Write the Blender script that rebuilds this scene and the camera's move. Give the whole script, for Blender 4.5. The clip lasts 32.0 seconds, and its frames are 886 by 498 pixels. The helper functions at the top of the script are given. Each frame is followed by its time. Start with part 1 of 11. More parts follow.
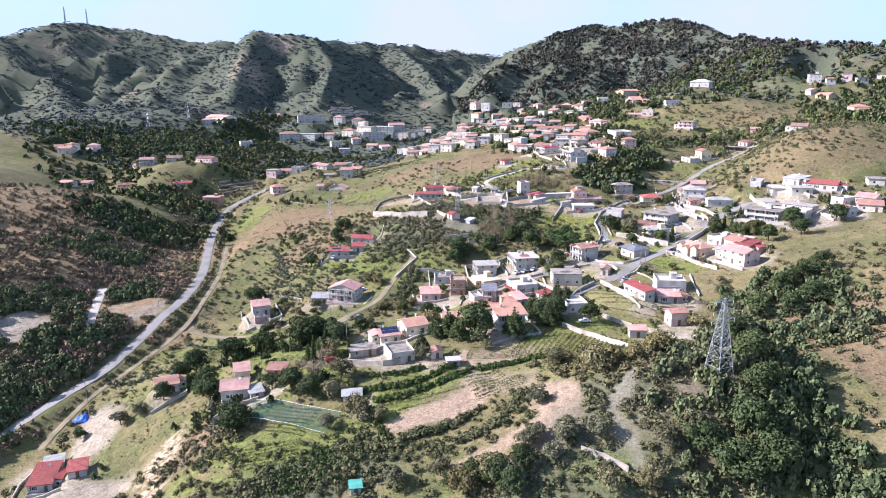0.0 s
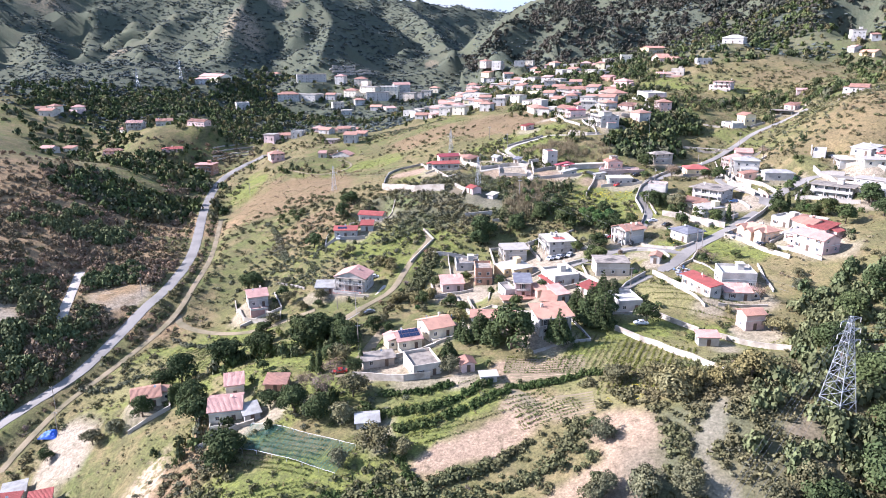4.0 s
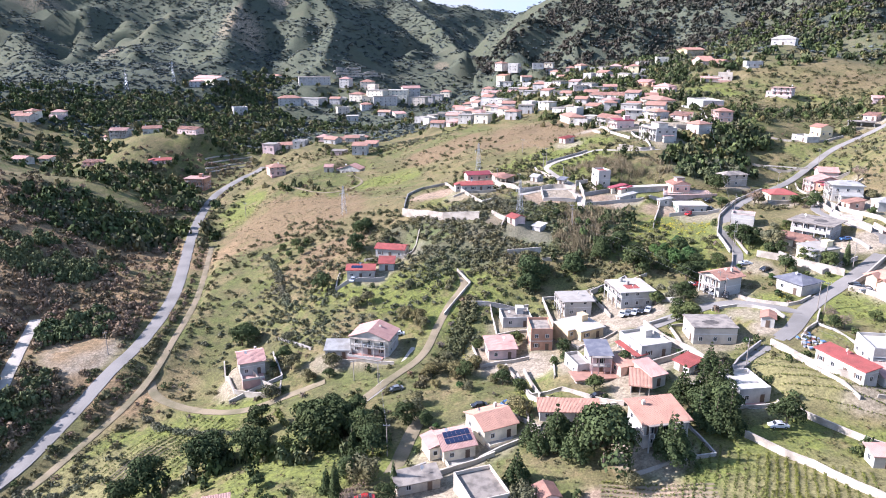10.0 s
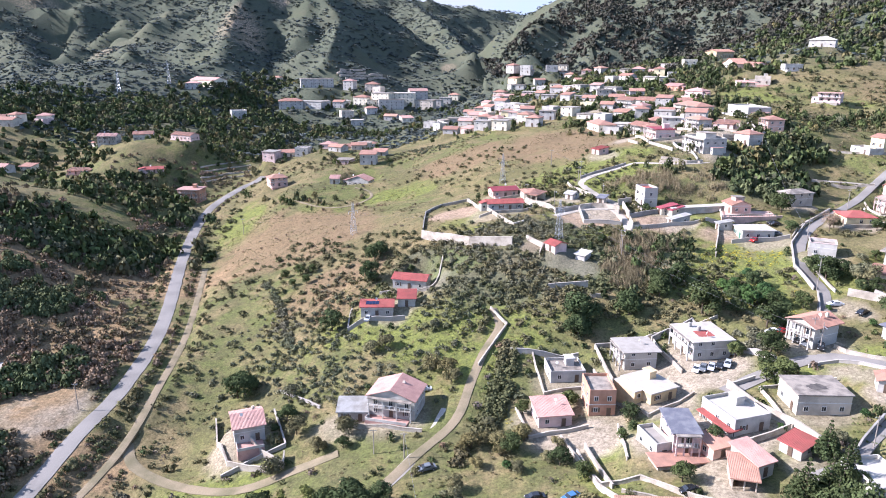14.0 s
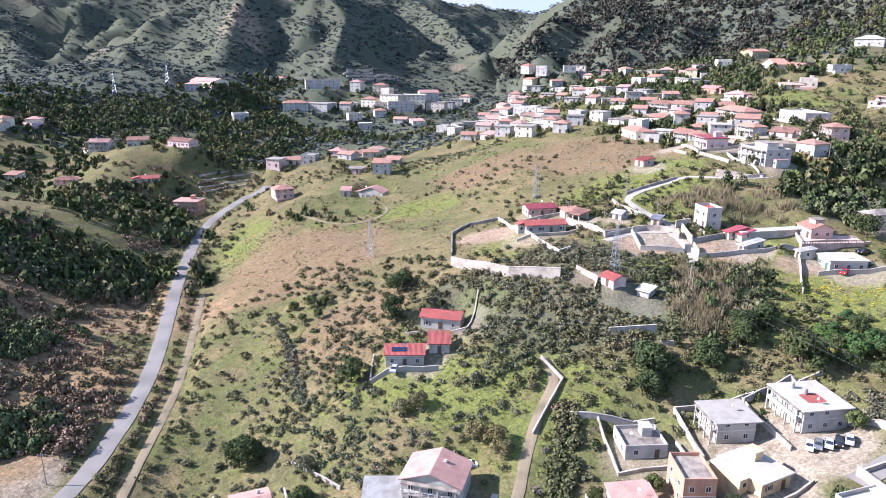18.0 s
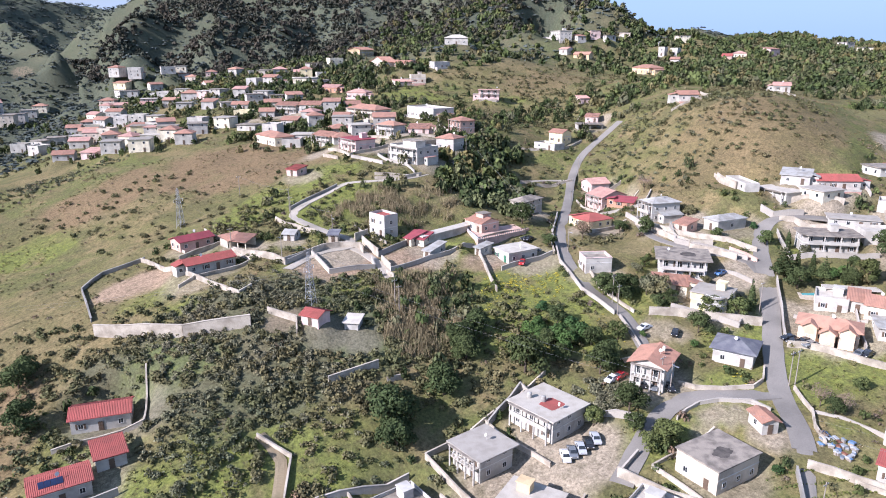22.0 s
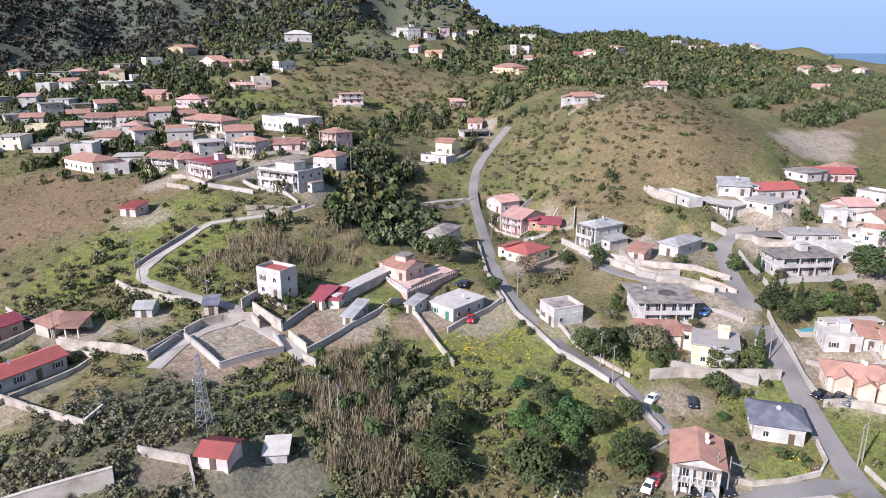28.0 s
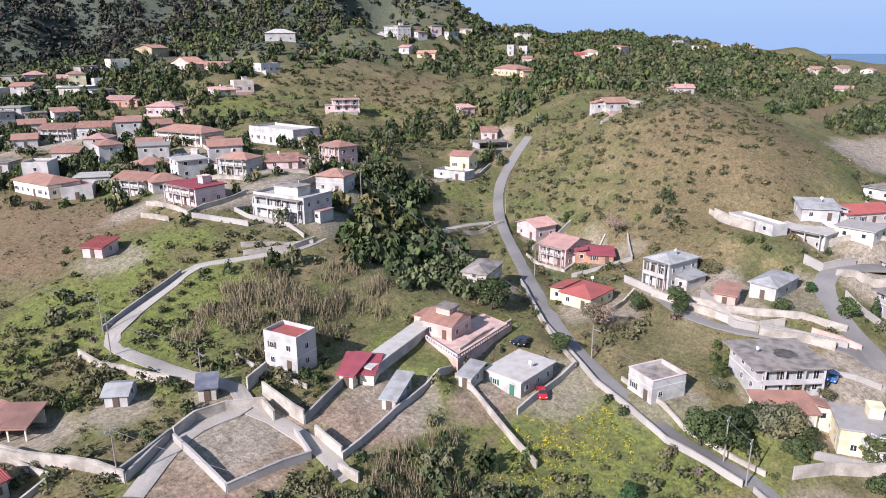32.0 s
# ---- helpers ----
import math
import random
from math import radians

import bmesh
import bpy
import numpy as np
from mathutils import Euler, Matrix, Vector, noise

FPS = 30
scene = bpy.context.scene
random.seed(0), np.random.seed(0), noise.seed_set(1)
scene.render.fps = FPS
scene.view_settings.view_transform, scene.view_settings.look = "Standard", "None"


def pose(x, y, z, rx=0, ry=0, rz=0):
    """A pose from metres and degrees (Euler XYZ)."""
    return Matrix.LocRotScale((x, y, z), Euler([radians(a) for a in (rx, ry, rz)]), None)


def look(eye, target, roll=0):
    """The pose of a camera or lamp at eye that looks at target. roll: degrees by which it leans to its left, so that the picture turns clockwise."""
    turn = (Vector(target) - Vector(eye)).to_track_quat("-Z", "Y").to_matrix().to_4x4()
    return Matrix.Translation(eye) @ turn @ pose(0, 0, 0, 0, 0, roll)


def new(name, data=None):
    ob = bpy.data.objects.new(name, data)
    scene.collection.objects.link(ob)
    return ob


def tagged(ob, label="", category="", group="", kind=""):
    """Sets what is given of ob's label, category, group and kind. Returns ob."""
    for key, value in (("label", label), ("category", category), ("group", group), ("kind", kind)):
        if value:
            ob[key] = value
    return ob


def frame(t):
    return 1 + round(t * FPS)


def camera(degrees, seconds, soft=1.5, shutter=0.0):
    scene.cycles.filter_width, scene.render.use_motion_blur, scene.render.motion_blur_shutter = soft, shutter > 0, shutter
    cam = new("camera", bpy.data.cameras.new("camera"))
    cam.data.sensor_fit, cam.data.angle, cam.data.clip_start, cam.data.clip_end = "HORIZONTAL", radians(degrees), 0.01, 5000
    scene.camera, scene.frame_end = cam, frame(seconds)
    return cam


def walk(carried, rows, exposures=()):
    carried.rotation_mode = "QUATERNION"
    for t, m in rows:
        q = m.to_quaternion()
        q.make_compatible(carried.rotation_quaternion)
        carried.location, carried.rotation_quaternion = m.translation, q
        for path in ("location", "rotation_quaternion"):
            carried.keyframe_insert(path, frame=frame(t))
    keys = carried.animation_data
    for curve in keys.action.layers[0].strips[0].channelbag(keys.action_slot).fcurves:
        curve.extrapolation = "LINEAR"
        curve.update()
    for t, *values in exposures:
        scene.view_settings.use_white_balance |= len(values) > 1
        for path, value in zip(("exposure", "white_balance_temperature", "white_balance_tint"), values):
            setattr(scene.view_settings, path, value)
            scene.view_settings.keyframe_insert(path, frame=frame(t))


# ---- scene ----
cam = camera(65.8, 32.0, soft=1.0)
# seconds, place in metres, yaw, pitch, roll in degrees
PATH = [
    (0, (41.07, -166.15, 137.60), 0.22, -13.11, -0.24),
    (0.5, (39.97, -160.93, 137.48), 0.23, -14.77, -0.25),
    (1, (38.87, -155.69, 137.36), 0.24, -16.42, -0.25),
    (1.5, (37.77, -150.46, 137.24), 0.26, -16.42, -0.26),
    (3, (34.43, -134.88, 136.89), 0.30, -16.42, -0.28),
    (6, (27.54, -104.45, 136.28), 0.26, -16.34, -0.09),
    (9.5, (19.17, -70.00, 135.67), 0.27, -16.27, -0.02),
    (13, (10.46, -36.70, 135.18), 0.21, -16.12, 0.18),
    (17, (0.08, -0.03, 134.76), 0.18, -16.13, 0.24),
    (18.5, (-3.95, 12.79, 134.98), 0.38, -16.15, 0.25),
    (19, (-5.28, 17.03, 135.07), -2.15, -16.15, 0.26),
    (19.5, (-6.53, 21.37, 135.14), -7.30, -16.16, 0.26),
    (20, (-7.68, 25.87, 135.17), -12.53, -16.17, 0.27),
    (20.5, (-8.84, 30.57, 135.14), -17.61, -16.17, 0.17),
    (21, (-10.06, 35.44, 135.07), -22.56, -16.17, 0.08),
    (21.5, (-11.21, 40.40, 134.97), -27.48, -16.18, -0.01),
    (22, (-12.17, 45.39, 134.88), -32.26, -16.18, -0.10),
    (22.5, (-12.82, 50.34, 134.80), -36.91, -16.18, -0.20),
    (23, (-13.04, 55.18, 134.76), -38.33, -16.19, -0.29),
    (23.5, (-12.79, 59.89, 134.76), -38.69, -16.21, -0.21),
    (24, (-12.18, 64.55, 134.79), -39.55, -16.23, -0.14),
    (24.5, (-11.34, 69.20, 134.83), -40.41, -16.25, -0.07),
    (25, (-10.40, 73.92, 134.84), -41.47, -16.28, 0.01),
    (25.5, (-9.35, 78.73, 134.83), -42.15, -16.28, -0.00),
    (26.5, (-6.75, 88.52, 134.76), -44.59, -16.30, -0.03),
    (27.5, (-3.66, 98.36, 134.67), -47.03, -16.32, -0.06),
    (28, (-2.00, 103.23, 134.63), -47.61, -16.33, -0.07),
    (28.5, (-0.22, 108.04, 134.59), -47.60, -16.32, -0.08),
    (29, (1.72, 112.82, 134.55), -49.55, -16.31, -0.09),
    (29.5, (3.78, 117.59, 134.51), -50.13, -16.31, -0.10),
    (30, (5.93, 122.33, 134.48), -50.11, -16.30, -0.11),
    (30.5, (8.12, 127.07, 134.44), -50.09, -16.29, -0.12),
    (31, (10.32, 131.80, 134.40), -50.18, -16.29, -0.13),
    (31.5, (12.50, 136.54, 134.36), -50.15, -16.28, -0.13),
    (32, (14.62, 141.29, 134.33), -50.15, -16.27, -0.14),
]
walk(cam, [(t, pose(*eye, 0, 0, yaw) @ pose(0, 0, 0, 90 + pitch, 0, 0) @ pose(0, 0, 0, 0, 0, roll)) for t, eye, yaw, pitch, roll in PATH],
     exposures=[(0.0, 1.27, 5700, 23), (3.0, 1.47, 5700, 23), (13.0, 1.34, 5700, 23), (20.0, 1.30, 5700, 23), (23.0, 0.73, 5780, 21), (25.0, 0.71, 5780, 21), (32.0, 0.62, 5780, 21)])

# ---- light ----
SUN_AZ, SUN_EL = 272.0, 32.0          # clockwise from +y, and above the horizon
world = bpy.data.worlds.new("sky")
scene.world = world
world.use_nodes = True
wn = world.node_tree.nodes
sky = wn.new("ShaderNodeTexSky")
sky.sky_type = "NISHITA"
sky.sun_disc = False
sky.sun_elevation = radians(SUN_EL)
sky.sun_rotation = radians(SUN_AZ)
sky.air_density, sky.dust_density, sky.ozone_density = 1.0, 0.7, 1.5
wn["Background"].inputs["Strength"].default_value = 0.105
wl = world.node_tree.links
# thin high cloud and a pale haze low over the horizon
wtc, wsep, wcl = wn.new("ShaderNodeTexCoord"), wn.new("ShaderNodeSeparateXYZ"), wn.new("ShaderNodeTexNoise")
wl.new(wtc.outputs["Generated"], wsep.inputs[0])
wl.new(wtc.outputs["Generated"], wcl.inputs["Vector"])
wcl.inputs["Scale"].default_value, wcl.inputs["Detail"].default_value = 5.0, 7
wr, wh, wx = wn.new("ShaderNodeMapRange"), wn.new("ShaderNodeMapRange"), wn.new("ShaderNodeMath")
for node, vals in ((wr, (.5, .78, 0.0, .30)), (wh, (0.02, .45, .97, 0.25))):
    for key, v in zip(("From Min", "From Max", "To Min", "To Max"), vals):
        node.inputs[key].default_value = v
wl.new(wcl.outputs["Fac"], wr.inputs["Value"])
wl.new(wsep.outputs["Z"], wh.inputs["Value"])
wx.operation = "MAXIMUM"
wl.new(wr.outputs[0], wx.inputs[0])
wl.new(wh.outputs[0], wx.inputs[1])
wm = wn.new("ShaderNodeMix")
wm.data_type = "RGBA"
wl.new(wx.outputs[0], wm.inputs["Factor"])
wl.new(sky.outputs[0], wm.inputs["A"])
wm.inputs["B"].default_value = (2.35, 3.4, 4.9, 1)
# a veil of white cloud over the mountains at the valley's head
wv, wa, wk = wn.new("ShaderNodeMapRange"), wn.new("ShaderNodeMapRange"), wn.new("ShaderNodeMath")
for node, vals in ((wv, (.38, .62, .15, .95)), (wa, (.74, .93, 0.0, 1.0))):
    for key, v in zip(("From Min", "From Max", "To Min", "To Max"), vals):
        node.inputs[key].default_value = v
wl.new(wcl.outputs["Fac"], wv.inputs["Value"])
wl.new(wsep.outputs["Y"], wa.inputs["Value"])
wk.operation = "MULTIPLY"
wl.new(wv.outputs[0], wk.inputs[0])
wl.new(wa.outputs[0], wk.inputs[1])
wc = wn.new("ShaderNodeMix")
wc.data_type = "RGBA"
wl.new(wk.outputs[0], wc.inputs["Factor"])
wl.new(wm.outputs["Result"], wc.inputs["A"])
wc.inputs["B"].default_value = (3.25, 3.5, 3.65, 1)
wl.new(wc.outputs["Result"], wn["Background"].inputs["Color"])
lamp = bpy.data.lights.new("sun", "SUN")
lamp.energy, lamp.angle, lamp.color = 5.0, radians(0.5), (1.0, 0.95, 0.88)
az, el = radians(SUN_AZ), radians(SUN_EL)
toward = Vector((math.sin(az) * math.cos(el), math.cos(az) * math.cos(el), math.sin(el)))
new("sun", lamp).matrix_world = look(toward * 300, (0, 0, 0))

# ---- materials ----
def shade(name, color, rough=0.8, metal=0.0, var=0.15, scale=0.6, bump=0.2, fine=6.0, spread=0.0, second=None, mix_scale=0.15, coat=0.0):
    """A weathered surface: two scales of tone, a second colour in patches, relief, and a small change from object to object."""
    m = bpy.data.materials.new(name)
    m.use_nodes = True
    nt = m.node_tree
    n, l = nt.nodes, nt.links
    b = n["Principled BSDF"]
    b.inputs["Roughness"].default_value = rough
    b.inputs["Metallic"].default_value = metal
    b.inputs["Specular IOR Level"].default_value = 0.5 if rough < 0.7 else 0.15
    b.inputs["Coat Weight"].default_value = coat
    tc = n.new("ShaderNodeTexCoord")
    big, small = n.new("ShaderNodeTexNoise"), n.new("ShaderNodeTexNoise")
    big.inputs["Scale"].default_value, small.inputs["Scale"].default_value = mix_scale, scale * fine
    big.inputs["Detail"].default_value, small.inputs["Detail"].default_value = 5, 4
    for t in (big, small):
        l.new(tc.outputs["Object"], t.inputs["Vector"])
    c0 = n.new("ShaderNodeMix")
    c0.data_type = "RGBA"
    c0.inputs["A"].default_value = (*color, 1)
    c0.inputs["B"].default_value = (*(second or [min(1, v * 0.72) for v in color]), 1)
    ramp = n.new("ShaderNodeMapRange")
    ramp.inputs["From Min"].default_value, ramp.inputs["From Max"].default_value = 0.42, 0.66
    l.new(big.outputs["Fac"], ramp.inputs["Value"])
    l.new(ramp.outputs["Result"], c0.inputs["Factor"])
    hsv = n.new("ShaderNodeHueSaturation")
    vr = n.new("ShaderNodeMapRange")
    vr.inputs["To Min"].default_value, vr.inputs["To Max"].default_value = 1 - var, 1 + var
    l.new(small.outputs["Fac"], vr.inputs["Value"])
    val = vr.outputs["Result"]
    if spread:
        oi = n.new("ShaderNodeObjectInfo")
        rr = n.new("ShaderNodeMapRange")
        rr.inputs["To Min"].default_value, rr.inputs["To Max"].default_value = 1 - spread, 1 + spread
        l.new(oi.outputs["Random"], rr.inputs["Value"])
        mu = n.new("ShaderNodeMath")
        mu.operation = "MULTIPLY"
        l.new(val, mu.inputs[0])
        l.new(rr.outputs["Result"], mu.inputs[1])
        val = mu.outputs[0]
    l.new(val, hsv.inputs["Value"])
    l.new(c0.outputs["Result"], hsv.inputs["Color"])
    l.new(hsv.outputs["Color"], b.inputs["Base Color"])
    if bump:
        bp = n.new("ShaderNodeBump")
        bp.inputs["Strength"].default_value = bump
        bp.inputs["Distance"].default_value = 0.05
        l.new(small.outputs["Fac"], bp.inputs["Height"])
        l.new(bp.outputs["Normal"], b.inputs["Normal"])
    return m


def leafy(name, color, spread=0.35, trans=0.25, second=None):
    """Foliage: each leaf and clump has its own tone."""
    m = bpy.data.materials.new(name)
    m.use_nodes = True
    n, l = m.node_tree.nodes, m.node_tree.links
    b = n["Principled BSDF"]
    b.inputs["Roughness"].default_value = 0.9
    b.inputs["Specular IOR Level"].default_value = 0.08
    g = n.new("ShaderNodeNewGeometry")
    oi = n.new("ShaderNodeObjectInfo")
    tc = n.new("ShaderNodeTexCoord")
    no = n.new("ShaderNodeTexNoise")
    no.inputs["Scale"].default_value = 0.04
    no.inputs["Detail"].default_value = 6
    l.new(g.outputs["Position"], no.inputs["Vector"])
    mr = n.new("ShaderNodeMapRange")
    mr.inputs["To Min"].default_value, mr.inputs["To Max"].default_value = 1 - spread, 1 + spread
    l.new(g.outputs["Random Per Island"], mr.inputs["Value"])
    m2 = n.new("ShaderNodeMapRange")
    m2.inputs["To Min"].default_value, m2.inputs["To Max"].default_value = 0.75, 1.25
    l.new(oi.outputs["Random"], m2.inputs["Value"])
    mu = n.new("ShaderNodeMath")
    mu.operation = "MULTIPLY"
    l.new(mr.outputs["Result"], mu.inputs[0])
    l.new(m2.outputs["Result"], mu.inputs[1])
    c0 = n.new("ShaderNodeMix")
    c0.data_type = "RGBA"
    color = (color[0] * 1.02, color[1] * .94, color[2])
    second = second and (second[0] * 1.02, second[1] * .95, second[2])
    c0.inputs["A"].default_value = (*color, 1)
    c0.inputs["B"].default_value = (*(second or (color[0] * 1.5, color[1] * 1.25, color[2] * 0.9)), 1)
    r = n.new("ShaderNodeMapRange")
    r.inputs["From Min"].default_value, r.inputs["From Max"].default_value = 0.4, 0.65
    l.new(no.outputs["Fac"], r.inputs["Value"])
    l.new(r.outputs["Result"], c0.inputs["Factor"])
    hsv = n.new("ShaderNodeHueSaturation")
    l.new(mu.outputs[0], hsv.inputs["Value"])
    l.new(c0.outputs["Result"], hsv.inputs["Color"])
    l.new(hsv.outputs["Color"], b.inputs["Base Color"])
    b.inputs["Transmission Weight"].default_value = 0.0
    b.inputs["Subsurface Weight"].default_value = 0.0
    return m


WALLS = {k: shade("plaster_" + k, c, 0.85, var=0.1, scale=0.5, bump=0.15, spread=0.06, mix_scale=0.35,
                  second=[v * 0.7 for v in c]) for k, c in {
    "white": (0.50, 0.468, 0.415), "cream": (0.76, 0.68, 0.52), "yellow": (0.74, 0.64, 0.40), "pink": (0.66, 0.49, 0.44),
    "grey": (0.50, 0.47, 0.43), "beige": (0.60, 0.52, 0.42), "brick": (0.48, 0.27, 0.18), "salmon": (0.62, 0.42, 0.34),
    "ochre": (0.62, 0.47, 0.28), "stone": (0.45, 0.40, 0.33), "red": (0.45, 0.10, 0.09), "peach": (0.72, 0.55, 0.40)}.items()}
ROOFS = {k: shade("roof_" + k, c, 0.8, var=0.25, scale=1.2, bump=0.5, spread=0.12, mix_scale=0.5, second=s) for k, (c, s) in {
    "green": ((0.09, 0.33, 0.25), (0.07, 0.25, 0.19)), "terracotta": ((0.36, 0.195, 0.14), (0.27, 0.155, 0.115)), "red": ((0.34, 0.095, 0.08), (0.27, 0.085, 0.07)),
    "orange": ((0.42, 0.235, 0.165), (0.34, 0.19, 0.135)), "rose": ((0.45, 0.27, 0.22), (0.36, 0.21, 0.175)),
    "grey": ((0.33, 0.30, 0.26), (0.275, 0.248, 0.212)), "white": ((0.46, 0.42, 0.36), (0.385, 0.345, 0.29)),
    "concrete": ((0.29, 0.25, 0.205), (0.15, 0.13, 0.11)), "tin": ((0.35, 0.34, 0.315), (0.25, 0.235, 0.21)),
    "maroon": ((0.30, 0.07, 0.08), (0.24, 0.06, 0.07)), "slate": ((0.12, 0.12, 0.14), (0.18, 0.18, 0.19))}.items()}
GLASS = shade("window_glass", (0.03, 0.035, 0.04), 0.08, var=0.3, bump=0.0)
FRAME = shade("frame_paint", (0.62, 0.60, 0.56), 0.5, var=0.1, bump=0.0)
SHUTTER = {"green": shade("shutter_green", (0.05, 0.17, 0.10), 0.6, bump=0.0), "brown": shade("shutter_brown", (0.12, 0.08, 0.055), 0.6, bump=0.0),
           "grey": shade("shutter_grey", (0.35, 0.34, 0.33), 0.6, bump=0.0)}
CONCRETE = shade("concrete", (0.40, 0.36, 0.31), 0.9, var=0.2, bump=0.3, second=(0.34, 0.31, 0.27), spread=0.1)
DARKCON = shade("stained_concrete", (0.30, 0.28, 0.25), 0.9, var=0.2, bump=0.3, second=(0.18, 0.17, 0.15), spread=0.1)
WHITEWALL = shade("whitewashed_masonry", (0.46, 0.405, 0.33), 0.9, var=0.25, bump=0.3, second=(0.285, 0.245, 0.195), mix_scale=0.35)
ASPHALT = shade("asphalt", (0.235, 0.215, 0.19), 0.9, var=0.2, bump=0.3, second=(0.165, 0.152, 0.135), mix_scale=0.08)
PALEROAD = shade("worn_concrete_road", (0.40, 0.355, 0.295), 0.95, var=0.25, bump=0.3, second=(0.27, 0.24, 0.195), mix_scale=0.1)
DIRT = shade("dirt_track", (0.245, 0.195, 0.125), 0.95, var=0.3, bump=0.4, second=(0.15, 0.13, 0.075), mix_scale=0.15)
DAMP = shade("damp_stain", (0.075, 0.066, 0.060), 0.7, var=0.3, bump=0.1, second=(0.12, 0.105, 0.09), mix_scale=0.8)
STEEL = shade("galvanised_steel", (0.45, 0.46, 0.47), 0.45, 0.7, bump=0.0)
WOODPOLE = shade("weathered_pole", (0.30, 0.26, 0.22), 0.9, bump=0.2)
WIRE = shade("weathered_wire", (0.16, 0.16, 0.16), 0.6, bump=0.0)
RUST = shade("rusty_iron", (0.28, 0.12, 0.06), 0.8, 0.3, bump=0.2)
BARK = shade("bark", (0.13, 0.10, 0.075), 0.95, var=0.3, bump=0.5)
LEAF = {"dark": leafy("foliage_dark", (0.046, 0.068, 0.026), second=(0.066, 0.088, 0.032)), "mid": leafy("foliage_mid", (0.068, 0.096, 0.033), second=(0.100, 0.120, 0.040)),
        "olive": leafy("foliage_olive", (0.115, 0.125, 0.068)), "citrus": leafy("foliage_citrus", (0.042, 0.088, 0.032)),
        "pear": leafy("prickly_pear_pads", (0.118, 0.136, 0.072), 0.6, second=(0.165, 0.160, 0.098)),
        "dry": leafy("dry_reeds", (0.31, 0.270, 0.150), 0.35, second=(0.215, 0.195, 0.105)),
        "grey": leafy("bare_twigs", (0.175, 0.150, 0.118), 0.3), "forest": leafy("forest_canopy", (0.068, 0.092, 0.038), 0.5, second=(0.100, 0.112, 0.050)),
        "macchia": leafy("macchia_scrub", (0.100, 0.112, 0.048), 0.45, second=(0.140, 0.126, 0.062)),
        "vine": leafy("crop_leaves", (0.105, 0.140, 0.042), 0.35), "hedge": leafy("hedge_leaves", (0.060, 0.092, 0.028), 0.4, second=(0.085, 0.110, 0.036)),
        # mountain canopy: base colour shifted to blue to imitate distance haze
        "hazewood": leafy("haze_tinted_canopy", (0.070, 0.092, 0.080), 0.2, second=(0.096, 0.110, 0.086)),
        "hillwood": leafy("hill_canopy", (0.060, 0.070, 0.048), 0.4, second=(0.092, 0.084, 0.060)), "brush": leafy("dark_brush", (0.195, 0.150, 0.092), 0.45, second=(0.095, 0.090, 0.048)),
        "herb": leafy("green_herbs", (0.135, 0.162, 0.045), 0.4, second=(0.180, 0.172, 0.062)),
        "tuft": leafy("grass_tufts", (0.172, 0.142, 0.068), 0.5, second=(0.108, 0.116, 0.044)), "yellow": leafy("yellow_flowers", (0.42, 0.42, 0.06), 0.3)}

# ---- relief ----
SWELLS, RIDGES, PADS, WAYS, TINTS = [], [], [], [], []


def swell(x, y, rise, spread):
    SWELLS.append((x, y, rise, spread))


def ridge(slope, rough, *crest):
    RIDGES.append((slope, rough, crest))


def pad(x, y, z, r):
    """A levelled plot."""
    PADS.append((x, y, z, r))


def tint(kind, x, y, rx, ry, turn=0.0, amount=1.0):
    """A patch of another ground cover."""
    TINTS.append((kind, x, y, rx, ry, turn, amount))


swell(-119, -23, -11.3, 42)
swell(-123, 19, -31.8, 42)
swell(-124, 103, -5.5, 42)
swell(-125, 150, -10, 42)
swell(-126, 194, -12.7, 42)
swell(-118, 236, -24.5, 42)
swell(-118, 284, -38.5, 42)
swell(-126, 328, -23.5, 42)
swell(-79, -26, 4.3, 42)
swell(-79, 21, -4.8, 42)
swell(-77, 59, 0.7, 42)
swell(-75, 110, -16.4, 42)
swell(-78, 148, -18.2, 42)
swell(-77, 200, -3.3, 42)
swell(-70, 241, 4, 42)
swell(-71, 287, 4.7, 42)
swell(-77, 322, 19.7, 42)
swell(-30, -24, -3.3, 42)
swell(-34, 16, 10, 42)
swell(-35, 105, -4.3, 42)
swell(-33, 155, 15.4, 42)
swell(-31, 192, -11.9, 42)
swell(-35, 238, -2.3, 42)
swell(-36, 279, -4.9, 42)
swell(-32, 322, -19.9, 42)
swell(12, -27, -4.2, 42)
swell(14, 22, -4.4, 42)
swell(14, 65, 2.2, 42)
swell(10, 109, -5.6, 42)
swell(10, 152, -2.3, 42)
swell(10, 194, -5.2, 42)
swell(7, 236, 6.3, 42)
swell(18, 280, 1.7, 42)
swell(14, 329, 6.8, 42)
swell(59, -25, 8.9, 42)
swell(57, 14, -1.7, 42)
swell(51, 59, 7.7, 42)
swell(52, 102, -6.5, 42)
swell(52, 152, -8.9, 42)
swell(52, 200, 19.2, 42)
swell(58, 239, -2, 42)
swell(58, 280, -5.8, 42)
swell(61, 331, 0.9, 42)
swell(103, -25, 8.3, 42)
swell(104, 22, -7.9, 42)
swell(102, 105, 10, 42)
swell(101, 147, -1.2, 42)
swell(96, 198, -9.3, 42)
swell(103, 245, -5, 42)
swell(104, 284, 14.4, 42)
swell(95, 327, -1.5, 42)
swell(149, -22, 5.4, 42)
swell(144, 18, -13.9, 42)
swell(141, 59, -10, 42)
swell(139, 112, -4.4, 42)
swell(146, 147, -6.8, 42)
swell(143, 190, 12.2, 42)
swell(141, 242, 4.1, 42)
swell(146, 283, 7, 42)
swell(141, 329, -4.1, 42)
swell(193, -26, 11.3, 42)
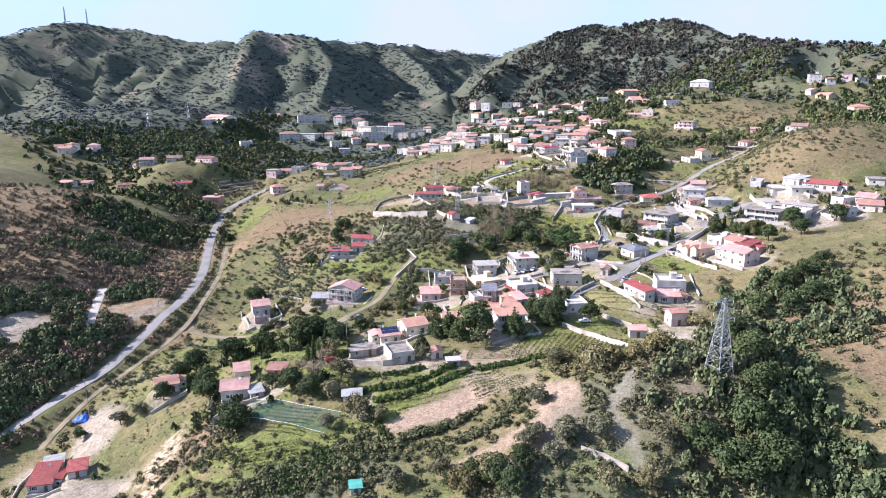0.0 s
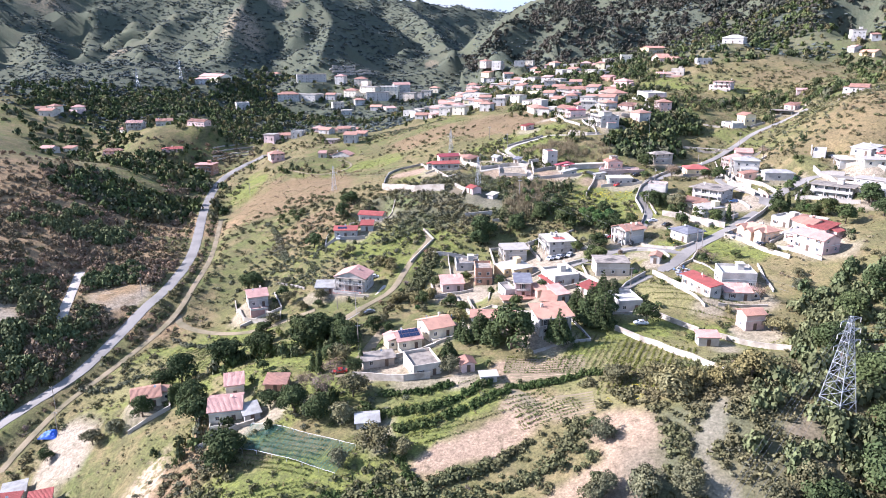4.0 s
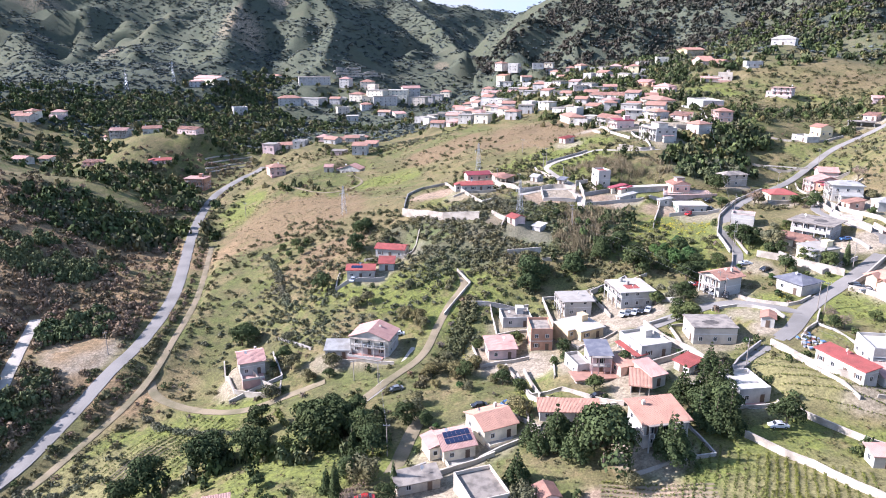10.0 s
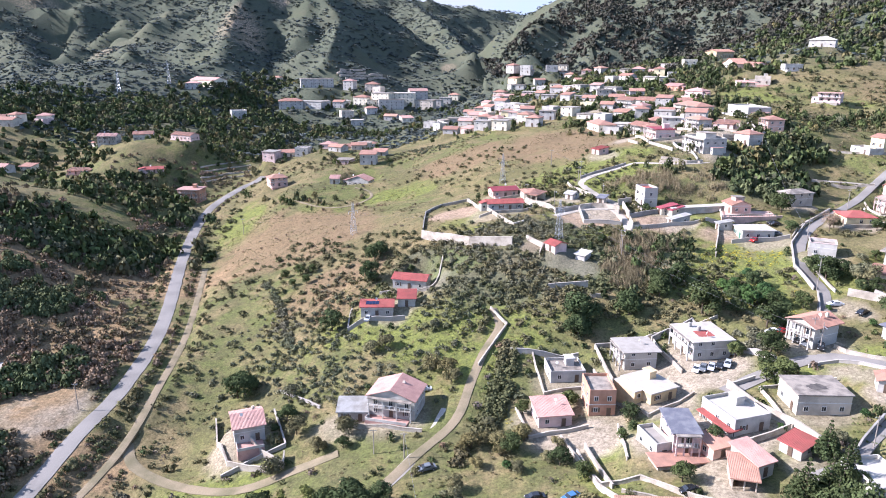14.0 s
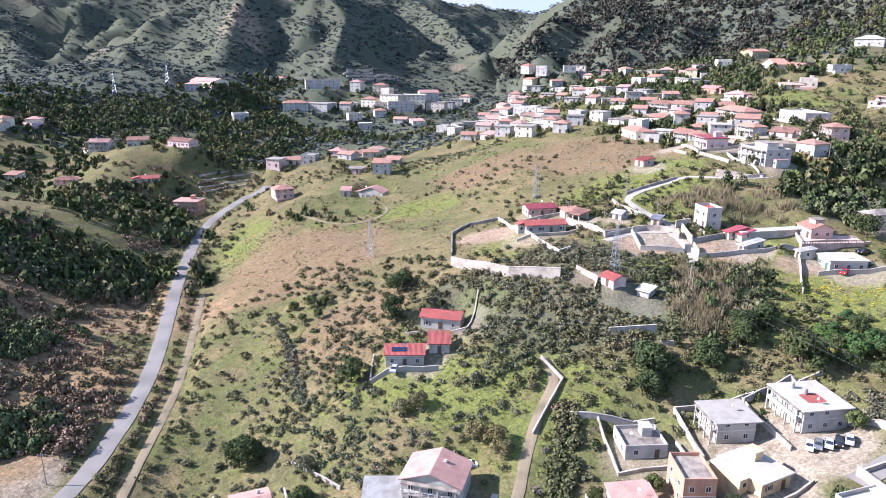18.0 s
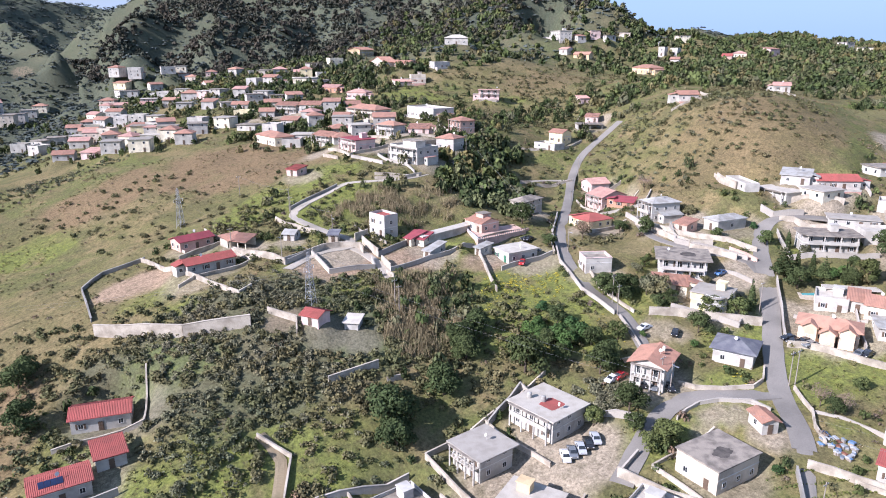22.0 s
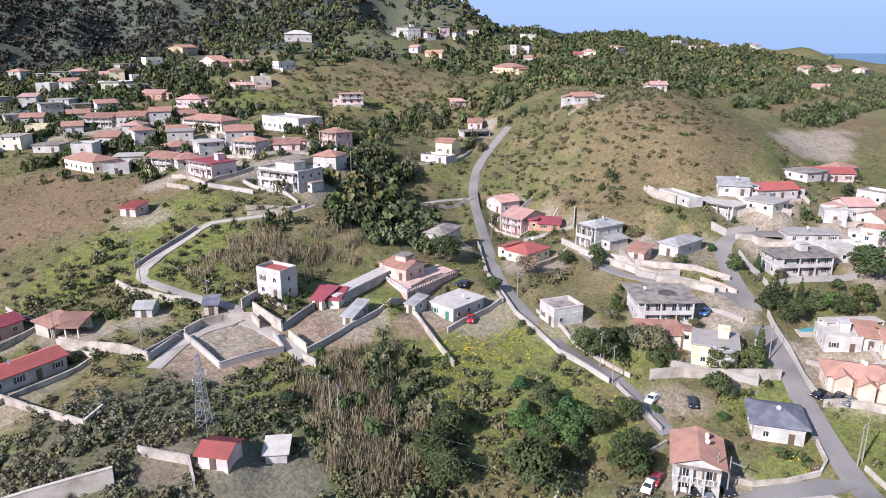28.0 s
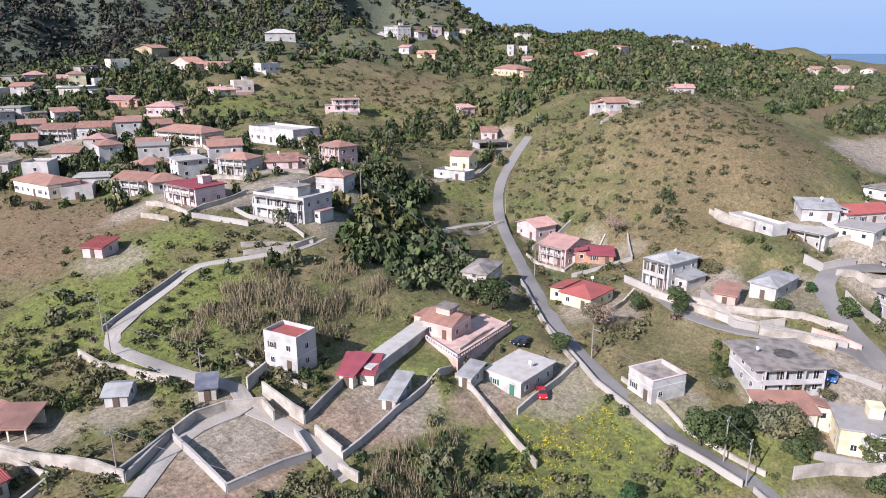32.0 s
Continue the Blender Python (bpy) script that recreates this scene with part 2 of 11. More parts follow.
swell(183, 14, 7.1, 42)
swell(183, 69, 15, 42)
swell(188, 111, -1.3, 42)
swell(184, 148, -1.1, 42)
swell(190, 200, 6.4, 42)
swell(186, 234, -25.1, 42)
swell(192, 280, -15.8, 42)
swell(191, 323, 25.4, 42)
swell(234, -21, 2.6, 42)
swell(235, 17, -1.6, 42)
swell(235, 59, -9.3, 42)
swell(230, 106, -0.9, 42)
swell(237, 147, -5.5, 42)
swell(237, 199, 12.4, 42)
swell(238, 237, 18.1, 42)
swell(228, 280, -3.1, 42)
swell(236, 333, -20.5, 42)
swell(273, 23, -4.2, 42)
swell(280, 58, -3.2, 42)
swell(273, 111, 13.5, 42)
swell(280, 149, -8.9, 42)
swell(273, 194, -8.5, 42)
swell(276, 234, 12.5, 42)
swell(280, 283, -3.1, 42)
swell(279, 324, 15.4, 42)
swell(275, 478, 22.3, 55)
swell(-225, 440, 11.4, 50)
swell(-150, 375, -10.8, 35)
swell(-228, 400, -25.7, 35)
swell(225, 372, 1.7, 45)
swell(115, -20, -22.2, 28)
swell(113, 5, 34, 28)
swell(-100, 158, 16.6, 22)
swell(-150, 250, -5.7, 40)
swell(-125, 165, -24.3, 30)
swell(-230, 100, 32.5, 110)
swell(-230, 240, 51.4, 110)
swell(-220, 360, 6.5, 110)
swell(-330, 480, 37.1, 110)
swell(-150, 470, -11.7, 110)
swell(-40, 450, -3.1, 110)
swell(70, 430, 21.8, 110)
swell(170, 430, 3, 110)
swell(270, 430, -8.4, 110)
swell(350, 330, 22.2, 110)
swell(350, 220, 3.6, 110)
swell(360, 100, -5.2, 110)
swell(-60, 620, 10.6, 110)
swell(60, 600, -16.2, 110)
swell(200, 600, 37.4, 110)
swell(-250, 650, 17.5, 110)
swell(-60, 850, -10.9, 110)
swell(60, 800, 12.2, 110)
swell(450, 300, -6.3, 110)
swell(460, 480, 3, 110)
swell(330, 560, 0.4, 110)
swell(-100, -150, -24, 110)
swell(60, -150, -15.3, 110)
swell(200, -130, -28.6, 110)
swell(-40, 1000, 19.8, 110)
swell(-160, -20, -13.2, 110)
swell(300, 0, 21.1, 110)
swell(560, 240, -4, 110)
swell(-450, 300, -2.8, 110)
swell(-430, 650, 17.4, 110)
swell(620, 420, 33, 110)
swell(-330, -20, 29.2, 34)
swell(-330, 22, 14.1, 34)
swell(-330, 64, 19.1, 34)
swell(-330, 106, 14.7, 34)
swell(-330, 148, 16.2, 34)
swell(-330, 190, 13.5, 34)
swell(-330, 232, 14.6, 34)
swell(-330, 274, 12.8, 34)
swell(-330, 316, 13.9, 34)
swell(-330, 358, 7.7, 34)
swell(-330, 400, 7.3, 34)
swell(-330, 442, -3.1, 34)
swell(-288, -20, 4.8, 34)
swell(-288, 22, -5.6, 34)
swell(-288, 106, -6.5, 34)
swell(-288, 148, -7.2, 34)
swell(-288, 190, -9.9, 34)
swell(-288, 232, -6.2, 34)
swell(-288, 274, -7, 34)
swell(-288, 316, -6.5, 34)
swell(-288, 358, -8, 34)
swell(-288, 400, -3.8, 34)
swell(-288, 442, -4, 34)
swell(-246, -20, 11.5, 34)
swell(-246, 22, 5.1, 34)
swell(-246, 64, 1.3, 34)
swell(-246, 106, -1.7, 34)
swell(-246, 148, -0.4, 34)
swell(-246, 190, -4.3, 34)
swell(-246, 232, -11.9, 34)
swell(-246, 316, -1.3, 34)
swell(-246, 358, -4.4, 34)
swell(-246, 400, 5.6, 34)
swell(-246, 442, -17.6, 34)
swell(-204, -20, 2.5, 34)
swell(-204, 22, -9.1, 34)
swell(-204, 64, -5.9, 34)
swell(-204, 106, -7.5, 34)
swell(-204, 148, -16.3, 34)
swell(-204, 190, -19.4, 34)
swell(-204, 232, -10.3, 34)
swell(-204, 274, -10.5, 34)
swell(-204, 316, -10.6, 34)
swell(-204, 358, -5.8, 34)
swell(-204, 400, 6.1, 34)
swell(-204, 442, 22, 34)
swell(-162, -20, 6.6, 34)
swell(-162, 22, 11.6, 34)
swell(-162, 64, 1.2, 34)
swell(-162, 106, -18, 34)
swell(-162, 148, 3.8, 34)
swell(-162, 190, -2.1, 34)
swell(-162, 232, -7.5, 34)
swell(-162, 274, 6.6, 34)
swell(-162, 316, 1.5, 34)
swell(-162, 358, 12.8, 34)
swell(-162, 400, -17.2, 34)
swell(-162, 442, 4.3, 34)
swell(-120, -20, 12.2, 34)
swell(-120, 22, 6.2, 34)
swell(-120, 64, -18.8, 34)
swell(-120, 106, 15.6, 34)
swell(-120, 148, 1.6, 34)
swell(-120, 190, 15.4, 34)
swell(-120, 232, 3.4, 34)
swell(-120, 274, 13.8, 34)
swell(-120, 316, -1.1, 34)
swell(-120, 358, 2.4, 34)
swell(-120, 400, -0.6, 34)
swell(-120, 442, -0.6, 34)
swell(-78, -20, -2.5, 34)
swell(-78, 22, 7, 34)
swell(-78, 64, -1.4, 34)
swell(-78, 106, 5.3, 34)
swell(-78, 148, -7.4, 34)
swell(-78, 190, 1.1, 34)
swell(-78, 232, -2.3, 34)
swell(-78, 316, -2.2, 34)
swell(-78, 358, 3.1, 34)
swell(-78, 400, -1.4, 34)
swell(-78, 442, 18.1, 34)
swell(-60, 5, -6.7, 20)
swell(-45, 25, -8, 20)
swell(-75, 35, -3.7, 20)
swell(-30, 10, 2.2, 20)
swell(-420, 500, 29.8, 75)
swell(-420, 585, 17.9, 75)
swell(-420, 670, 16.4, 75)
swell(-420, 755, 40.6, 75)
swell(-420, 840, 11.3, 75)
swell(-420, 925, 71.7, 75)
swell(-335, 500, -15, 75)
swell(-335, 585, 3.1, 75)
swell(-335, 670, -16.7, 75)
swell(-335, 755, 18.2, 75)
swell(-335, 840, -16.3, 75)
swell(-335, 925, 30.5, 75)
swell(-250, 500, -9.5, 75)
swell(-250, 585, 5.3, 75)
swell(-250, 670, 8.8, 75)
swell(-250, 755, 39.3, 75)
swell(-250, 840, 4.8, 75)
swell(-250, 925, 41.1, 75)
swell(-165, 500, -0.5, 75)
swell(-165, 585, 13, 75)
swell(-165, 670, -29.4, 75)
swell(-165, 755, -6.8, 75)
swell(-165, 840, -12, 75)
swell(-165, 925, 25.2, 75)
swell(-80, 500, -17.6, 75)
swell(-80, 585, 8.3, 75)
swell(-80, 670, -14.6, 75)
swell(-80, 755, 39.8, 75)
swell(-80, 840, 23.6, 75)
swell(-80, 925, 11.5, 75)
swell(5, 500, 4, 75)
swell(5, 585, -0.9, 75)
swell(5, 670, -4.3, 75)
swell(5, 755, -13.6, 75)
swell(5, 840, -33.7, 75)
swell(5, 925, 15.2, 75)
swell(90, 500, -1, 75)
swell(90, 585, 4, 75)
swell(90, 670, -6.6, 75)
swell(90, 755, 17.1, 75)
swell(90, 840, 2.1, 75)
swell(90, 925, 10, 75)
swell(175, 500, -0.6, 75)
swell(175, 585, 1.5, 75)
swell(175, 670, -3.7, 75)
swell(175, 755, 2.8, 75)
swell(175, 840, 4, 75)
swell(175, 925, 17.7, 75)
ridge(0.5, 0.3, (-963, 948, 203), (-848, 1103, 224), (-778, 1150, 232), (-754, 1222, 260), (-698, 1253, 277), (-630, 1286, 263), (-472, 1243, 234), (-383, 1220, 229), (-274, 1198, 221))   # far left mountain
ridge(0.5, 0.3, (-609, 1241, 254), (-513, 1191, 176), (-362, 901, 122))   # spur of the left mountain
ridge(0.5, 0.3, (-734, 1176, 251), (-677, 1113, 176), (-501, 837, 122))   # second spur
ridge(0.62, 0.25, (-315, 1018, 211), (-281, 1028, 231), (-237, 1039, 230), (-196, 1048, 230), (-150, 1056, 214), (-82, 1093, 189), (-25, 1140, 147), (21, 1185, 109))   # cliff mountain
ridge(0.65, 0.25, (-277, 1013, 227), (-267, 898, 170), (-257, 798, 129))   # spur below the cliff
ridge(0.65, 0.25, (-180, 1036, 224), (-136, 942, 177), (-131, 799, 127))   # middle spur
ridge(0.45, 0.3, (-245, 1459, 250), (-78, 1530, 243), (17, 1584, 235), (145, 1631, 224), (260, 1620, 216))   # back ridge
ridge(0.5, 0.3, (-76, 1510, 240), (6, 1183, 173), (41, 934, 126))   # back ridge spur
ridge(0.5, 0.2, (42, 1033, 112), (83, 1032, 157), (116, 1030, 185), (171, 1001, 209), (247, 954, 232), (331, 899, 230), (366, 849, 230), (380, 766, 215), (391, 688, 195), (405, 580, 185), (461, 514, 176))   # right hill
ridge(0.3, 0.2, (488, 653, 178), (512, 618, 168), (536, 580, 157), (576, 567, 152), (620, 544, 157), (697, 523, 144), (780, 480, 138), (809, 421, 139), (843, 333, 135), (797, 308, 125), (810, 225, 118))   # shoulder to the sea

_w = np.random.RandomState(7)
WAVES = [(0.5 * k * math.cos(a), 0.5 * k * math.sin(a), p) for k, a, p in zip(_w.uniform(0.02, 0.9, 40), _w.uniform(0, 6.28, 40), _w.uniform(0, 6.28, 40))]


def rumple(x, y, low=0.0, high=1.0):
    """Cheap band-limited noise, about -1 to 1."""
    out, n = 0.0, 0
    for kx, ky, p in WAVES:
        k = math.hypot(kx, ky)
        if low <= k <= high:
            out, n = out + np.sin(kx * x + ky * y + p + 1.3 * np.sin(ky * 0.6 * x - kx * 0.7 * y)), n + 1
    return out / math.sqrt(max(n, 1) / 2) * 0.6


def nearest(x, y, pts):
    """Distance to a polyline and the height along it."""
    best, zed = np.full(np.shape(x), 1e9), np.zeros(np.shape(x))
    for (ax, ay, az_), (bx, by, bz) in zip(pts, pts[1:]):
        ux, uy = bx - ax, by - ay
        t = np.clip(((x - ax) * ux + (y - ay) * uy) / (ux * ux + uy * uy), 0, 1)
        d = np.hypot(x - ax - t * ux, y - ay - t * uy)
        zed = np.where(d < best, az_ + t * (bz - az_), zed)
        best = np.minimum(best, d)
    return best, zed


def raw_height(x, y):
    x, y = np.asarray(x, float), np.asarray(y, float)
    z = 50 + 0.10 * np.clip(x, -400, 500) + 0.03 * np.clip(y, -300, 1000)
    for cx, cy, rise, s in SWELLS:
        z = z + rise * np.exp(-((x - cx) ** 2 + (y - cy) ** 2) / (2 * s * s))
    z = z - 45 * np.clip((x - 1050) / 300, 0, 1)
    for slope, rough, crest in RIDGES:
        d, top = nearest(x, y, crest)
        wob = 1 + rough * rumple(x * 0.35, y * 0.35, 0.01, 0.25)
        m = top - slope * d * wob - 11 * np.tanh(d / 60) * rough * 3 * np.abs(rumple(x * 0.22, y * 0.22, 0.0, 0.3)) - 5 * np.tanh(d / 40) * rough * 3 * np.abs(rumple(x * 0.5, y * 0.5, 0.0, 0.2))
        far = m > z - 60
        z = np.where(far, z + 6 * np.logaddexp(0, np.clip((m - z) / 6, -30, 60)), z)
    return z + np.clip((y - 520) / 200, 0, 1) * (3.5 * rumple(x * .25, y * .25, .05, .45)) + 0.5 * rumple(x, y, 0.05, 0.2) + 0.22 * rumple(x, y, 0.2, 0.6)


def height(x, y):
    """The finished ground, with plots and ways cut into it."""
    x, y = np.asarray(x, float), np.asarray(y, float)
    z = raw_height(x, y)
    for pts, half, soft in WAYS:
        x0, x1 = min(p[0] for p in pts) - half - soft, max(p[0] for p in pts) + half + soft
        y0, y1 = min(p[1] for p in pts) - half - soft, max(p[1] for p in pts) + half + soft
        if not ((x > x0) & (x < x1) & (y > y0) & (y < y1)).any():
            continue
        d, zw = nearest(x, y, pts)
        w = np.clip(1 - (d - half) / soft, 0, 1)
        z = z + (zw - z) * w * w * (3 - 2 * w)
    for px, py, pz, r in PADS:
        d = np.hypot(x - px, y - py)
        w = np.clip(1.0 - (d - r) / (0.7 * r + 2), 0, 1)
        z = z + (pz - z) * w * w * (3 - 2 * w)
    return z

# ---- building blocks ----
def mesh_from(name, verts, faces, material, smooth=False):
    me = bpy.data.meshes.new(name)
    me.from_pydata([tuple(v) for v in verts], [], faces)
    for m in material if isinstance(material, (list, tuple)) else [material]:
        me.materials.append(m)
    if smooth:
        me.polygons.foreach_set("use_smooth", [True] * len(me.polygons))
    me.update()
    return me


def thing(name, m, label, category, group="", kind=""):
    ob = new(name)
    ob.matrix_world = m
    return tagged(ob, label, category, group, kind)


def put(name, me, parent, m=None, label=""):
    ob = new(name, me)
    ob.parent = parent
    if m is not None:
        ob.matrix_local = m
    return tagged(ob, label)


class Solid:
    """Collects boxes, prisms and strips for one mesh."""

    def __init__(self):
        self.v, self.f = [], []

    def poly(self, pts, faces):
        k = len(self.v)
        self.v += pts
        self.f += [tuple(i + k for i in q) for q in faces]
        return self

    def box(self, x0, x1, y0, y1, z0, z1, bevel=0.0):
        b = bevel
        if not b:
            return self.poly([(x0, y0, z0), (x1, y0, z0), (x1, y1, z0), (x0, y1, z0), (x0, y0, z1), (x1, y0, z1), (x1, y1, z1), (x0, y1, z1)],
                             [(3, 2, 1, 0), (4, 5, 6, 7), (0, 1, 5, 4), (1, 2, 6, 5), (2, 3, 7, 6), (3, 0, 4, 7)])
        lo = [(x0, y0, z0), (x1, y0, z0), (x1, y1, z0), (x0, y1, z0)]
        mid = [(x, y, z1 - b) for x, y, _ in lo]
        hi = [(x0 + b, y0 + b, z1), (x1 - b, y0 + b, z1), (x1 - b, y1 - b, z1), (x0 + b, y1 - b, z1)]
        q = [(3, 2, 1, 0), (8, 9, 10, 11)]
        for i in range(4):
            j = (i + 1) % 4
            q += [(i, j, j + 4, i + 4), (i + 4, j + 4, j + 8, i + 8)]
        return self.poly(lo + mid + hi, q)

    def tube(self, a, b, ra, rb, n=7):
        a, b = Vector(a), Vector(b)
        d = (b - a).normalized()
        u = d.orthogonal().normalized()
        w = d.cross(u)
        ring = [(math.cos(6.2832 * i / n), math.sin(6.2832 * i / n)) for i in range(n)]
        pts = [tuple(a + (u * c + w * s) * ra) for c, s in ring] + [tuple(b + (u * c + w * s) * rb) for c, s in ring]
        return self.poly(pts, [(i, (i + 1) % n, n + (i + 1) % n, n + i) for i in range(n)] + [tuple(range(n - 1, -1, -1)), tuple(range(n, 2 * n))])

    def pipe(self, pts, r, n=4):
        pts = [Vector(p) for p in pts]
        k = len(self.v)
        for i, p in enumerate(pts):
            d = (pts[min(i + 1, len(pts) - 1)] - pts[max(i - 1, 0)]).normalized()
            u = d.cross(Vector((0, 0, 1))).normalized() if abs(d.z) < .99 else Vector((1, 0, 0))
            w = d.cross(u)
            self.v += [tuple(p + (u * math.cos(6.2832 * j / n) + w * math.sin(6.2832 * j / n)) * r) for j in range(n)]
        for i in range(len(pts) - 1):
            a = k + i * n
            self.f += [(a + j, a + (j + 1) % n, a + n + (j + 1) % n, a + n + j) for j in range(n)]
        return self

    def mesh(self, name, material, smooth=False):
        return mesh_from(name, self.v, self.f, material, smooth)


# shared pieces of houses, one metre wide and high, origin at the foot's middle, facing -y
PIECES = {}
PIECES["window"] = Solid().box(-.5, .5, -.10, 0, 0, .08).box(-.5, .5, -.08, 0, .92, 1).box(-.5, -.41, -.08, 0, .08, .92).box(.41, .5, -.08, 0, .08, .92).box(-.03, .03, -.06, 0, .08, .92).mesh("window", FRAME)
_fw = Solid().box(-.5, .5, -.07, 0, 0, 1).box(-.4, .4, -.075, -.07, .1, .9)
PIECES["farwindow"] = _fw.mesh("window", [FRAME, GLASS])
for _j, _f in enumerate(PIECES["farwindow"].polygons):
    _f.material_index = 1 if _j >= 6 else 0
PIECES["pane"] = Solid().box(-.41, .41, -.035, .02, .08, .92).mesh("pane", GLASS)
for _k, _m in SHUTTER.items():
    PIECES["shutter_" + _k] = Solid().box(-.2, .2, -.07, -.03, 0, 1, .0).poly([(-.14, -.072, .1), (.14, -.072, .1), (.14, -.1, .5), (-.14, -.1, .5), (.14, -.072, .9), (-.14, -.072, .9)], [(0, 1, 2, 3), (3, 2, 4, 5)]).mesh("shutter", _m)
    PIECES["door_" + _k] = Solid().box(-.5, .5, -.09, 0, 0, 1).box(-.38, .38, -.12, -.09, .08, .46).box(-.38, .38, -.12, -.09, .54, .92).mesh("door", _m)
PIECES["rail"] = Solid().box(-.5, .5, -.06, 0, .94, 1)
for _j in range(9):
    PIECES["rail"].box(-.5 + _j * .1225, -.48 + _j * .1225, -.05, -.01, 0, .94)
PIECES["rail"] = PIECES["rail"].mesh("railing", FRAME)
PIECES["chimney"] = Solid().box(-.3, .3, -.3, .3, -1.2, .9).box(-.4, .4, -.4, .4, .9, 1.0).box(-.25, .25, -.25, .25, 1.0, 1.25).mesh("chimney", WALLS["beige"])
PIECES["watertank"] = Solid().tube((0, 0, 0), (0, 0, 1.2), .55, .55, 12).tube((0, 0, 1.2), (0, 0, 1.35), .5, .2, 12).mesh("water_tank", ROOFS["tin"])
PIECES["dish"] = Solid().tube((0, 0, 0), (0, 0, 1.3), .03, .03, 5).tube((0, -.1, 1.3), (0, -.28, 1.38), .08, .42, 10).mesh("satellite_dish", FRAME)
PIECES["solar"] = Solid().box(-.5, .5, -.8, .8, 0, .05, .01).mesh("solar_panel", shade("solar_cells", (0.02, 0.03, 0.07), 0.15, bump=0.0))


def roof_mesh(kind, w, d, over, pitch, cover, under):
    """A roof over a plan of w by d, its eaves at z 0."""
    s = Solid()
    a, b, t = w / 2 + over, d / 2 + over, 0.18
    if kind == "flat":
        s.box(-a, a, -b, b, 0, 0.28, 0.03)
    elif kind == "parapet":
        s.box(-w / 2 + .2, w / 2 - .2, -d / 2 + .2, d / 2 - .2, -.02, .12)
    elif kind in ("shed", "shedback"):
        r = 2 * b * pitch * (1 if kind == "shed" else -1)
        z0, z1 = (0, r) if r > 0 else (-r, 0)
        s.poly([(-a, -b, z0 - .05), (a, -b, z0 - .05), (a, b, z1 - .05), (-a, b, z1 - .05), (-a, -b, z0 + t), (a, -b, z0 + t), (a, b, z1 + t), (-a, b, z1 + t)],
               [(3, 2, 1, 0), (4, 5, 6, 7), (0, 1, 5, 4), (1, 2, 6, 5), (2, 3, 7, 6), (3, 0, 4, 7)])
    elif kind in ("gable", "gabley"):
        p, q = (a, b) if kind == "gable" else (b, a)
        r = q * pitch
        pts = [(-p, -q, -.05), (p, -q, -.05), (p, 0, r - .05), (-p, 0, r - .05), (-p, q, -.05), (p, q, -.05)]
        pts += [(x, y, z + t) for x, y, z in pts]
        if kind == "gabley":
            pts = [(-y, x, z) for x, y, z in pts]
        s.poly(pts, [(0, 3, 2, 1), (3, 4, 5, 2), (6, 7, 8, 9), (9, 8, 11, 10), (0, 1, 7, 6), (5, 4, 10, 11), (1, 2, 8, 7), (2, 5, 11, 8), (4, 3, 9, 10), (3, 0, 6, 9)])
    else:
        p, q = max(a, b), min(a, b)
        r, e = q * pitch, max(p - q * 0.95, 0.3)
        pts = [(-p, -q, -.05), (p, -q, -.05), (p, q, -.05), (-p, q, -.05), (-p, -q, t), (p, -q, t), (p, q, t), (-p, q, t), (-e, 0, r + t), (e, 0, r + t)]
        if a < b:
            pts = [(-y, x, z) for x, y, z in pts]
        s.poly(pts, [(3, 2, 1, 0), (0, 1, 5, 4), (1, 2, 6, 5), (2, 3, 7, 6), (3, 0, 4, 7), (4, 5, 9, 8), (5, 6, 9), (6, 7, 8, 9), (7, 4, 8)])
    return s.mesh("roof", cover)


def tile_rows(kind, w, d, over, pitch, cover, pitch_dir):
    """The courses of pan tiles on a pitched roof, as low ribs down the slope."""
    s = Solid()
    a, b = w / 2 + over, d / 2 + over
    p, q = (a, b) if kind != "gabley" else (b, a)
    n = max(6, int(2 * p / 0.32))
    for i in range(n):
        x0 = -p + 2 * p * (i + .15) / n
        x1 = x0 + 2 * p / n * 0.5
        for sy in ((-1, 1) if kind in ("gable", "gabley") else (-1,)):
            if kind in ("gable", "gabley"):
                y0, z0, y1, z1 = sy * q, .13, 0, q * pitch + .13
            else:
                r = 2 * b * pitch * (1 if kind == "shed" else -1)
                y0, z0, y1, z1 = -b, (0 if r > 0 else -r) + .18, b, (r if r > 0 else 0) + .18
            pts = [(x0, y0, z0), (x1, y0, z0), (x1, y1, z1), (x0, y1, z1), ((x0 + x1) / 2, y0, z0 + .06), ((x0 + x1) / 2, y1, z1 + .06)]
            if kind == "gabley":
                pts = [(-y, x, z) for x, y, z in pts]
            s.poly(pts, [(0, 1, 4), (0, 4, 5, 3), (1, 2, 5, 4), (2, 3, 5)])
    return s.mesh("tiling", cover)


SITES = []


def site(*args, **kw):
    SITES.append((args, kw))
    x, y, z, turn, w, d = args[:6]
    pad(x, y, z, 0.5 * max(w, d) + 0.5)


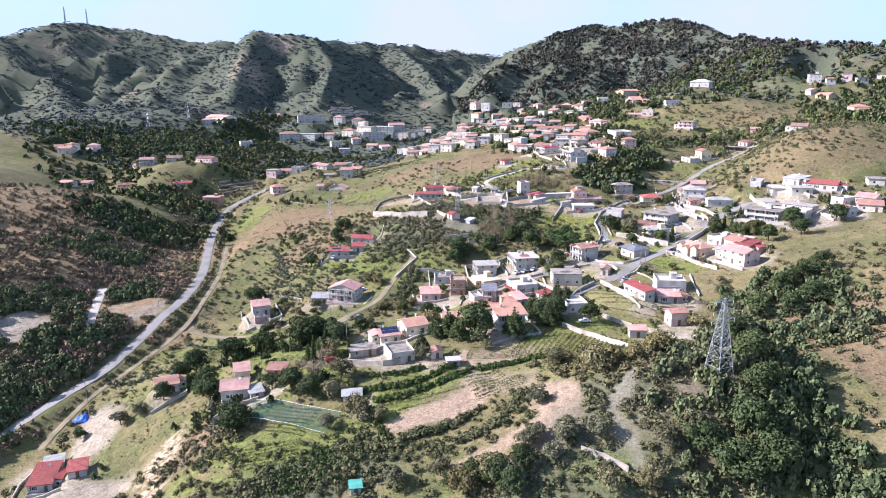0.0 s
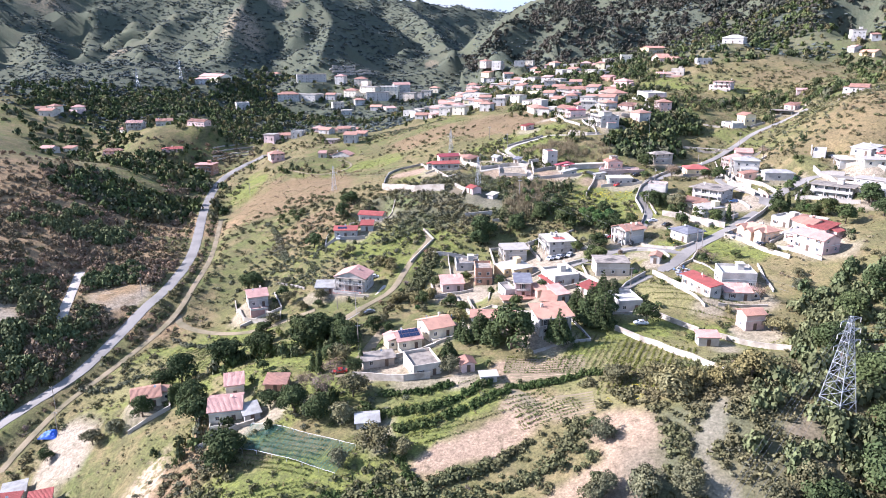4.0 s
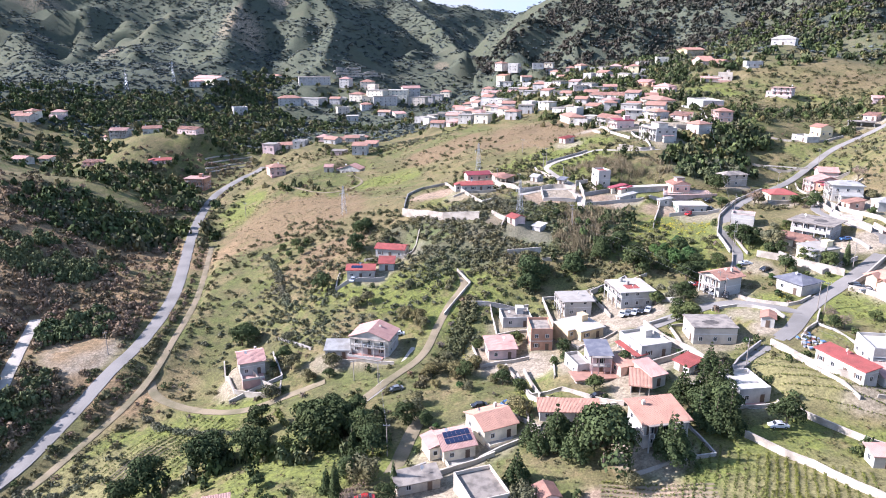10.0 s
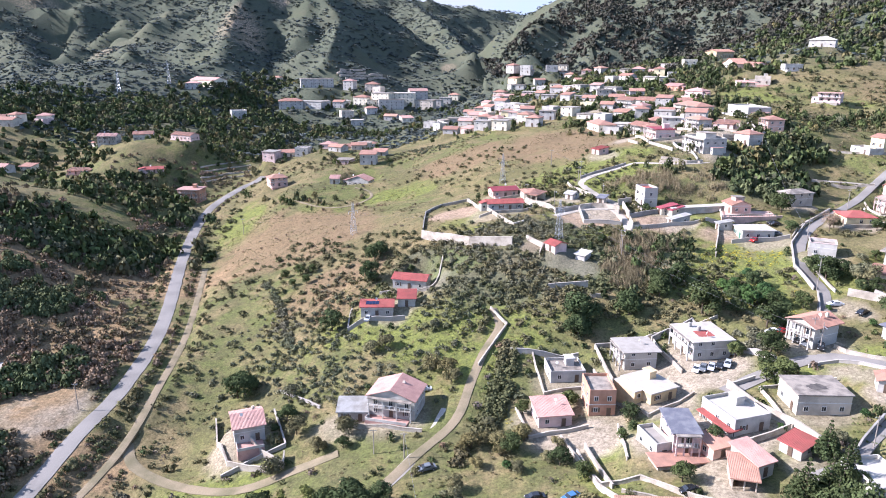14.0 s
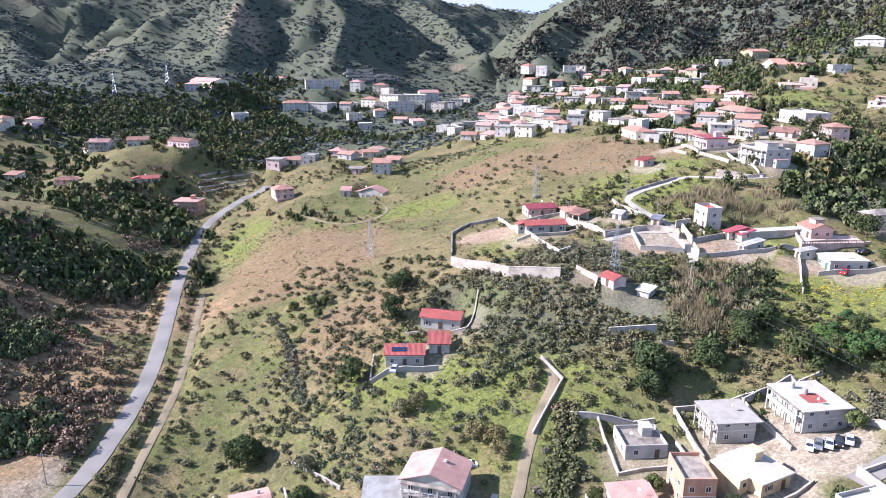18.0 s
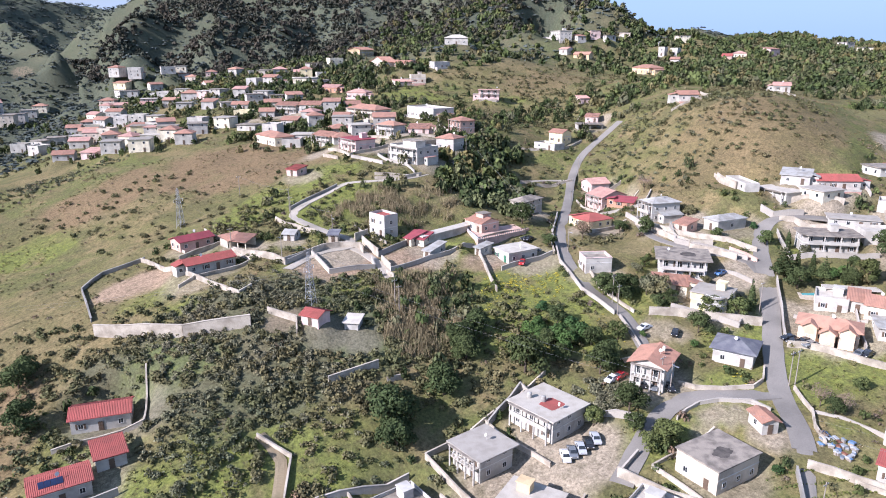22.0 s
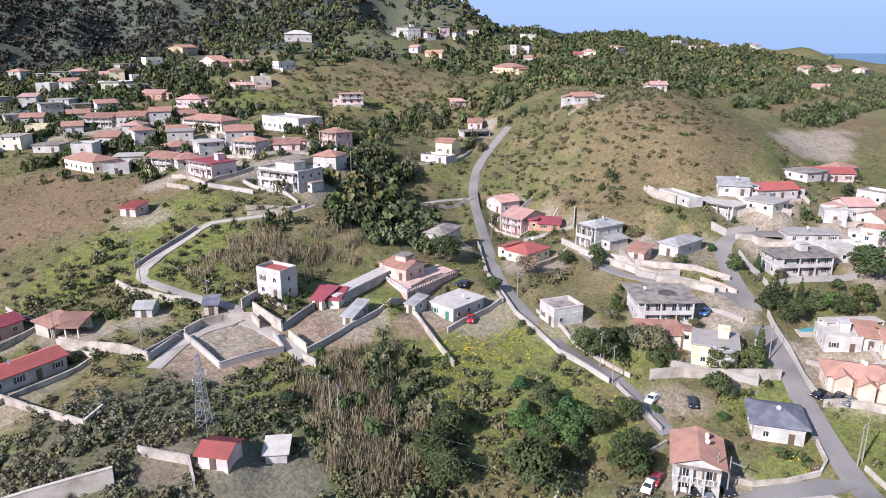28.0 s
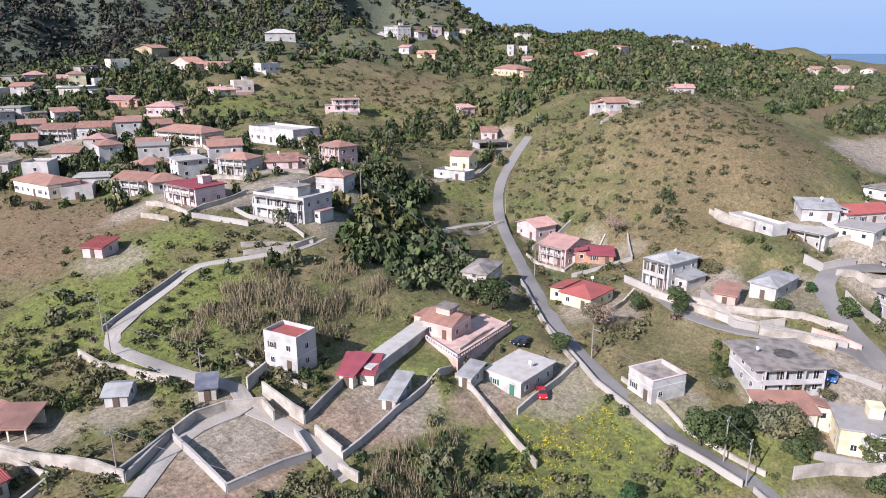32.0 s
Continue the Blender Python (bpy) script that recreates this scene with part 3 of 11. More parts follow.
def house(x, y, z, turn, w, d, floors, roof, wall, cover, label="", near=1, shut="brown", balcony=0, over=None, open_front=False,
          chimney=0, category="house", storey=3.0, tank=0, panels=0, seed=0, name="house", attic=0, group="", patch="", round_front=False, annex=None, trim="", wings=0):
    rnd = random.Random(int(x * 7 + y * 13) + seed)
    if len(label.split()) < 5:
        label += " on the hillside"
    root = thing(name, pose(x, y, z, 0, 0, turn), label or "%s plastered house with a %s roof" % (wall, cover), category, group)
    H = storey * floors
    pitched = roof in ("gable", "gabley", "hip", "shed", "shedback")
    over = (0.5 if roof != "parapet" else 0) if over is None else over
    pitch = {"hip": .36, "gable": .36, "gabley": .36}.get(roof, .14)
    a, b = w / 2, d / 2
    wm = WALLS[wall]
    s = Solid()
    if open_front:
        # a lean-to on posts
        for px in (-a + .15, 0, a - .15):
            put("post", Solid().box(px - .12, px + .12, -b + .1, -b + .34, -2.5, H).mesh("post", wm), root)
        s.box(-a, a, b - .25, b, -2.5, H).box(-a, -a + .25, -b + 1, b - .25, -2.5, H)
    else:
        top = H + (0.9 if roof == "parapet" else 0)
        if roof == "parapet":
            s.box(-a, a, -b, b, -2.5, H)
            s.box(-a, a, -b, -b + .2, H, top).box(-a, a, b - .2, b, H, top).box(-a, -a + .2, -b + .2, b - .2, H, top).box(a - .2, a, -b + .2, b - .2, H, top)
        else:
            s.box(-a, a, -b, b, -2.5, H)
        if roof == "gable":
            r = b * pitch
            s.poly([(-a, -b, H), (-a, b, H), (-a, 0, H + r), (a, -b, H), (a, b, H), (a, 0, H + r)], [(0, 2, 1), (3, 4, 5)])
        if roof == "gabley":
            r = a * pitch
            s.poly([(-a, -b, H), (a, -b, H), (0, -b, H + r), (-a, b, H), (a, b, H), (0, b, H + r)], [(0, 1, 2), (3, 5, 4)])
        if roof in ("shed", "shedback"):
            r = d * pitch
            yb = b if roof == "shed" else -b
            s.poly([(-a, -b, H), (-a, b, H), (-a, yb, H + r), (a, -b, H), (a, b, H), (a, yb, H + r)], [(0, 2, 1), (3, 4, 5)])
    if round_front:
        rr = a * .5
        bay = put("bow_front", Solid().tube((a * .35, -b, -2.5), (a * .35, -b, H), rr, rr, 24).mesh("bow_front", WALLS["white"]), root)
        put("roof", Solid().tube((a * .35, -b, H), (a * .35, -b, H + .3), rr + .5, rr + .5, 24).mesh("roof", ROOFS[cover]), bay)
        put("parapet", Solid().tube((a * .35, -b, storey - .1), (a * .35, -b, storey + .8), rr + .7, rr + .7, 24).mesh("parapet", WALLS["white"]), bay)
        for fl in (0, 1):
            for ang in (-50, -15, 20, 55):
                q_ = pose(a * .35, -b, fl * storey, 0, 0, ang) @ pose(0, -rr * .995, .9) @ Matrix.Diagonal((1.0, 1, 1.5, 1))
                win = put("window", PIECES["window"], bay, q_)
    put("wall", s.mesh("wall", wm), root)
    rf = put("roof", roof_mesh(roof, w, d, over, pitch, ROOFS[cover], wm), root, pose(0, 0, H))
    if pitched and near >= 1 and roof != "hip" and cover in ("terracotta", "orange", "rose", "red"):
        tagged(put("tiling", tile_rows(roof, w, d, over, pitch, ROOFS[cover], 1), rf, pose(0, 0, 0)), kind="stuff")
    if floors > 1 and near >= 1 and not open_front:
        put("string_course", Solid().box(-a - .06, a + .06, -b - .06, b + .06, storey - .12, storey + .08).mesh("string_course", FRAME), root)
    if attic:
        t = Solid().box(-a * .5, a * .45, -b * .4, b * .5, H, H + 2.5).mesh("roof_room", wm)
        put("roof_room", t, root)
        put("roof_slab", Solid().box(-a * .5 - .3, a * .45 + .3, -b * .4 - .3, b * .5 + .3, H + 2.5, H + 2.7).mesh("roof_slab", ROOFS["concrete"]), root)
    if not open_front:
        sides = [(w, 0, -b, 0), (d, a, 0, 90), (w, 0, b, 180), (d, -a, 0, 270)]
        if near == 0:
            sides = sides[:1] + sides[3:]
        for si, (length, ox, oy, rz) in enumerate(sides):
            n = max(1, int(length / (3.2 if near else 4.4)))
            for fl in range(max(1, int(round(floors)))):
                if fl * storey + 2.3 > H + .2:
                    continue
                for i in range(n):
                    off_ = (i + .5) * length / n - length / 2
                    m = pose(ox, oy, 0, 0, 0, rz) @ pose(off_, 0, fl * storey)
                    if si == 0 and fl == 0 and i == n // 2:
                        put("door", PIECES["door_" + shut], root, m @ Matrix.Diagonal((1.05, 1, 2.15, 1)))
                        continue
                    if rnd.random() < 0.14 and si != 0:
                        continue
                    tall = balcony and si == 0 and fl > 0
                    ww, hh, base = (1.2, 2.1, .1) if tall else (1.1, 1.25, .95)
                    win = put("window", PIECES["window" if near else "farwindow"], root, m @ pose(0, 0, base) @ Matrix.Diagonal((ww, 1, hh, 1)))
                    if not near:
                        continue
                    put("pane", PIECES["pane"], win)
                    if near and si == 0 and rnd.random() < .35:
                        for sx in (-.73, .73):
                            put("shutter", PIECES["shutter_" + shut], win, pose(sx, 0, 0))
        if balcony and near:
            for k in range(4):
                px = (-.88 + 1.76 * k / 3) * a
                put("pillar", Solid().box(px - .14, px + .14, -b - 1.38, -b - 1.1, -2.5, H - .02).mesh("pillar", wm), root)
            put("canopy", Solid().box(-a * .95, a * .95, -b - 1.6, -b - over - .01, H + .02, H + .2, .02).mesh("canopy", ROOFS["concrete"]), root)
        if balcony:
            for fl in range(1, int(round(floors))):
                bal = put("balcony", Solid().box(-a * .9, a * .9, -b - 1.4, -b, fl * storey - .18, fl * storey).mesh("balcony", CONCRETE), root)
                if balcony == 2:
                    put("parapet", Solid().box(-a * .9, a * .9, -b - 1.4, -b - 1.28, fl * storey, fl * storey + .9).mesh("parapet", wm), bal)
                else:
                    put("railing", PIECES["rail"], bal, pose(0, -b - 1.32, fl * storey) @ Matrix.Diagonal((a * 1.8, 1, .95, 1)))
    if near and not open_front and w > 6.5 and category == "house":
        side = rnd.choice((-1, 1))
        if annex is None and rnd.random() < .6:
            # a lower wing against one side
            aw, ad, ah = rnd.uniform(2.4, 4.0), d * rnd.uniform(.45, .75), 2.7
            x0, x1 = (a + .02, a + aw) if side > 0 else (-a - aw, -a - .02)
            y0 = -b + rnd.uniform(.1, .3) * d
            wing = put("wing", Solid().box(x0, x1, y0, y0 + ad, -2.5, ah).mesh("wing", wm), root)
            if pitched:
                zi, zo = ah + .9, ah
                za, zb = (zi, zo) if side > 0 else (zo, zi)
                u0, u1 = (x0, x1 + .4) if side > 0 else (x0 - .4, x1)
                put("roof", Solid().poly([(u0, y0 - .3, za), (u1, y0 - .3, zb), (u1, y0 + ad + .3, zb), (u0, y0 + ad + .3, za), (u0, y0 - .3, za + .16), (u1, y0 - .3, zb + .16), (u1, y0 + ad + .3, zb + .16), (u0, y0 + ad + .3, za + .16)],
                    [(3, 2, 1, 0), (4, 5, 6, 7), (0, 1, 5, 4), (1, 2, 6, 5), (2, 3, 7, 6), (3, 0, 4, 7)]).mesh("roof", ROOFS[cover]), wing)
            else:
                put("roof", Solid().box(x0 - .2, x1 + .2, y0 - .2, y0 + ad + .2, ah, ah + .18, .02).mesh("roof", ROOFS[rnd.choice(("concrete", "rose", cover))]), wing)
            put("window", PIECES["farwindow"], wing, pose((x0 + x1) / 2, y0, .9) @ Matrix.Diagonal((1.1, 1, 1.2, 1)))
        if annex is None and rnd.random() < .5:
            # a paved terrace with a low wall before the door
            td = rnd.uniform(2.2, 4.0)
            ter = put("terrace", Solid().box(-a * .95, a * .8, -b - td, -b - .02, -2.5, .12, .02).mesh("terrace", rnd.choice((CONCRETE, ROOFS["rose"], PALEROAD))), root)
            put("parapet", Solid().box(-a * .95, a * .8, -b - td, -b - td + .15, .12, .85).box(-a * .95, -a * .95 + .15, -b - td + .15, -b - .1, .12, .85).mesh("parapet", wm), ter)
    for k in range(wings):
        # small gabled wings stepping forward, each under its own roof
        wx, ww_ = (-.62 + 1.24 * k / max(1, wings - 1)) * a, a * .5
        pr, hh_ = 1.6 + .9 * (k % 2), H - .7 * (k % 2)
        r_ = ww_ * .36
        x0, x1, y0, y1 = wx - ww_ / 2 - .4, wx + ww_ / 2 + .4, -b - pr, -b + 1.2
        wing = put("wing", Solid().box(x0 + .4, x1 - .4, y0, -b + .1, -2.5, hh_).poly([(x0 + .4, y0, hh_), (x1 - .4, y0, hh_), (wx, y0, hh_ + r_)], [(0, 1, 2)]).mesh("wing", wm), root)
        pts = [(x0, y0 - .5, hh_ - .15), (wx, y0 - .5, hh_ + r_ + .05), (x1, y0 - .5, hh_ - .15), (x0, y1, hh_ - .15), (wx, y1, hh_ + r_ + .05), (x1, y1, hh_ - .15)]
        pts += [(x, y, z + .16) for x, y, z in pts]
        put("roof", Solid().poly(pts, [(0, 3, 4, 1), (1, 4, 5, 2), (6, 7, 10, 9), (7, 8, 11, 10), (0, 1, 7, 6), (1, 2, 8, 7), (3, 9, 10, 4), (4, 10, 11, 5), (0, 6, 9, 3), (2, 5, 11, 8)]).mesh("roof", ROOFS[cover]), wing)
        put("window", PIECES["window"], wing, pose(wx, y0, .9) @ Matrix.Diagonal((1.4, 1, 1.4, 1)))
    if patch:
        # an old coat of paint, or a damp stain, on the roof slab
        n_, q_ = 22, []
        for i in range(n_):
            f, r = 6.2832 * i / n_, rnd.uniform(.75, 1.1)
            cx, cy = math.cos(f), math.sin(f)
            if patch == "red":
                k = 1 / max(abs(cx), abs(cy))
                r = k
            q_.append((a * .22 + cx * r * a * .36, -b * .05 + cy * r * b * .42, .285))
        put("roof_patch", Solid().poly(q_, [tuple(range(n_))]).mesh("roof_patch", ROOFS["red"] if patch == "red" else DAMP), rf, label="red painted patch" if patch == "red" else "dark damp stain")
    if trim:
        put("coping", Solid().box(-a - .12, a + .12, -b - .12, -b + .24, H + .9, H + 1.02).box(-a - .12, a + .12, b - .24, b + .12, H + .9, H + 1.02).box(-a - .12, -a + .24, -b + .24, b - .24, H + .9, H + 1.02).box(a - .24, a + .12, -b + .24, b - .24, H + .9, H + 1.02).mesh("coping", WALLS[trim]), root)
    if near and roof in ("flat", "parapet") and not tank and w > 7 and rnd.random() < .4:
        put("stair_head", Solid().box(a * .1, a * .1 + 2.2, b * .1, b * .1 + 2.6, H + .1, H + 2.2).box(a * .1 - .2, a * .1 + 2.4, b * .1 - .2, b * .1 + 2.8, H + 2.2, H + 2.35).mesh("stair_head", wm), root)
    for i in range(chimney):
        put("chimney", PIECES["chimney"], root, pose(rnd.uniform(-.3, .3) * w, rnd.uniform(.05, .3) * d, H + (.25 * b if pitched else .2)))
    for i in range(tank):
        put("water_tank", PIECES["watertank"], root, pose(rnd.uniform(-.35, .35) * w, rnd.uniform(-.3, .3) * d, H + .25))
    if near and not open_front and category == "house" and w > 6.5 and rnd.random() < .55:
        put("satellite_dish", PIECES["dish"], root, pose(rnd.uniform(-.4, .4) * w, rnd.uniform(-.2, .3) * d, H + (.2 * b if pitched else .1), 0, 0, rnd.uniform(-30, 30)))
    for i in range(panels):
        put("solar_panel", PIECES["solar"], root, pose(-a * .6 + 1.05 * (i % 6), -b * .55 + 1.7 * (i // 6), H + .36 + (b * .45 - 1.7 * (i // 6)) * -pitch * 0 + (b - b * .55 + 1.7 * (i // 6) - 0) * pitch * (1 if roof == "gable" else 0), math.degrees(math.atan(pitch)) if roof == "gable" else 0, 0, 0))
    return root


# ---- plants ----
def leaf_cloud(rng, blobs, count, size, flat=0.0):
    """Leaf clumps as small crossed blades on the shells of some blobs."""
    cen = np.array([q[:3] for q in blobs], float)
    rad = np.array([q[3] for q in blobs], float)
    pick = rng.choice(len(blobs), count, p=rad ** 2 / (rad ** 2).sum())
    d = rng.normal(size=(count, 3))
    d /= np.linalg.norm(d, axis=1, keepdims=True)
    d[:, 2] = np.where(d[:, 2] < -.35, -d[:, 2], d[:, 2])
    p = cen[pick] + d * (rad[pick] * rng.uniform(.72, 1.06, count))[:, None] * np.array([1, 1, 1 - flat])
    u = np.cross(d, rng.normal(size=(count, 3)))
    u /= np.linalg.norm(u, axis=1, keepdims=True)
    tilt = rng.normal(size=(count, 3)) * .55
    v = np.cross(d + tilt, u)
    v /= np.linalg.norm(v, axis=1, keepdims=True)
    s = (size * rng.uniform(.6, 1.3, count))[:, None]
    lift = d * s * .35
    quad = np.stack([p - u * s - v * s * .5, p + u * s * .15 - v * s * .9 + lift, p + u * s + v * s * .45, p - u * s * .2 + v * s + lift], 1)
    return quad.reshape(-1, 3)


def quads_mesh(name, v, material):
    n = len(v)
    me = bpy.data.meshes.new(name)
    me.vertices.add(n)
    me.vertices.foreach_set("co", np.ascontiguousarray(v, np.float32).ravel())
    me.loops.add(n)
    me.loops.foreach_set("vertex_index", np.arange(n, dtype=np.int32))
    me.polygons.add(n // 4)
    me.polygons.foreach_set("loop_start", np.arange(0, n, 4, dtype=np.int32))
    me.polygons.foreach_set("loop_total", np.full(n // 4, 4, dtype=np.int32))
    me.materials.append(material)
    me.update(calc_edges=True)
    return me


TREES = {}


def tree_kind(key, leaf, h, r, shape, count, size, seed):
    """Trunk and crown of one sort of tree, h high and r in radius."""
    rng = np.random.RandomState(seed)
    s = Solid()
    blobs = []
    if shape == "umbrella":
        th = h * .72
        s.tube((0, 0, -.6), (.1, .05, th), h * .028, h * .018)
        for i in range(11):
            a, q = 6.28 * i / 11 + rng.uniform(0, .4), r * rng.uniform(.3, .8)
            e = (q * math.cos(a), q * math.sin(a), h * .86)
            s.tube((.1, .05, th * rng.uniform(.8, .98)), e, h * .01, h * .004, 5)
            blobs.append((*e, r * .36))
        blobs.append((0, 0, h * .9, r * .45))
        v = leaf_cloud(rng, blobs, count, size, .45)
    elif shape == "cypress":
        s.tube((0, 0, -.6), (0, 0, h * .9), h * .02, h * .004)
        for i in range(12):
            t = i / 11
            blobs.append((rng.uniform(-.1, .1), rng.uniform(-.1, .1), h * (.08 + .86 * t), max(r * (1 - t) ** .7, .25)))
        v = leaf_cloud(rng, blobs, count, size)
    elif shape == "palm":
        s.tube((0, 0, -.6), (.15, 0, h * .8), .22, .17)
        out = []
        for i in range(26):
            a, el_ = 6.28 * i / 26, rng.uniform(-.2, .9)
            pts = [(t * r * math.cos(a), t * r * math.sin(a), h * .8 + r * (el_ * t - .9 * t * t)) for t in (0, .35, .7, 1)]
            for q0, q1 in zip(pts, pts[1:]):
                n_ = np.array((-math.sin(a), math.cos(a), 0)) * .32
                out += [np.array(q0) - n_, np.array(q0) + n_, np.array(q1) + n_ * .7, np.array(q1) - n_ * .7]
        v = np.array(out)
    elif shape == "cone":
        s.tube((0, 0, -.6), (0, 0, h), h * .02, h * .004)
        for i in range(9):
            t = i / 8
            for j in range(5):
                a = 1.257 * j + i
                q = r * (1 - t) * .7
                blobs.append((q * math.cos(a), q * math.sin(a), h * (.15 + .8 * t), max(r * (1 - t) * .42, .3)))
        v = leaf_cloud(rng, blobs, count, size, .4)
    elif shape == "bare":
        s.tube((0, 0, -.5), (0, 0, h * .35), h * .035, h * .025)
        tips = []
        for i in range(9):
            a = .7 * i
            e = (r * .6 * math.cos(a), r * .6 * math.sin(a), h * rng.uniform(.6, .9))
            s.tube((0, 0, h * .3), e, h * .015, h * .006, 4)
            blobs.append((*e, r * .5))
        v = leaf_cloud(rng, blobs, count, size)
    else:
        s.tube((0, 0, -.6), (.05, 0, h * .45), h * .04, h * .022)
        n = 14
        for i in range(n):
            a = 2.4 * i + rng.uniform(-.3, .3)
            q = r * rng.uniform(.35, .72)
            e = (q * math.cos(a), q * math.sin(a), h * rng.uniform(.26, .76))
            s.tube((.05, 0, h * rng.uniform(.2, .42)), e, h * .015, h * .005, 5)
            blobs.append((*e, r * rng.uniform(.3, .5)))
        blobs.append((0, 0, h * .72, r * .5))
        v = leaf_cloud(rng, blobs, count, size, .1)
    TREES[key] = (s.mesh("trunk", BARK, True), quads_mesh("crown", v, LEAF[leaf]))


for _i in range(3):
    tree_kind("oak%d" % _i, "dark", 8, 4.4, "round", 2400, .24, 10 + _i)
    tree_kind("olive%d" % _i, "olive", 5, 3.0, "round", 1500, .19, 20 + _i)
    tree_kind("citrus%d" % _i, "citrus", 4, 2.2, "round", 1200, .18, 30 + _i)
    tree_kind("mid%d" % _i, "mid", 7, 3.6, "round", 2000, .23, 40 + _i)
tree_kind("umbrella0", "dark", 11, 6.5, "umbrella", 2200, .28, 50)
tree_kind("cypress0", "dark", 11, 1.5, "cypress", 1200, .22, 51)
tree_kind("cypress1", "dark", 9, 1.8, "cypress", 1200, .22, 52)
tree_kind("palm0", "mid", 8, 3.0, "palm", 0, 0, 53)
tree_kind("cone0", "dark", 12, 4.0, "cone", 2200, .26, 54)
tree_kind("bare0", "grey", 6, 3.2, "bare", 900, .13, 55)
tree_kind("bare1", "grey", 5, 3.0, "bare", 900, .13, 56)
TREE_LABEL = {"oak": ("dense dark green evergreen tree", "tree"), "olive": ("grey-green olive tree", "tree"), "citrus": ("bright green citrus tree", "tree"),
              "mid": ("leafy green garden tree", "tree"), "umbrella": ("umbrella pine with a wide flat crown", "tree"), "cypress": ("slender dark cypress tree", "tree"),
              "palm": ("palm tree with arching fronds", "palm tree"), "cone": ("tall dark conifer", "tree"), "bare": ("leafless grey winter tree", "tree")}


def tree(kind, x, y, size=1.0, place=""):
    if y > 235 or (x > 200 and y > 140):
        THICKETS.setdefault("grove", []).append((x, y))
        return
    rnd = random.Random(int(x * 31 + y * 17))
    key = kind if kind in TREES else kind + str(rnd.randrange(3 if kind in ("oak", "olive", "citrus", "mid") else 2 if kind in ("cypress", "bare") else 1))
    z = float(height(x, y))
    label, cat = TREE_LABEL[kind.rstrip("0123456789")]
    k = size * rnd.uniform(.92, 1.08)
    root = thing("tree" if cat == "tree" else "palm_tree", pose(x, y, z, 0, 0, rnd.uniform(0, 360)), label + (" " + place if place else " on the hillside"), cat)
    trunk, crown = TREES[key]
    m = Matrix.Diagonal((k * rnd.uniform(.9, 1.1), k * rnd.uniform(.9, 1.1), k, 1))
    put("trunk", trunk, root, m)
    put("crown", crown, root, m)


def scatter(name, label, category, leaf, spots, blades, size, r0, r1, squash=0.6, seed=1):
    """Low growth that nobody could count, as one object."""
    rng = np.random.RandomState(seed)
    if not len(spots):
        return
    x, y = np.array(spots).T
    z = height(x, y)
    proto = [leaf_cloud(rng, [(rng.uniform(-.4, .4), rng.uniform(-.4, .4), rng.uniform(.1, .5), rng.uniform(.45, .7)) for _ in range(5)], blades, size) for _ in range(12)]
    out = []
    for i in range(len(x)):
        r = rng.uniform(r0, r1)
        a = rng.uniform(0, 6.28)
        v = proto[rng.randint(12)]
        c, s_ = math.cos(a) * r, math.sin(a) * r
        out.append(np.stack([v[:, 0] * c - v[:, 1] * s_ + x[i], v[:, 0] * s_ + v[:, 1] * c + y[i], v[:, 2] * r * squash * rng.uniform(.8, 1.3) * 1.3 + z[i] - .05 * r], 1))
    tagged(new(name, quads_mesh(name, np.concatenate(out), LEAF[leaf])), label, category, kind="stuff")


# ---- ways, walls, poles ----
def dense(pts, step=3.0):
    out = []
    P = [Vector(p) for p in pts]
    P = [P[0] * 2 - P[1]] + P + [P[-1] * 2 - P[-2]]
    for a, b, c, d in zip(P, P[1:], P[2:], P[3:]):
        n = max(1, int((c - b).length / step))
        for i in range(n):
            t = i / n
            out.append(0.5 * (2 * b + (c - a) * t + (2 * a - 5 * b + 4 * c - d) * t * t + (3 * b - a - 3 * c + d) * t ** 3))
    out.append(P[-2])
    return out


ROADS = []


def way(width, material, label, *xy, name="road", soft=4.0):
    """A road or track along the ground, graded smoothly."""
    x, y = np.array(xy, float).T
    z = raw_height(x, y)
    for _ in range(2):
        z[1:-1] = .25 * z[:-2] + .5 * z[1:-1] + .25 * z[2:]
    pts = [tuple(map(float, p)) for p in dense(list(zip(x, y, z)))]
    WAYS.append((pts[::2] + [pts[-1]] if len(pts) % 2 == 0 else pts[::2], width / 2 + .6, soft))
    ROADS.append((width, material, label, pts, name))


def build_way(width, material, label, pts, name):
    s = Solid()
    rnd = random.Random(len(pts))
    row = []
    P = [Vector(p) for p in pts]
    for i, p in enumerate(P):
        d = (P[min(i + 1, len(P) - 1)] - P[max(i - 1, 0)])
        n = Vector((-d.y, d.x, 0)).normalized()
        hw = width / 2 * (1 + rnd.uniform(-.05, .05))
        row.append([tuple(p + n * hw * k + Vector((0, 0, .16 if abs(k) == 1 else .22))) for k in (1, .5, -.5, -1)])
    for a, b in zip(row, row[1:]):
        for k in range(3):
            s.poly([a[k], a[k + 1], b[k + 1], b[k]], [(0, 1, 2, 3)])
        for k, o in ((0, 1), (3, -1)):
            lo = lambda q: (q[0], q[1], q[2] - .6)
            s.poly([a[k], b[k], lo(b[k]), lo(a[k])], [(0, 1, 2, 3) if o > 0 else (3, 2, 1, 0)])
    tagged(new(name, s.mesh(name, material)), label, "road" if name == "road" else "track", kind="structure")


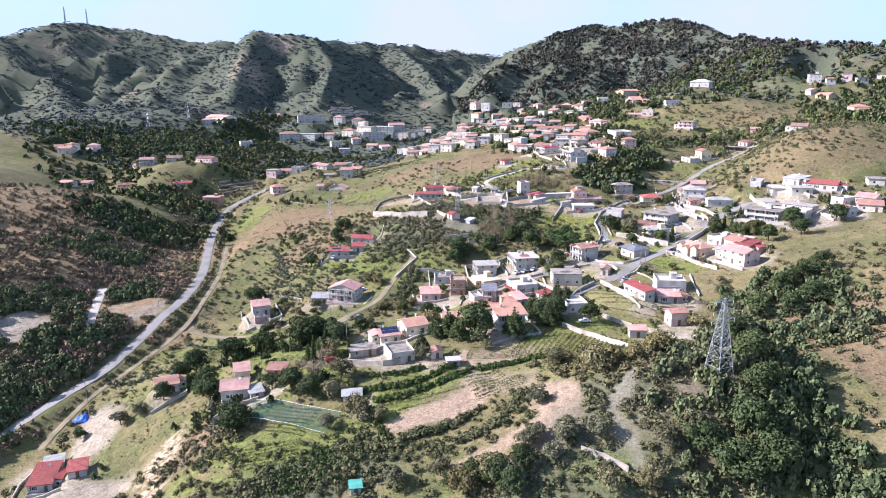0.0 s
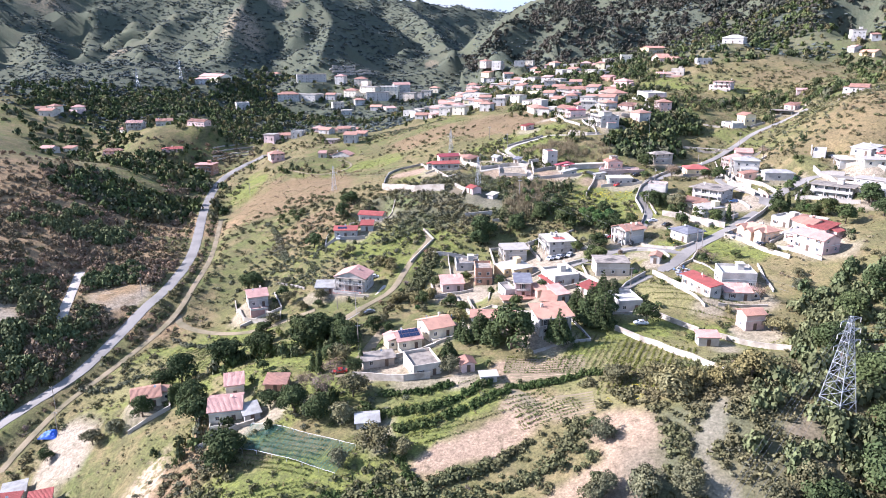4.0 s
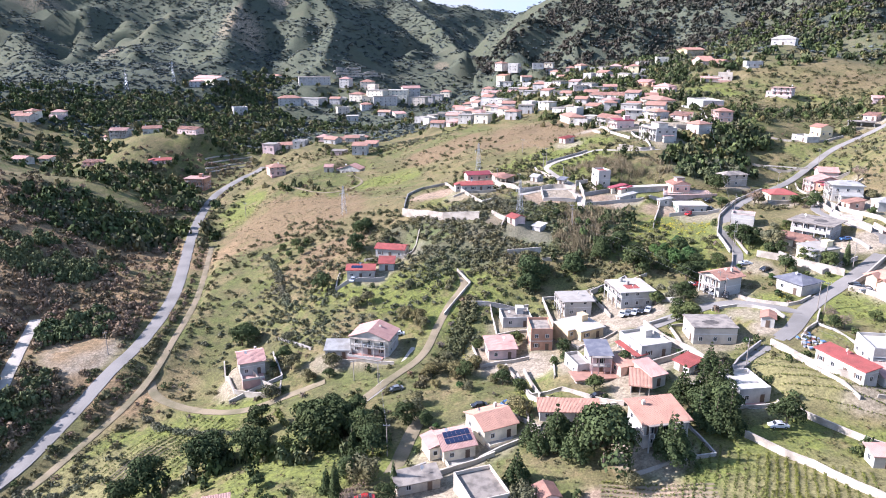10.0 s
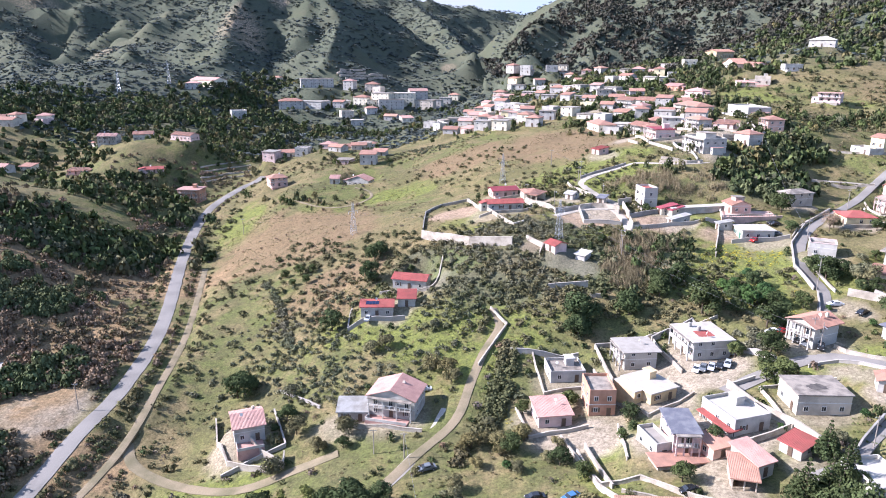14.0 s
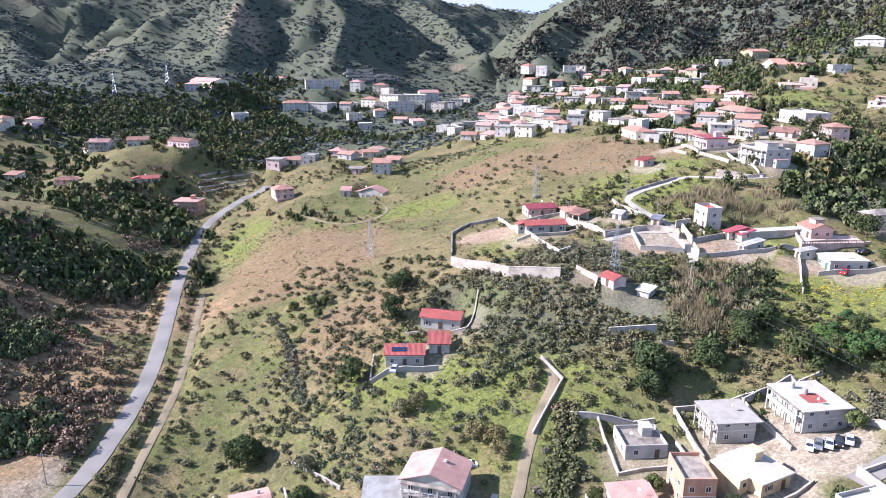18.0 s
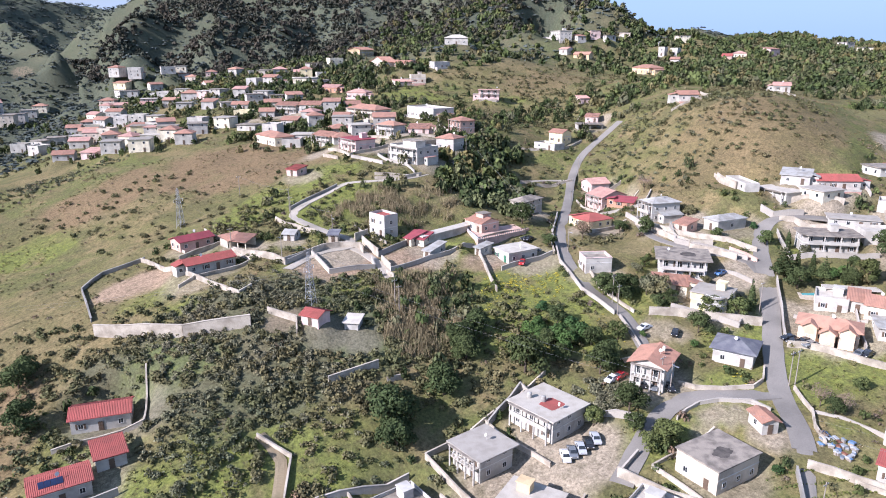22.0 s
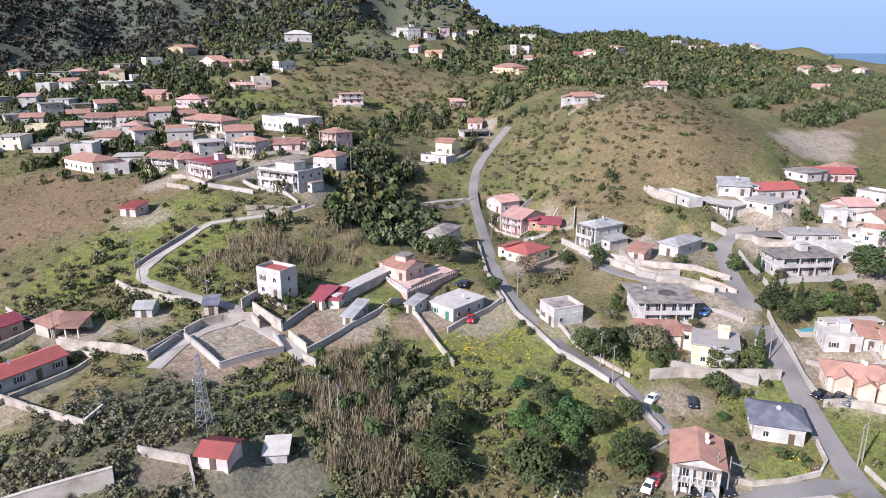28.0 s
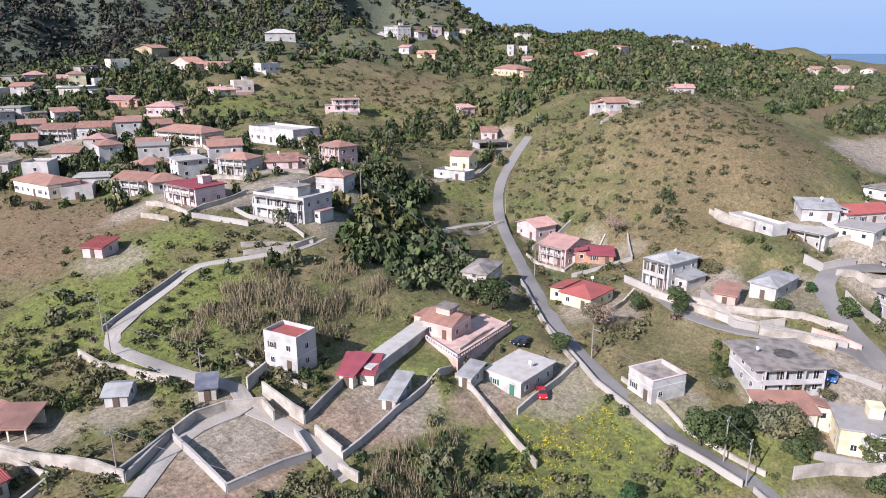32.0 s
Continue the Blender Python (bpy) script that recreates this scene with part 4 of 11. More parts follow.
def wall_run(h, thick, material, label, *xy, cap=True, base=None, step=0):
    """A masonry garden wall that follows the ground, panel by panel."""
    P = [Vector((p[0], p[1], 0)) for p in xy]
    root = thing("garden_wall", pose(P[0].x, P[0].y, float(height(P[0].x, P[0].y))), label, "wall")
    inv = root.matrix_world.inverted()
    for a, b in zip(P, P[1:]):
        L = (b - a).length
        n = max(1, round(L / 5.0))
        for i in range(n):
            p, q = a.lerp(b, i / n), a.lerp(b, (i + 1) / n)
            d = (q - p).normalized()
            o = Vector((-d.y, d.x, 0)) * thick / 2
            zp, zq = float(height(p.x, p.y)), float(height(q.x, q.y))
            s = Solid()
            lo = -1.2
            pts = [(p - o) + Vector((0, 0, zp + lo)), (q - o) + Vector((0, 0, zq + lo)), (q + o) + Vector((0, 0, zq + lo)), (p + o) + Vector((0, 0, zp + lo)),
                   (p - o) + Vector((0, 0, zp + h)), (q - o) + Vector((0, 0, zq + h)), (q + o) + Vector((0, 0, zq + h)), (p + o) + Vector((0, 0, zp + h))]
            s.poly([tuple(inv @ v) for v in pts], [(3, 2, 1, 0), (4, 5, 6, 7), (0, 1, 5, 4), (1, 2, 6, 5), (2, 3, 7, 6), (3, 0, 4, 7)])
            if cap:
                o2 = o * 1.35
                pts = [(p - o2) + Vector((0, 0, zp + h + .01)), (q - o2) + Vector((0, 0, zq + h + .01)), (q + o2) + Vector((0, 0, zq + h + .01)), (p + o2) + Vector((0, 0, zp + h + .01))]
                pts += [v + Vector((0, 0, .09)) for v in pts]
                s.poly([tuple(inv @ v) for v in pts], [(3, 2, 1, 0), (4, 5, 6, 7), (0, 1, 5, 4), (1, 2, 6, 5), (2, 3, 7, 6), (3, 0, 4, 7)])
            put("wall_panel", s.mesh("wall_panel", material), root)
    return root


POLES = {}
POLES["pole"] = Solid().tube((0, 0, -1), (0, 0, 8.5), .14, .09, 8).mesh("pole", WOODPOLE)
POLES["arm"] = Solid().box(-.8, .8, -.05, .05, 7.9, 8.02).mesh("crossarm", STEEL)
POLES["ins"] = Solid().tube((0, 0, 8.02), (0, 0, 8.25), .05, .03, 6).mesh("insulator", FRAME)
POLES["lamp"] = Solid().box(-.15, .15, -1.3, 0, 7.3, 7.4).box(-.16, .16, -1.7, -1.2, 7.26, 7.42).mesh("lamp_head", STEEL)


def utility_pole(x, y, turn=0, h=1.0, lamp=False):
    root = thing("utility_pole", pose(x, y, float(height(x, y)), 0, 0, turn), "weathered grey utility pole beside the road", "pole", "utility poles")
    k = Matrix.Diagonal((1, 1, h, 1))
    put("pole", POLES["pole"], root, k)
    if lamp:
        put("lamp_head", POLES["lamp"], root, k)
    else:
        put("crossarm", POLES["arm"], root, k)
        for dx in (-.7, .7):
            put("insulator", POLES["ins"], root, pose(dx, 0, 0) @ k)
    return root.matrix_world.translation + Vector((0, 0, 8.2 * h))


def cable(name, runs, r=0.03, sag=0.02, label="sagging overhead power cables between poles"):
    root = thing("power_line", pose(*runs[0][0]), label, "power line")
    inv = root.matrix_world.inverted()
    for a, b in runs:
        a, b = inv @ Vector(a), inv @ Vector(b)
        L = (b - a).length
        pts = [a.lerp(b, i / 16) - Vector((0, 0, 4 * sag * L * i / 16 * (1 - i / 16))) for i in range(17)]
        put("cable", Solid().pipe(pts, r).mesh("cable", WIRE), root)


def lattice_pylon(x, y, h, half, turn=0, label="grey steel lattice pylon on the hillside", arms=3, t=.10):
    root = thing("pylon", pose(x, y, float(height(x, y)), 0, 0, turn), label, "pylon", "pylons")
    def at(z, i):
        k = half * (1 - z / h) + .25
        return ((-1, 1, 1, -1)[i] * k, (-1, -1, 1, 1)[i] * k, z)
    lv = [h * (1 - (1 - j / 9) ** 1.25) for j in range(10)]
    for i in range(4):
        put("leg", Solid().tube((at(0, i)[0], at(0, i)[1], -1.5), at(h * .98, i), t, t * .7, 4).mesh("leg", STEEL), root)
    s = Solid()
    for a, b in zip(lv, lv[1:]):
        for i in range(4):
            j = (i + 1) % 4
            s.tube(at(a, i), at(b, j), t * .5, t * .5, 3).tube(at(a, j), at(b, i), t * .5, t * .5, 3).tube(at(b, i), at(b, j), t * .5, t * .5, 3)
    tagged(put("bracing", s.mesh("bracing", STEEL), root), kind="stuff")
    tips = []
    for k in range(arms):
        z = h * (.72 + .12 * k)
        L = half * (1.25 - .2 * k) + .8
        for sx in (-1, 1):
            s = Solid()
            for dy in (-.3, .3):
                s.tube((0, dy, z), (sx * L, 0, z + .1), t * .5, t * .4, 3).tube((0, dy, z + .9), (sx * L, 0, z + .1), t * .4, t * .4, 3)
            put("crossarm", s.mesh("crossarm", STEEL), root)
            put("insulator", Solid().tube((sx * L, 0, z + .1), (sx * L, 0, z - .9), .07, .07, 6).mesh("insulator", FRAME), root)
            tips.append(root.matrix_world @ Vector((sx * L, 0, z - .9)))
    return tips


# ---- cars ----
CARPAINT = {k: shade("car_" + k, c, .25, var=.03, bump=0, coat=.6) for k, c in {"black": (.02, .02, .022), "white": (.78, .78, .78), "silver": (.45, .46, .48),
            "red": (.42, .03, .03), "blue": (.06, .16, .36), "grey": (.16, .17, .18)}.items()}
RUBBER = shade("tyre_rubber", (.02, .02, .02), .9, bump=0)
_s = Solid()
_prof = [(-2.1, .35), (-2.1, .75), (-1.3, .92), (-.65, 1.42), (.75, 1.45), (1.55, .98), (2.1, .85), (2.1, .35)]
CARM = {}
for _k, _m in CARPAINT.items():
    _s = Solid()
    _n = len(_prof)
    _s.poly([(x, -.82 if z < 1.1 else -.66, z) for x, z in _prof] + [(x, .82 if z < 1.1 else .66, z) for x, z in _prof],
            [tuple(range(_n)), tuple(range(2 * _n - 1, _n - 1, -1))] + [(i, i + _n, (i + 1) % _n + _n, (i + 1) % _n) for i in range(_n)])
    CARM[_k] = _s.mesh("body", _m)
CARM["glass"] = Solid().poly([(-1.22, -.7, .98), (-.66, -.6, 1.36), (-.66, .6, 1.36), (-1.22, .7, .98), (-1.28, -.7, 1.0), (-.70, -.6, 1.42), (-.70, .6, 1.42), (-1.28, .7, 1.0)], [(0, 1, 2, 3), (7, 6, 5, 4)]).mesh("windscreen", GLASS)
CARM["side"] = Solid().box(-.6, .7, -.05, .05, .98, 1.30).mesh("side_window", GLASS)
CARM["rear"] = Solid().poly([(.85, -.62, 1.43), (1.5, -.7, 1.05), (1.5, .7, 1.05), (.85, .62, 1.43)], [(0, 1, 2, 3)]).mesh("rear_window", GLASS)
CARM["wheel"] = Solid().tube((0, -.1, 0), (0, .1, 0), .32, .32, 12).mesh("wheel", RUBBER)
CARM["rim"] = Solid().tube((0, -.12, 0), (0, .12, 0), .18, .18, 8).mesh("rim", STEEL)
CARM["light"] = Solid().box(-2.13, -2.08, -.75, -.45, .62, .76).mesh("headlight", FRAME)


def car(x, y, turn, paint, place="parked beside a house"):
    root = thing("car", pose(x, y, float(height(x, y)) + .12, 0, 0, turn), "%s hatchback car %s" % (paint, place), "car", "parked cars")
    put("body", CARM[paint], root)
    put("windscreen", CARM["glass"], root)
    put("rear_window", CARM["rear"], root, pose(0, 0, .03))
    for wy in (-.75, .75):
        put("side_window", CARM["side"], root, pose(0, wy, 0))
    for wx in (-1.3, 1.3):
        for wy in (-.76, .76):
            w_ = put("wheel", CARM["wheel"], root, pose(wx, wy, .32))
            put("rim", CARM["rim"], w_)
    for wy in (0, 1.2):
        put("headlight", CARM["light"], root, pose(0, wy, 0))

# ---- low growth, crops, small structures ----
THICKETS = {}


def clear_of(x, y):
    """True where nothing is built or tilled."""
    ok = np.ones(len(x), bool)
    for px, py, pz, r in PADS:
        ok &= (x - px) ** 2 + (y - py) ** 2 > (r * .98 + .8) ** 2
    for pts, half, soft in WAYS:
        near_ = (x > min(p[0] for p in pts) - 8) & (x < max(p[0] for p in pts) + 8) & (y > min(p[1] for p in pts) - 8) & (y < max(p[1] for p in pts) + 8)
        if near_.any():
            d, _z = nearest(x[near_], y[near_], pts)
            ok[np.nonzero(near_)[0][d < half + .9]] = False
    for k, tx, ty, rx, ry, turn, amount in TINTS:
        if k in ("soil", "sand"):
            a = radians(turn)
            u = ((x - tx) * math.cos(a) + (y - ty) * math.sin(a)) / rx
            v = (-(x - tx) * math.sin(a) + (y - ty) * math.cos(a)) / ry
            ok &= u * u + v * v > 1.0
    return ok


def thicket(kind, x, y, rx, ry, turn, n):
    rng = np.random.RandomState(int(abs(x * 3 + y * 5)) % 9999)
    a = radians(turn)
    r, f = np.sqrt(rng.uniform(0, 1, n)) * rng.uniform(.85, 1.2, n), rng.uniform(0, 6.283, n)
    u, v = r * rx * np.cos(f), r * ry * np.sin(f)
    px, py = x + u * math.cos(a) - v * math.sin(a), y + u * math.sin(a) + v * math.cos(a)
    ok = clear_of(px, py)
    THICKETS.setdefault(kind, []).extend(zip(px[ok], py[ok]))


CROPS = []


def crop_rows(x, y, turn, n, length, gap, leaf):
    a = radians(turn)
    for i in range(n):
        o = (i - (n - 1) / 2) * gap
        for j in range(int(length / .8)):
            t = (j + .5) * .8 - length / 2
            CROPS.append((x + t * math.cos(a) - o * math.sin(a), y + t * math.sin(a) + o * math.cos(a)))


NET = shade("shade_net", (0.05, 0.14, 0.11), .8, bump=.1)


def net_canopy(x, y, turn, w, d):
    """A bird net stretched over a vegetable bed on low posts."""
    z = float(height(x, y))
    root = thing("net_canopy", pose(x, y, z, 0, 0, turn), "green bird netting stretched on low posts over a vegetable bed", "netting")
    inv = root.matrix_world.inverted()

    def over(u, v, up):
        q = root.matrix_world @ Vector((u, v, 0))
        return tuple(inv @ Vector((q.x, q.y, float(height(q.x, q.y)) + up)))

    for i in range(8):
        for v in (-d / 2, d / 2):
            u = -w / 2 + w * i / 7
            put("post", Solid().tube(over(u, v, -.5), over(u, v, 1.25), .04, .04, 5).mesh("post", FRAME), root)
    for v in (-d / 2, d / 2):
        put("line", Solid().pipe([over(-w / 2 + w * i / 12, v, 1.2) for i in range(13)], .05).mesh("line", FRAME), root, label="taut white line along the edge")
    s = Solid()
    for k in range(27):
        v = -d / 2 + d * k / 26
        s.pipe([over(-w / 2 + w * i / 12, v, 1.15 - .2 * math.sin(math.pi * k / 26)) for i in range(13)], .035, 3)
    for k in range(48):
        u = -w / 2 + w * k / 47
        s.pipe([over(u, -d / 2 + d * i / 5, 1.14 - .2 * math.sin(math.pi * i / 5)) for i in range(6)], .03, 3)
    put("net", s.mesh("net", NET), root)


def hedge(width, n, kind, *xy):
    """A strip of dense growth along a line."""
    rng = np.random.RandomState(int(abs(xy[0][0] * 7 + xy[0][1] * 3)) % 9999)
    for (ax, ay), (bx, by) in zip(xy, xy[1:]):
        L = math.hypot(bx - ax, by - ay)
        t = rng.uniform(0, 1, max(2, int(L * n)))
        o = rng.uniform(-.5, .5, len(t)) * width
        THICKETS.setdefault(kind, []).extend(zip(ax + (bx - ax) * t - (by - ay) / L * o, ay + (by - ay) * t + (bx - ax) / L * o))


def furrows(x, y, turn, n, length, gap):
    """The raised ridges of a ploughed bed."""
    a = radians(turn)
    c, q = math.cos(a), math.sin(a)
    s = Solid()
    for i in range(n):
        o = (i - (n - 1) / 2) * gap
        row = []
        for j in range(int(length / 2) + 1):
            t = -length / 2 + 2 * j
            for e, up in ((-.36, -.1), (0, .24), (.36, -.1)):
                px, py = x + t * c - (o + e * gap) * q, y + t * q + (o + e * gap) * c
                row.append((px, py, float(height(px, py)) + up))
        k = len(row) // 3
        s.poly(row, [f for j in range(k - 1) for f in ((3 * j, 3 * j + 3, 3 * j + 4, 3 * j + 1), (3 * j + 1, 3 * j + 4, 3 * j + 5, 3 * j + 2))])
    tagged(new("ploughed_bed", s.mesh("ploughed_bed", DIRT)), "bare brown ploughed bed with raised furrows", "soil", kind="stuff")


def tarp_heap(x, y):
    z = float(height(x, y))
    root = thing("tarpaulin_heap", pose(x, y, z), "heap covered with a bright blue tarpaulin on the gravel yard", "tarpaulin")
    rng = np.random.RandomState(4)
    n, v, f = 14, [], []
    for j in range(n):
        for i in range(n):
            u, w = i / (n - 1) * 2 - 1, j / (n - 1) * 2 - 1
            k = max(0, 1 - max(abs(u), abs(w)) ** 3)
            v.append((u * 3.2, w * 2.2, k * (1.5 + .35 * math.sin(4 * u + 1) + .25 * rng.normal() * .5) - .15))
    for j in range(n - 1):
        for i in range(n - 1):
            a = j * n + i
            f.append((a, a + 1, a + n + 1, a + n))
    put("tarpaulin", mesh_from("tarpaulin", v, f, shade("blue_tarpaulin", (.03, .12, .55), .5, bump=.2)), root)


POOLWATER = shade("pool_water", (.10, .36, .38), .06, var=.08, bump=.05, second=(.08, .30, .33))


def swimming_pool(x, y, turn, w, d):
    root = thing("swimming_pool", pose(x, y, float(height(x, y)) + .15, 0, 0, turn), "small turquoise garden pool with a pale stone rim", "pool")
    s = Solid().box(-w / 2 - .8, w / 2 + .8, -d / 2 - .8, -d / 2, -1.5, .12, .02).box(-w / 2 - .8, w / 2 + .8, d / 2, d / 2 + .8, -1.5, .12, .02)
    s.box(-w / 2 - .8, -w / 2, -d / 2, d / 2, -1.5, .12, .02).box(w / 2, w / 2 + .8, -d / 2, d / 2, -1.5, .12, .02)
    put("rim", s.mesh("rim", WHITEWALL), root)
    put("water", Solid().box(-w / 2, w / 2, -d / 2, d / 2, -1.4, 0).mesh("water", POOLWATER), root, label="clear turquoise water")


def pergola(x, y, turn, w, d):
    root = thing("pergola", pose(x, y, float(height(x, y)), 0, 0, turn), "white pergola with a flat roof on posts beside the pool", "pergola")
    for i in range(5):
        for py in (-d / 2 + .2, d / 2 - .2):
            px = -w / 2 + .2 + (w - .4) * i / 4
            put("post", Solid().box(px - .12, px + .12, py - .12, py + .12, -1.5, 2.5).mesh("post", FRAME), root)
    put("roof", Solid().box(-w / 2, w / 2, -d / 2, d / 2, 2.5, 2.7, .03).mesh("roof", ROOFS["white"]), root)

def villa_terrace(z, *xy):
    """A raised paved terrace with a white balustrade along its outer edges."""
    n = len(xy)
    root = thing("villa_terrace", pose(xy[0][0], xy[0][1], z), "raised salmon terrace with a white balustrade beside the villa", "terrace")
    pts = [(x - xy[0][0], y - xy[0][1]) for x, y in xy]
    ring = [(*q, -4.5) for q in pts] + [(*q, .1) for q in pts]
    put("podium", Solid().poly(ring, [tuple(range(n, 2 * n))] + [(i, (i + 1) % n, n + (i + 1) % n, n + i) for i in range(n)]).mesh("podium", WALLS["salmon"]), root, label="salmon rendered podium")
    for (ax, ay), (bx, by) in zip(pts[:2] + pts[1:2], pts[1:3] + pts[2:3]):
        L = math.hypot(bx - ax, by - ay)
        if L < .5:
            continue
        d = Vector(((bx - ax) / L, (by - ay) / L, 0))
        o = Vector((-d.y, d.x, 0)) * .1
        for up, hi in ((.1, .2), (.9, 1.02)):
            q = [Vector((ax, ay, 0)) - o, Vector((bx, by, 0)) - o, Vector((bx, by, 0)) + o, Vector((ax, ay, 0)) + o]
            put("rail", Solid().poly([(v.x, v.y, up) for v in q] + [(v.x, v.y, hi) for v in q], [(3, 2, 1, 0), (4, 5, 6, 7), (0, 1, 5, 4), (1, 2, 6, 5), (2, 3, 7, 6), (3, 0, 4, 7)]).mesh("rail", FRAME), root)
        for i in range(int(L / .9) + 1):
            c = Vector((ax, ay, 0)) + d * min(L, i * .9)
            put("baluster", Solid().tube((c.x, c.y, .2), (c.x, c.y, .55), .1, .16, 6).tube((c.x, c.y, .55), (c.x, c.y, .9), .16, .1, 6).mesh("baluster", FRAME), root)


def crate_stack(x, y, turn, w, d, h, paint):
    """A stack of slatted boxes under a sheet."""
    root = thing("crate_stack", pose(x, y, float(height(x, y)), 0, 0, turn), "stack of stored boxes under a %s sheet in a yard" % paint, "crate", "stored goods in the yard")
    put("box", Solid().box(-w / 2, w / 2, -d / 2, d / 2, -.4, h * .8, .04).mesh("box", WOODPOLE), root)
    put("sheet", Solid().box(-w / 2 - .1, w / 2 + .1, -d / 2 - .1, d / 2 + .1, h * .75, h, .12).mesh("sheet", SHEETS[paint]), root)


SHEETS = {"blue": shade("blue_sheet", (.10, .18, .30), .5, bump=.2), "white": shade("white_sheet", (.36, .37, .38), .5, bump=.2), "rust": shade("rust_sheet", (.20, .09, .06), .7, bump=.2), "slate": shade("slate_sheet", (.16, .19, .22), .6, bump=.2), "grey": shade("grey_sheet", (.28, .29, .30), .6, bump=.2)}

# ---- plan: roads, plots and houses ----
site(59.9, 144.6, 53.2, -84, 8.4, 8.7, 1.7, 'flat', 'white', 'grey', near=1, balcony=1, over=1.0, annex=0, shut='brown', label='white two-storey house with a flat grey roof slab')
site(77.9, 145.6, 56.5, -81, 11.6, 10.6, 1.75, 'flat', 'white', 'white', balcony=2, over=0.8, annex=0, label='white two-storey block with a broad flat roof', tank=2, patch='red')
site(59.2, 128.3, 52.7, 27, 8.2, 10.2, 1, 'flat', 'ochre', 'white', label='single-storey ochre house with a white flat roof')
site(46.3, 127.1, 49.5, 1, 6.4, 9.2, 2, 'parapet', 'brick', 'concrete', label='unfinished bare brick house with a concrete roof')
site(34.2, 123.7, 47.8, 8, 8.2, 7.4, 1.0, 'shed', 'pink', 'rose', annex=0, label='pink house with a faded red sheet roof')
site(40.6, 143.3, 50, 4, 9.4, 8.5, 0.8, 'parapet', 'grey', 'concrete', annex=0, label='low concrete house with a stained flat roof')
site(59.0, 104.8, 52.9, -2, 5.5, 10.0, 1.8, 'flat', 'pink', 'slate', balcony=1, annex=0, label='white and pink two-storey house with a dark flat roof')
site(53.5, 104.2, 51.9, 15, 3.8, 8.0, 1.0, 'parapet', 'white', 'grey', annex=0, label='low white wing with a flat roof beside the pink house')
site(58.6, 98.5, 52.6, 9, 14.7, 4.5, 0.3, 'flat', 'stone', 'terracotta', near=0, category='terrace', name='terrace', label='terracotta-tiled garden terrace before the pink house')
site(69.0, 108.7, 54.1, -72, 10.0, 2.6, 0.75, 'shed', 'white', 'red', annex=0, label='narrow lean-to with a red sheet roof', category='shed', name='shed')
site(64.8, 100.0, 53.8, 22, 5.1, 5.0, 0.9, 'shed', 'salmon', 'orange', annex=0, label='small outbuilding with an orange tiled roof')
site(73.2, 110.5, 55.4, 18, 9.4, 11.0, 1, 'parapet', 'white', 'white', annex=0, label='low white building with a broad white roof terrace')
site(80.8, 97.4, 55.6, -59, 4.8, 5.0, 0.8, 'shed', 'white', 'red', annex=0, label='small white outbuilding with a red roof')
site(69.8, 93.6, 54.5, 24, 4.3, 7.0, 1, 'shed', 'white', 'rose', label='small white house with a faded pink roof')
site(66.4, 89.8, 54.0, -15, 4.6, 7.0, 0.85, 'shed', 'beige', 'orange', open_front=True, label='open carport with an orange tiled roof', category='carport', name='carport')
site(91.9, 113.4, 57.7, -91, 9.3, 11.8, 1.6, 'flat', 'beige', 'concrete', over=0.3, annex=0, balcony=0, label='large unfinished concrete house under a stained roof slab', patch='damp')
site(108.9, 115.4, 60.9, -25, 3.4, 5.0, 0.9, 'gabley', 'white', 'terracotta', label='small white hut with a terracotta roof', category='hut', name='hut')
site(63.5, 66.8, 54.8, 12, 9.7, 7.6, 1.9, 'shed', 'white', 'orange', over=0.9, annex=0, label='large white villa under a broad orange tiled roof', chimney=1, balcony=1)
site(47.1, 80.4, 51.6, -2, 14.0, 4.6, 0.85, 'shed', 'white', 'orange', annex=0, label='long low house with an orange tiled roof')
site(28.6, 78.7, 49, 26, 8.6, 9.2, 1.1, 'gable', 'cream', 'orange', label='house with two orange tiled roof slopes', chimney=1)
site(19.7, 72.1, 47.8, 20, 7.5, 8.0, 1, 'gable', 'cream', 'rose', panels=12, label='small house with solar panels on its roof')
site(25.1, 53.3, 48.6, 20, 8.1, 10.2, 1.0, 'parapet', 'beige', 'concrete', label='half-ruined beige house with a bare concrete roof')
site(11.8, 59.3, 47.2, 19, 9.2, 4.0, 0.8, 'shed', 'stone', 'concrete', label='roofless stone outbuilding with rubble')
site(-4.5, 133.3, 45, -15, 12.6, 9.3, 1.8, 'gabley', 'white', 'rose', balcony=1, chimney=1, label='white two-storey villa with a pink tiled roof')
site(-15.7, 132.6, 43.4, 1, 7.6, 6.0, 0.9, 'shed', 'grey', 'tin', label='grey sheet-roofed outbuilding beside the villa', category='shed', name='shed')
site(-43.2, 130.7, 39.3, 22, 7.5, 9.2, 1.4, 'gable', 'white', 'rose', chimney=1, label='white house with a pink tiled roof on a walled terrace')
site(-13.7, 178.9, 53.9, 1, 10.1, 6.8, 1.1, 'gable', 'white', 'red', annex=0, panels=4, label='white cottage with a bright red roof')
site(-4.5, 183.0, 55.7, 1, 5.5, 6.0, 0.9, 'shed', 'white', 'red', label='white annexe with a red roof')
site(-3.7, 199.4, 56, -13, 11.8, 6.8, 1.1, 'gable', 'white', 'red', annex=0, label='white cottage with a red roof among trees')
site(31.5, 243, 73.9, 10, 14.4, 6.0, 0.95, 'gable', 'white', 'red', label='long low white house with a red roof')
site(33.3, 269.8, 73.7, 15, 11.5, 6.4, 1, 'gable', 'salmon', 'maroon', label='low house with a dark red roof')
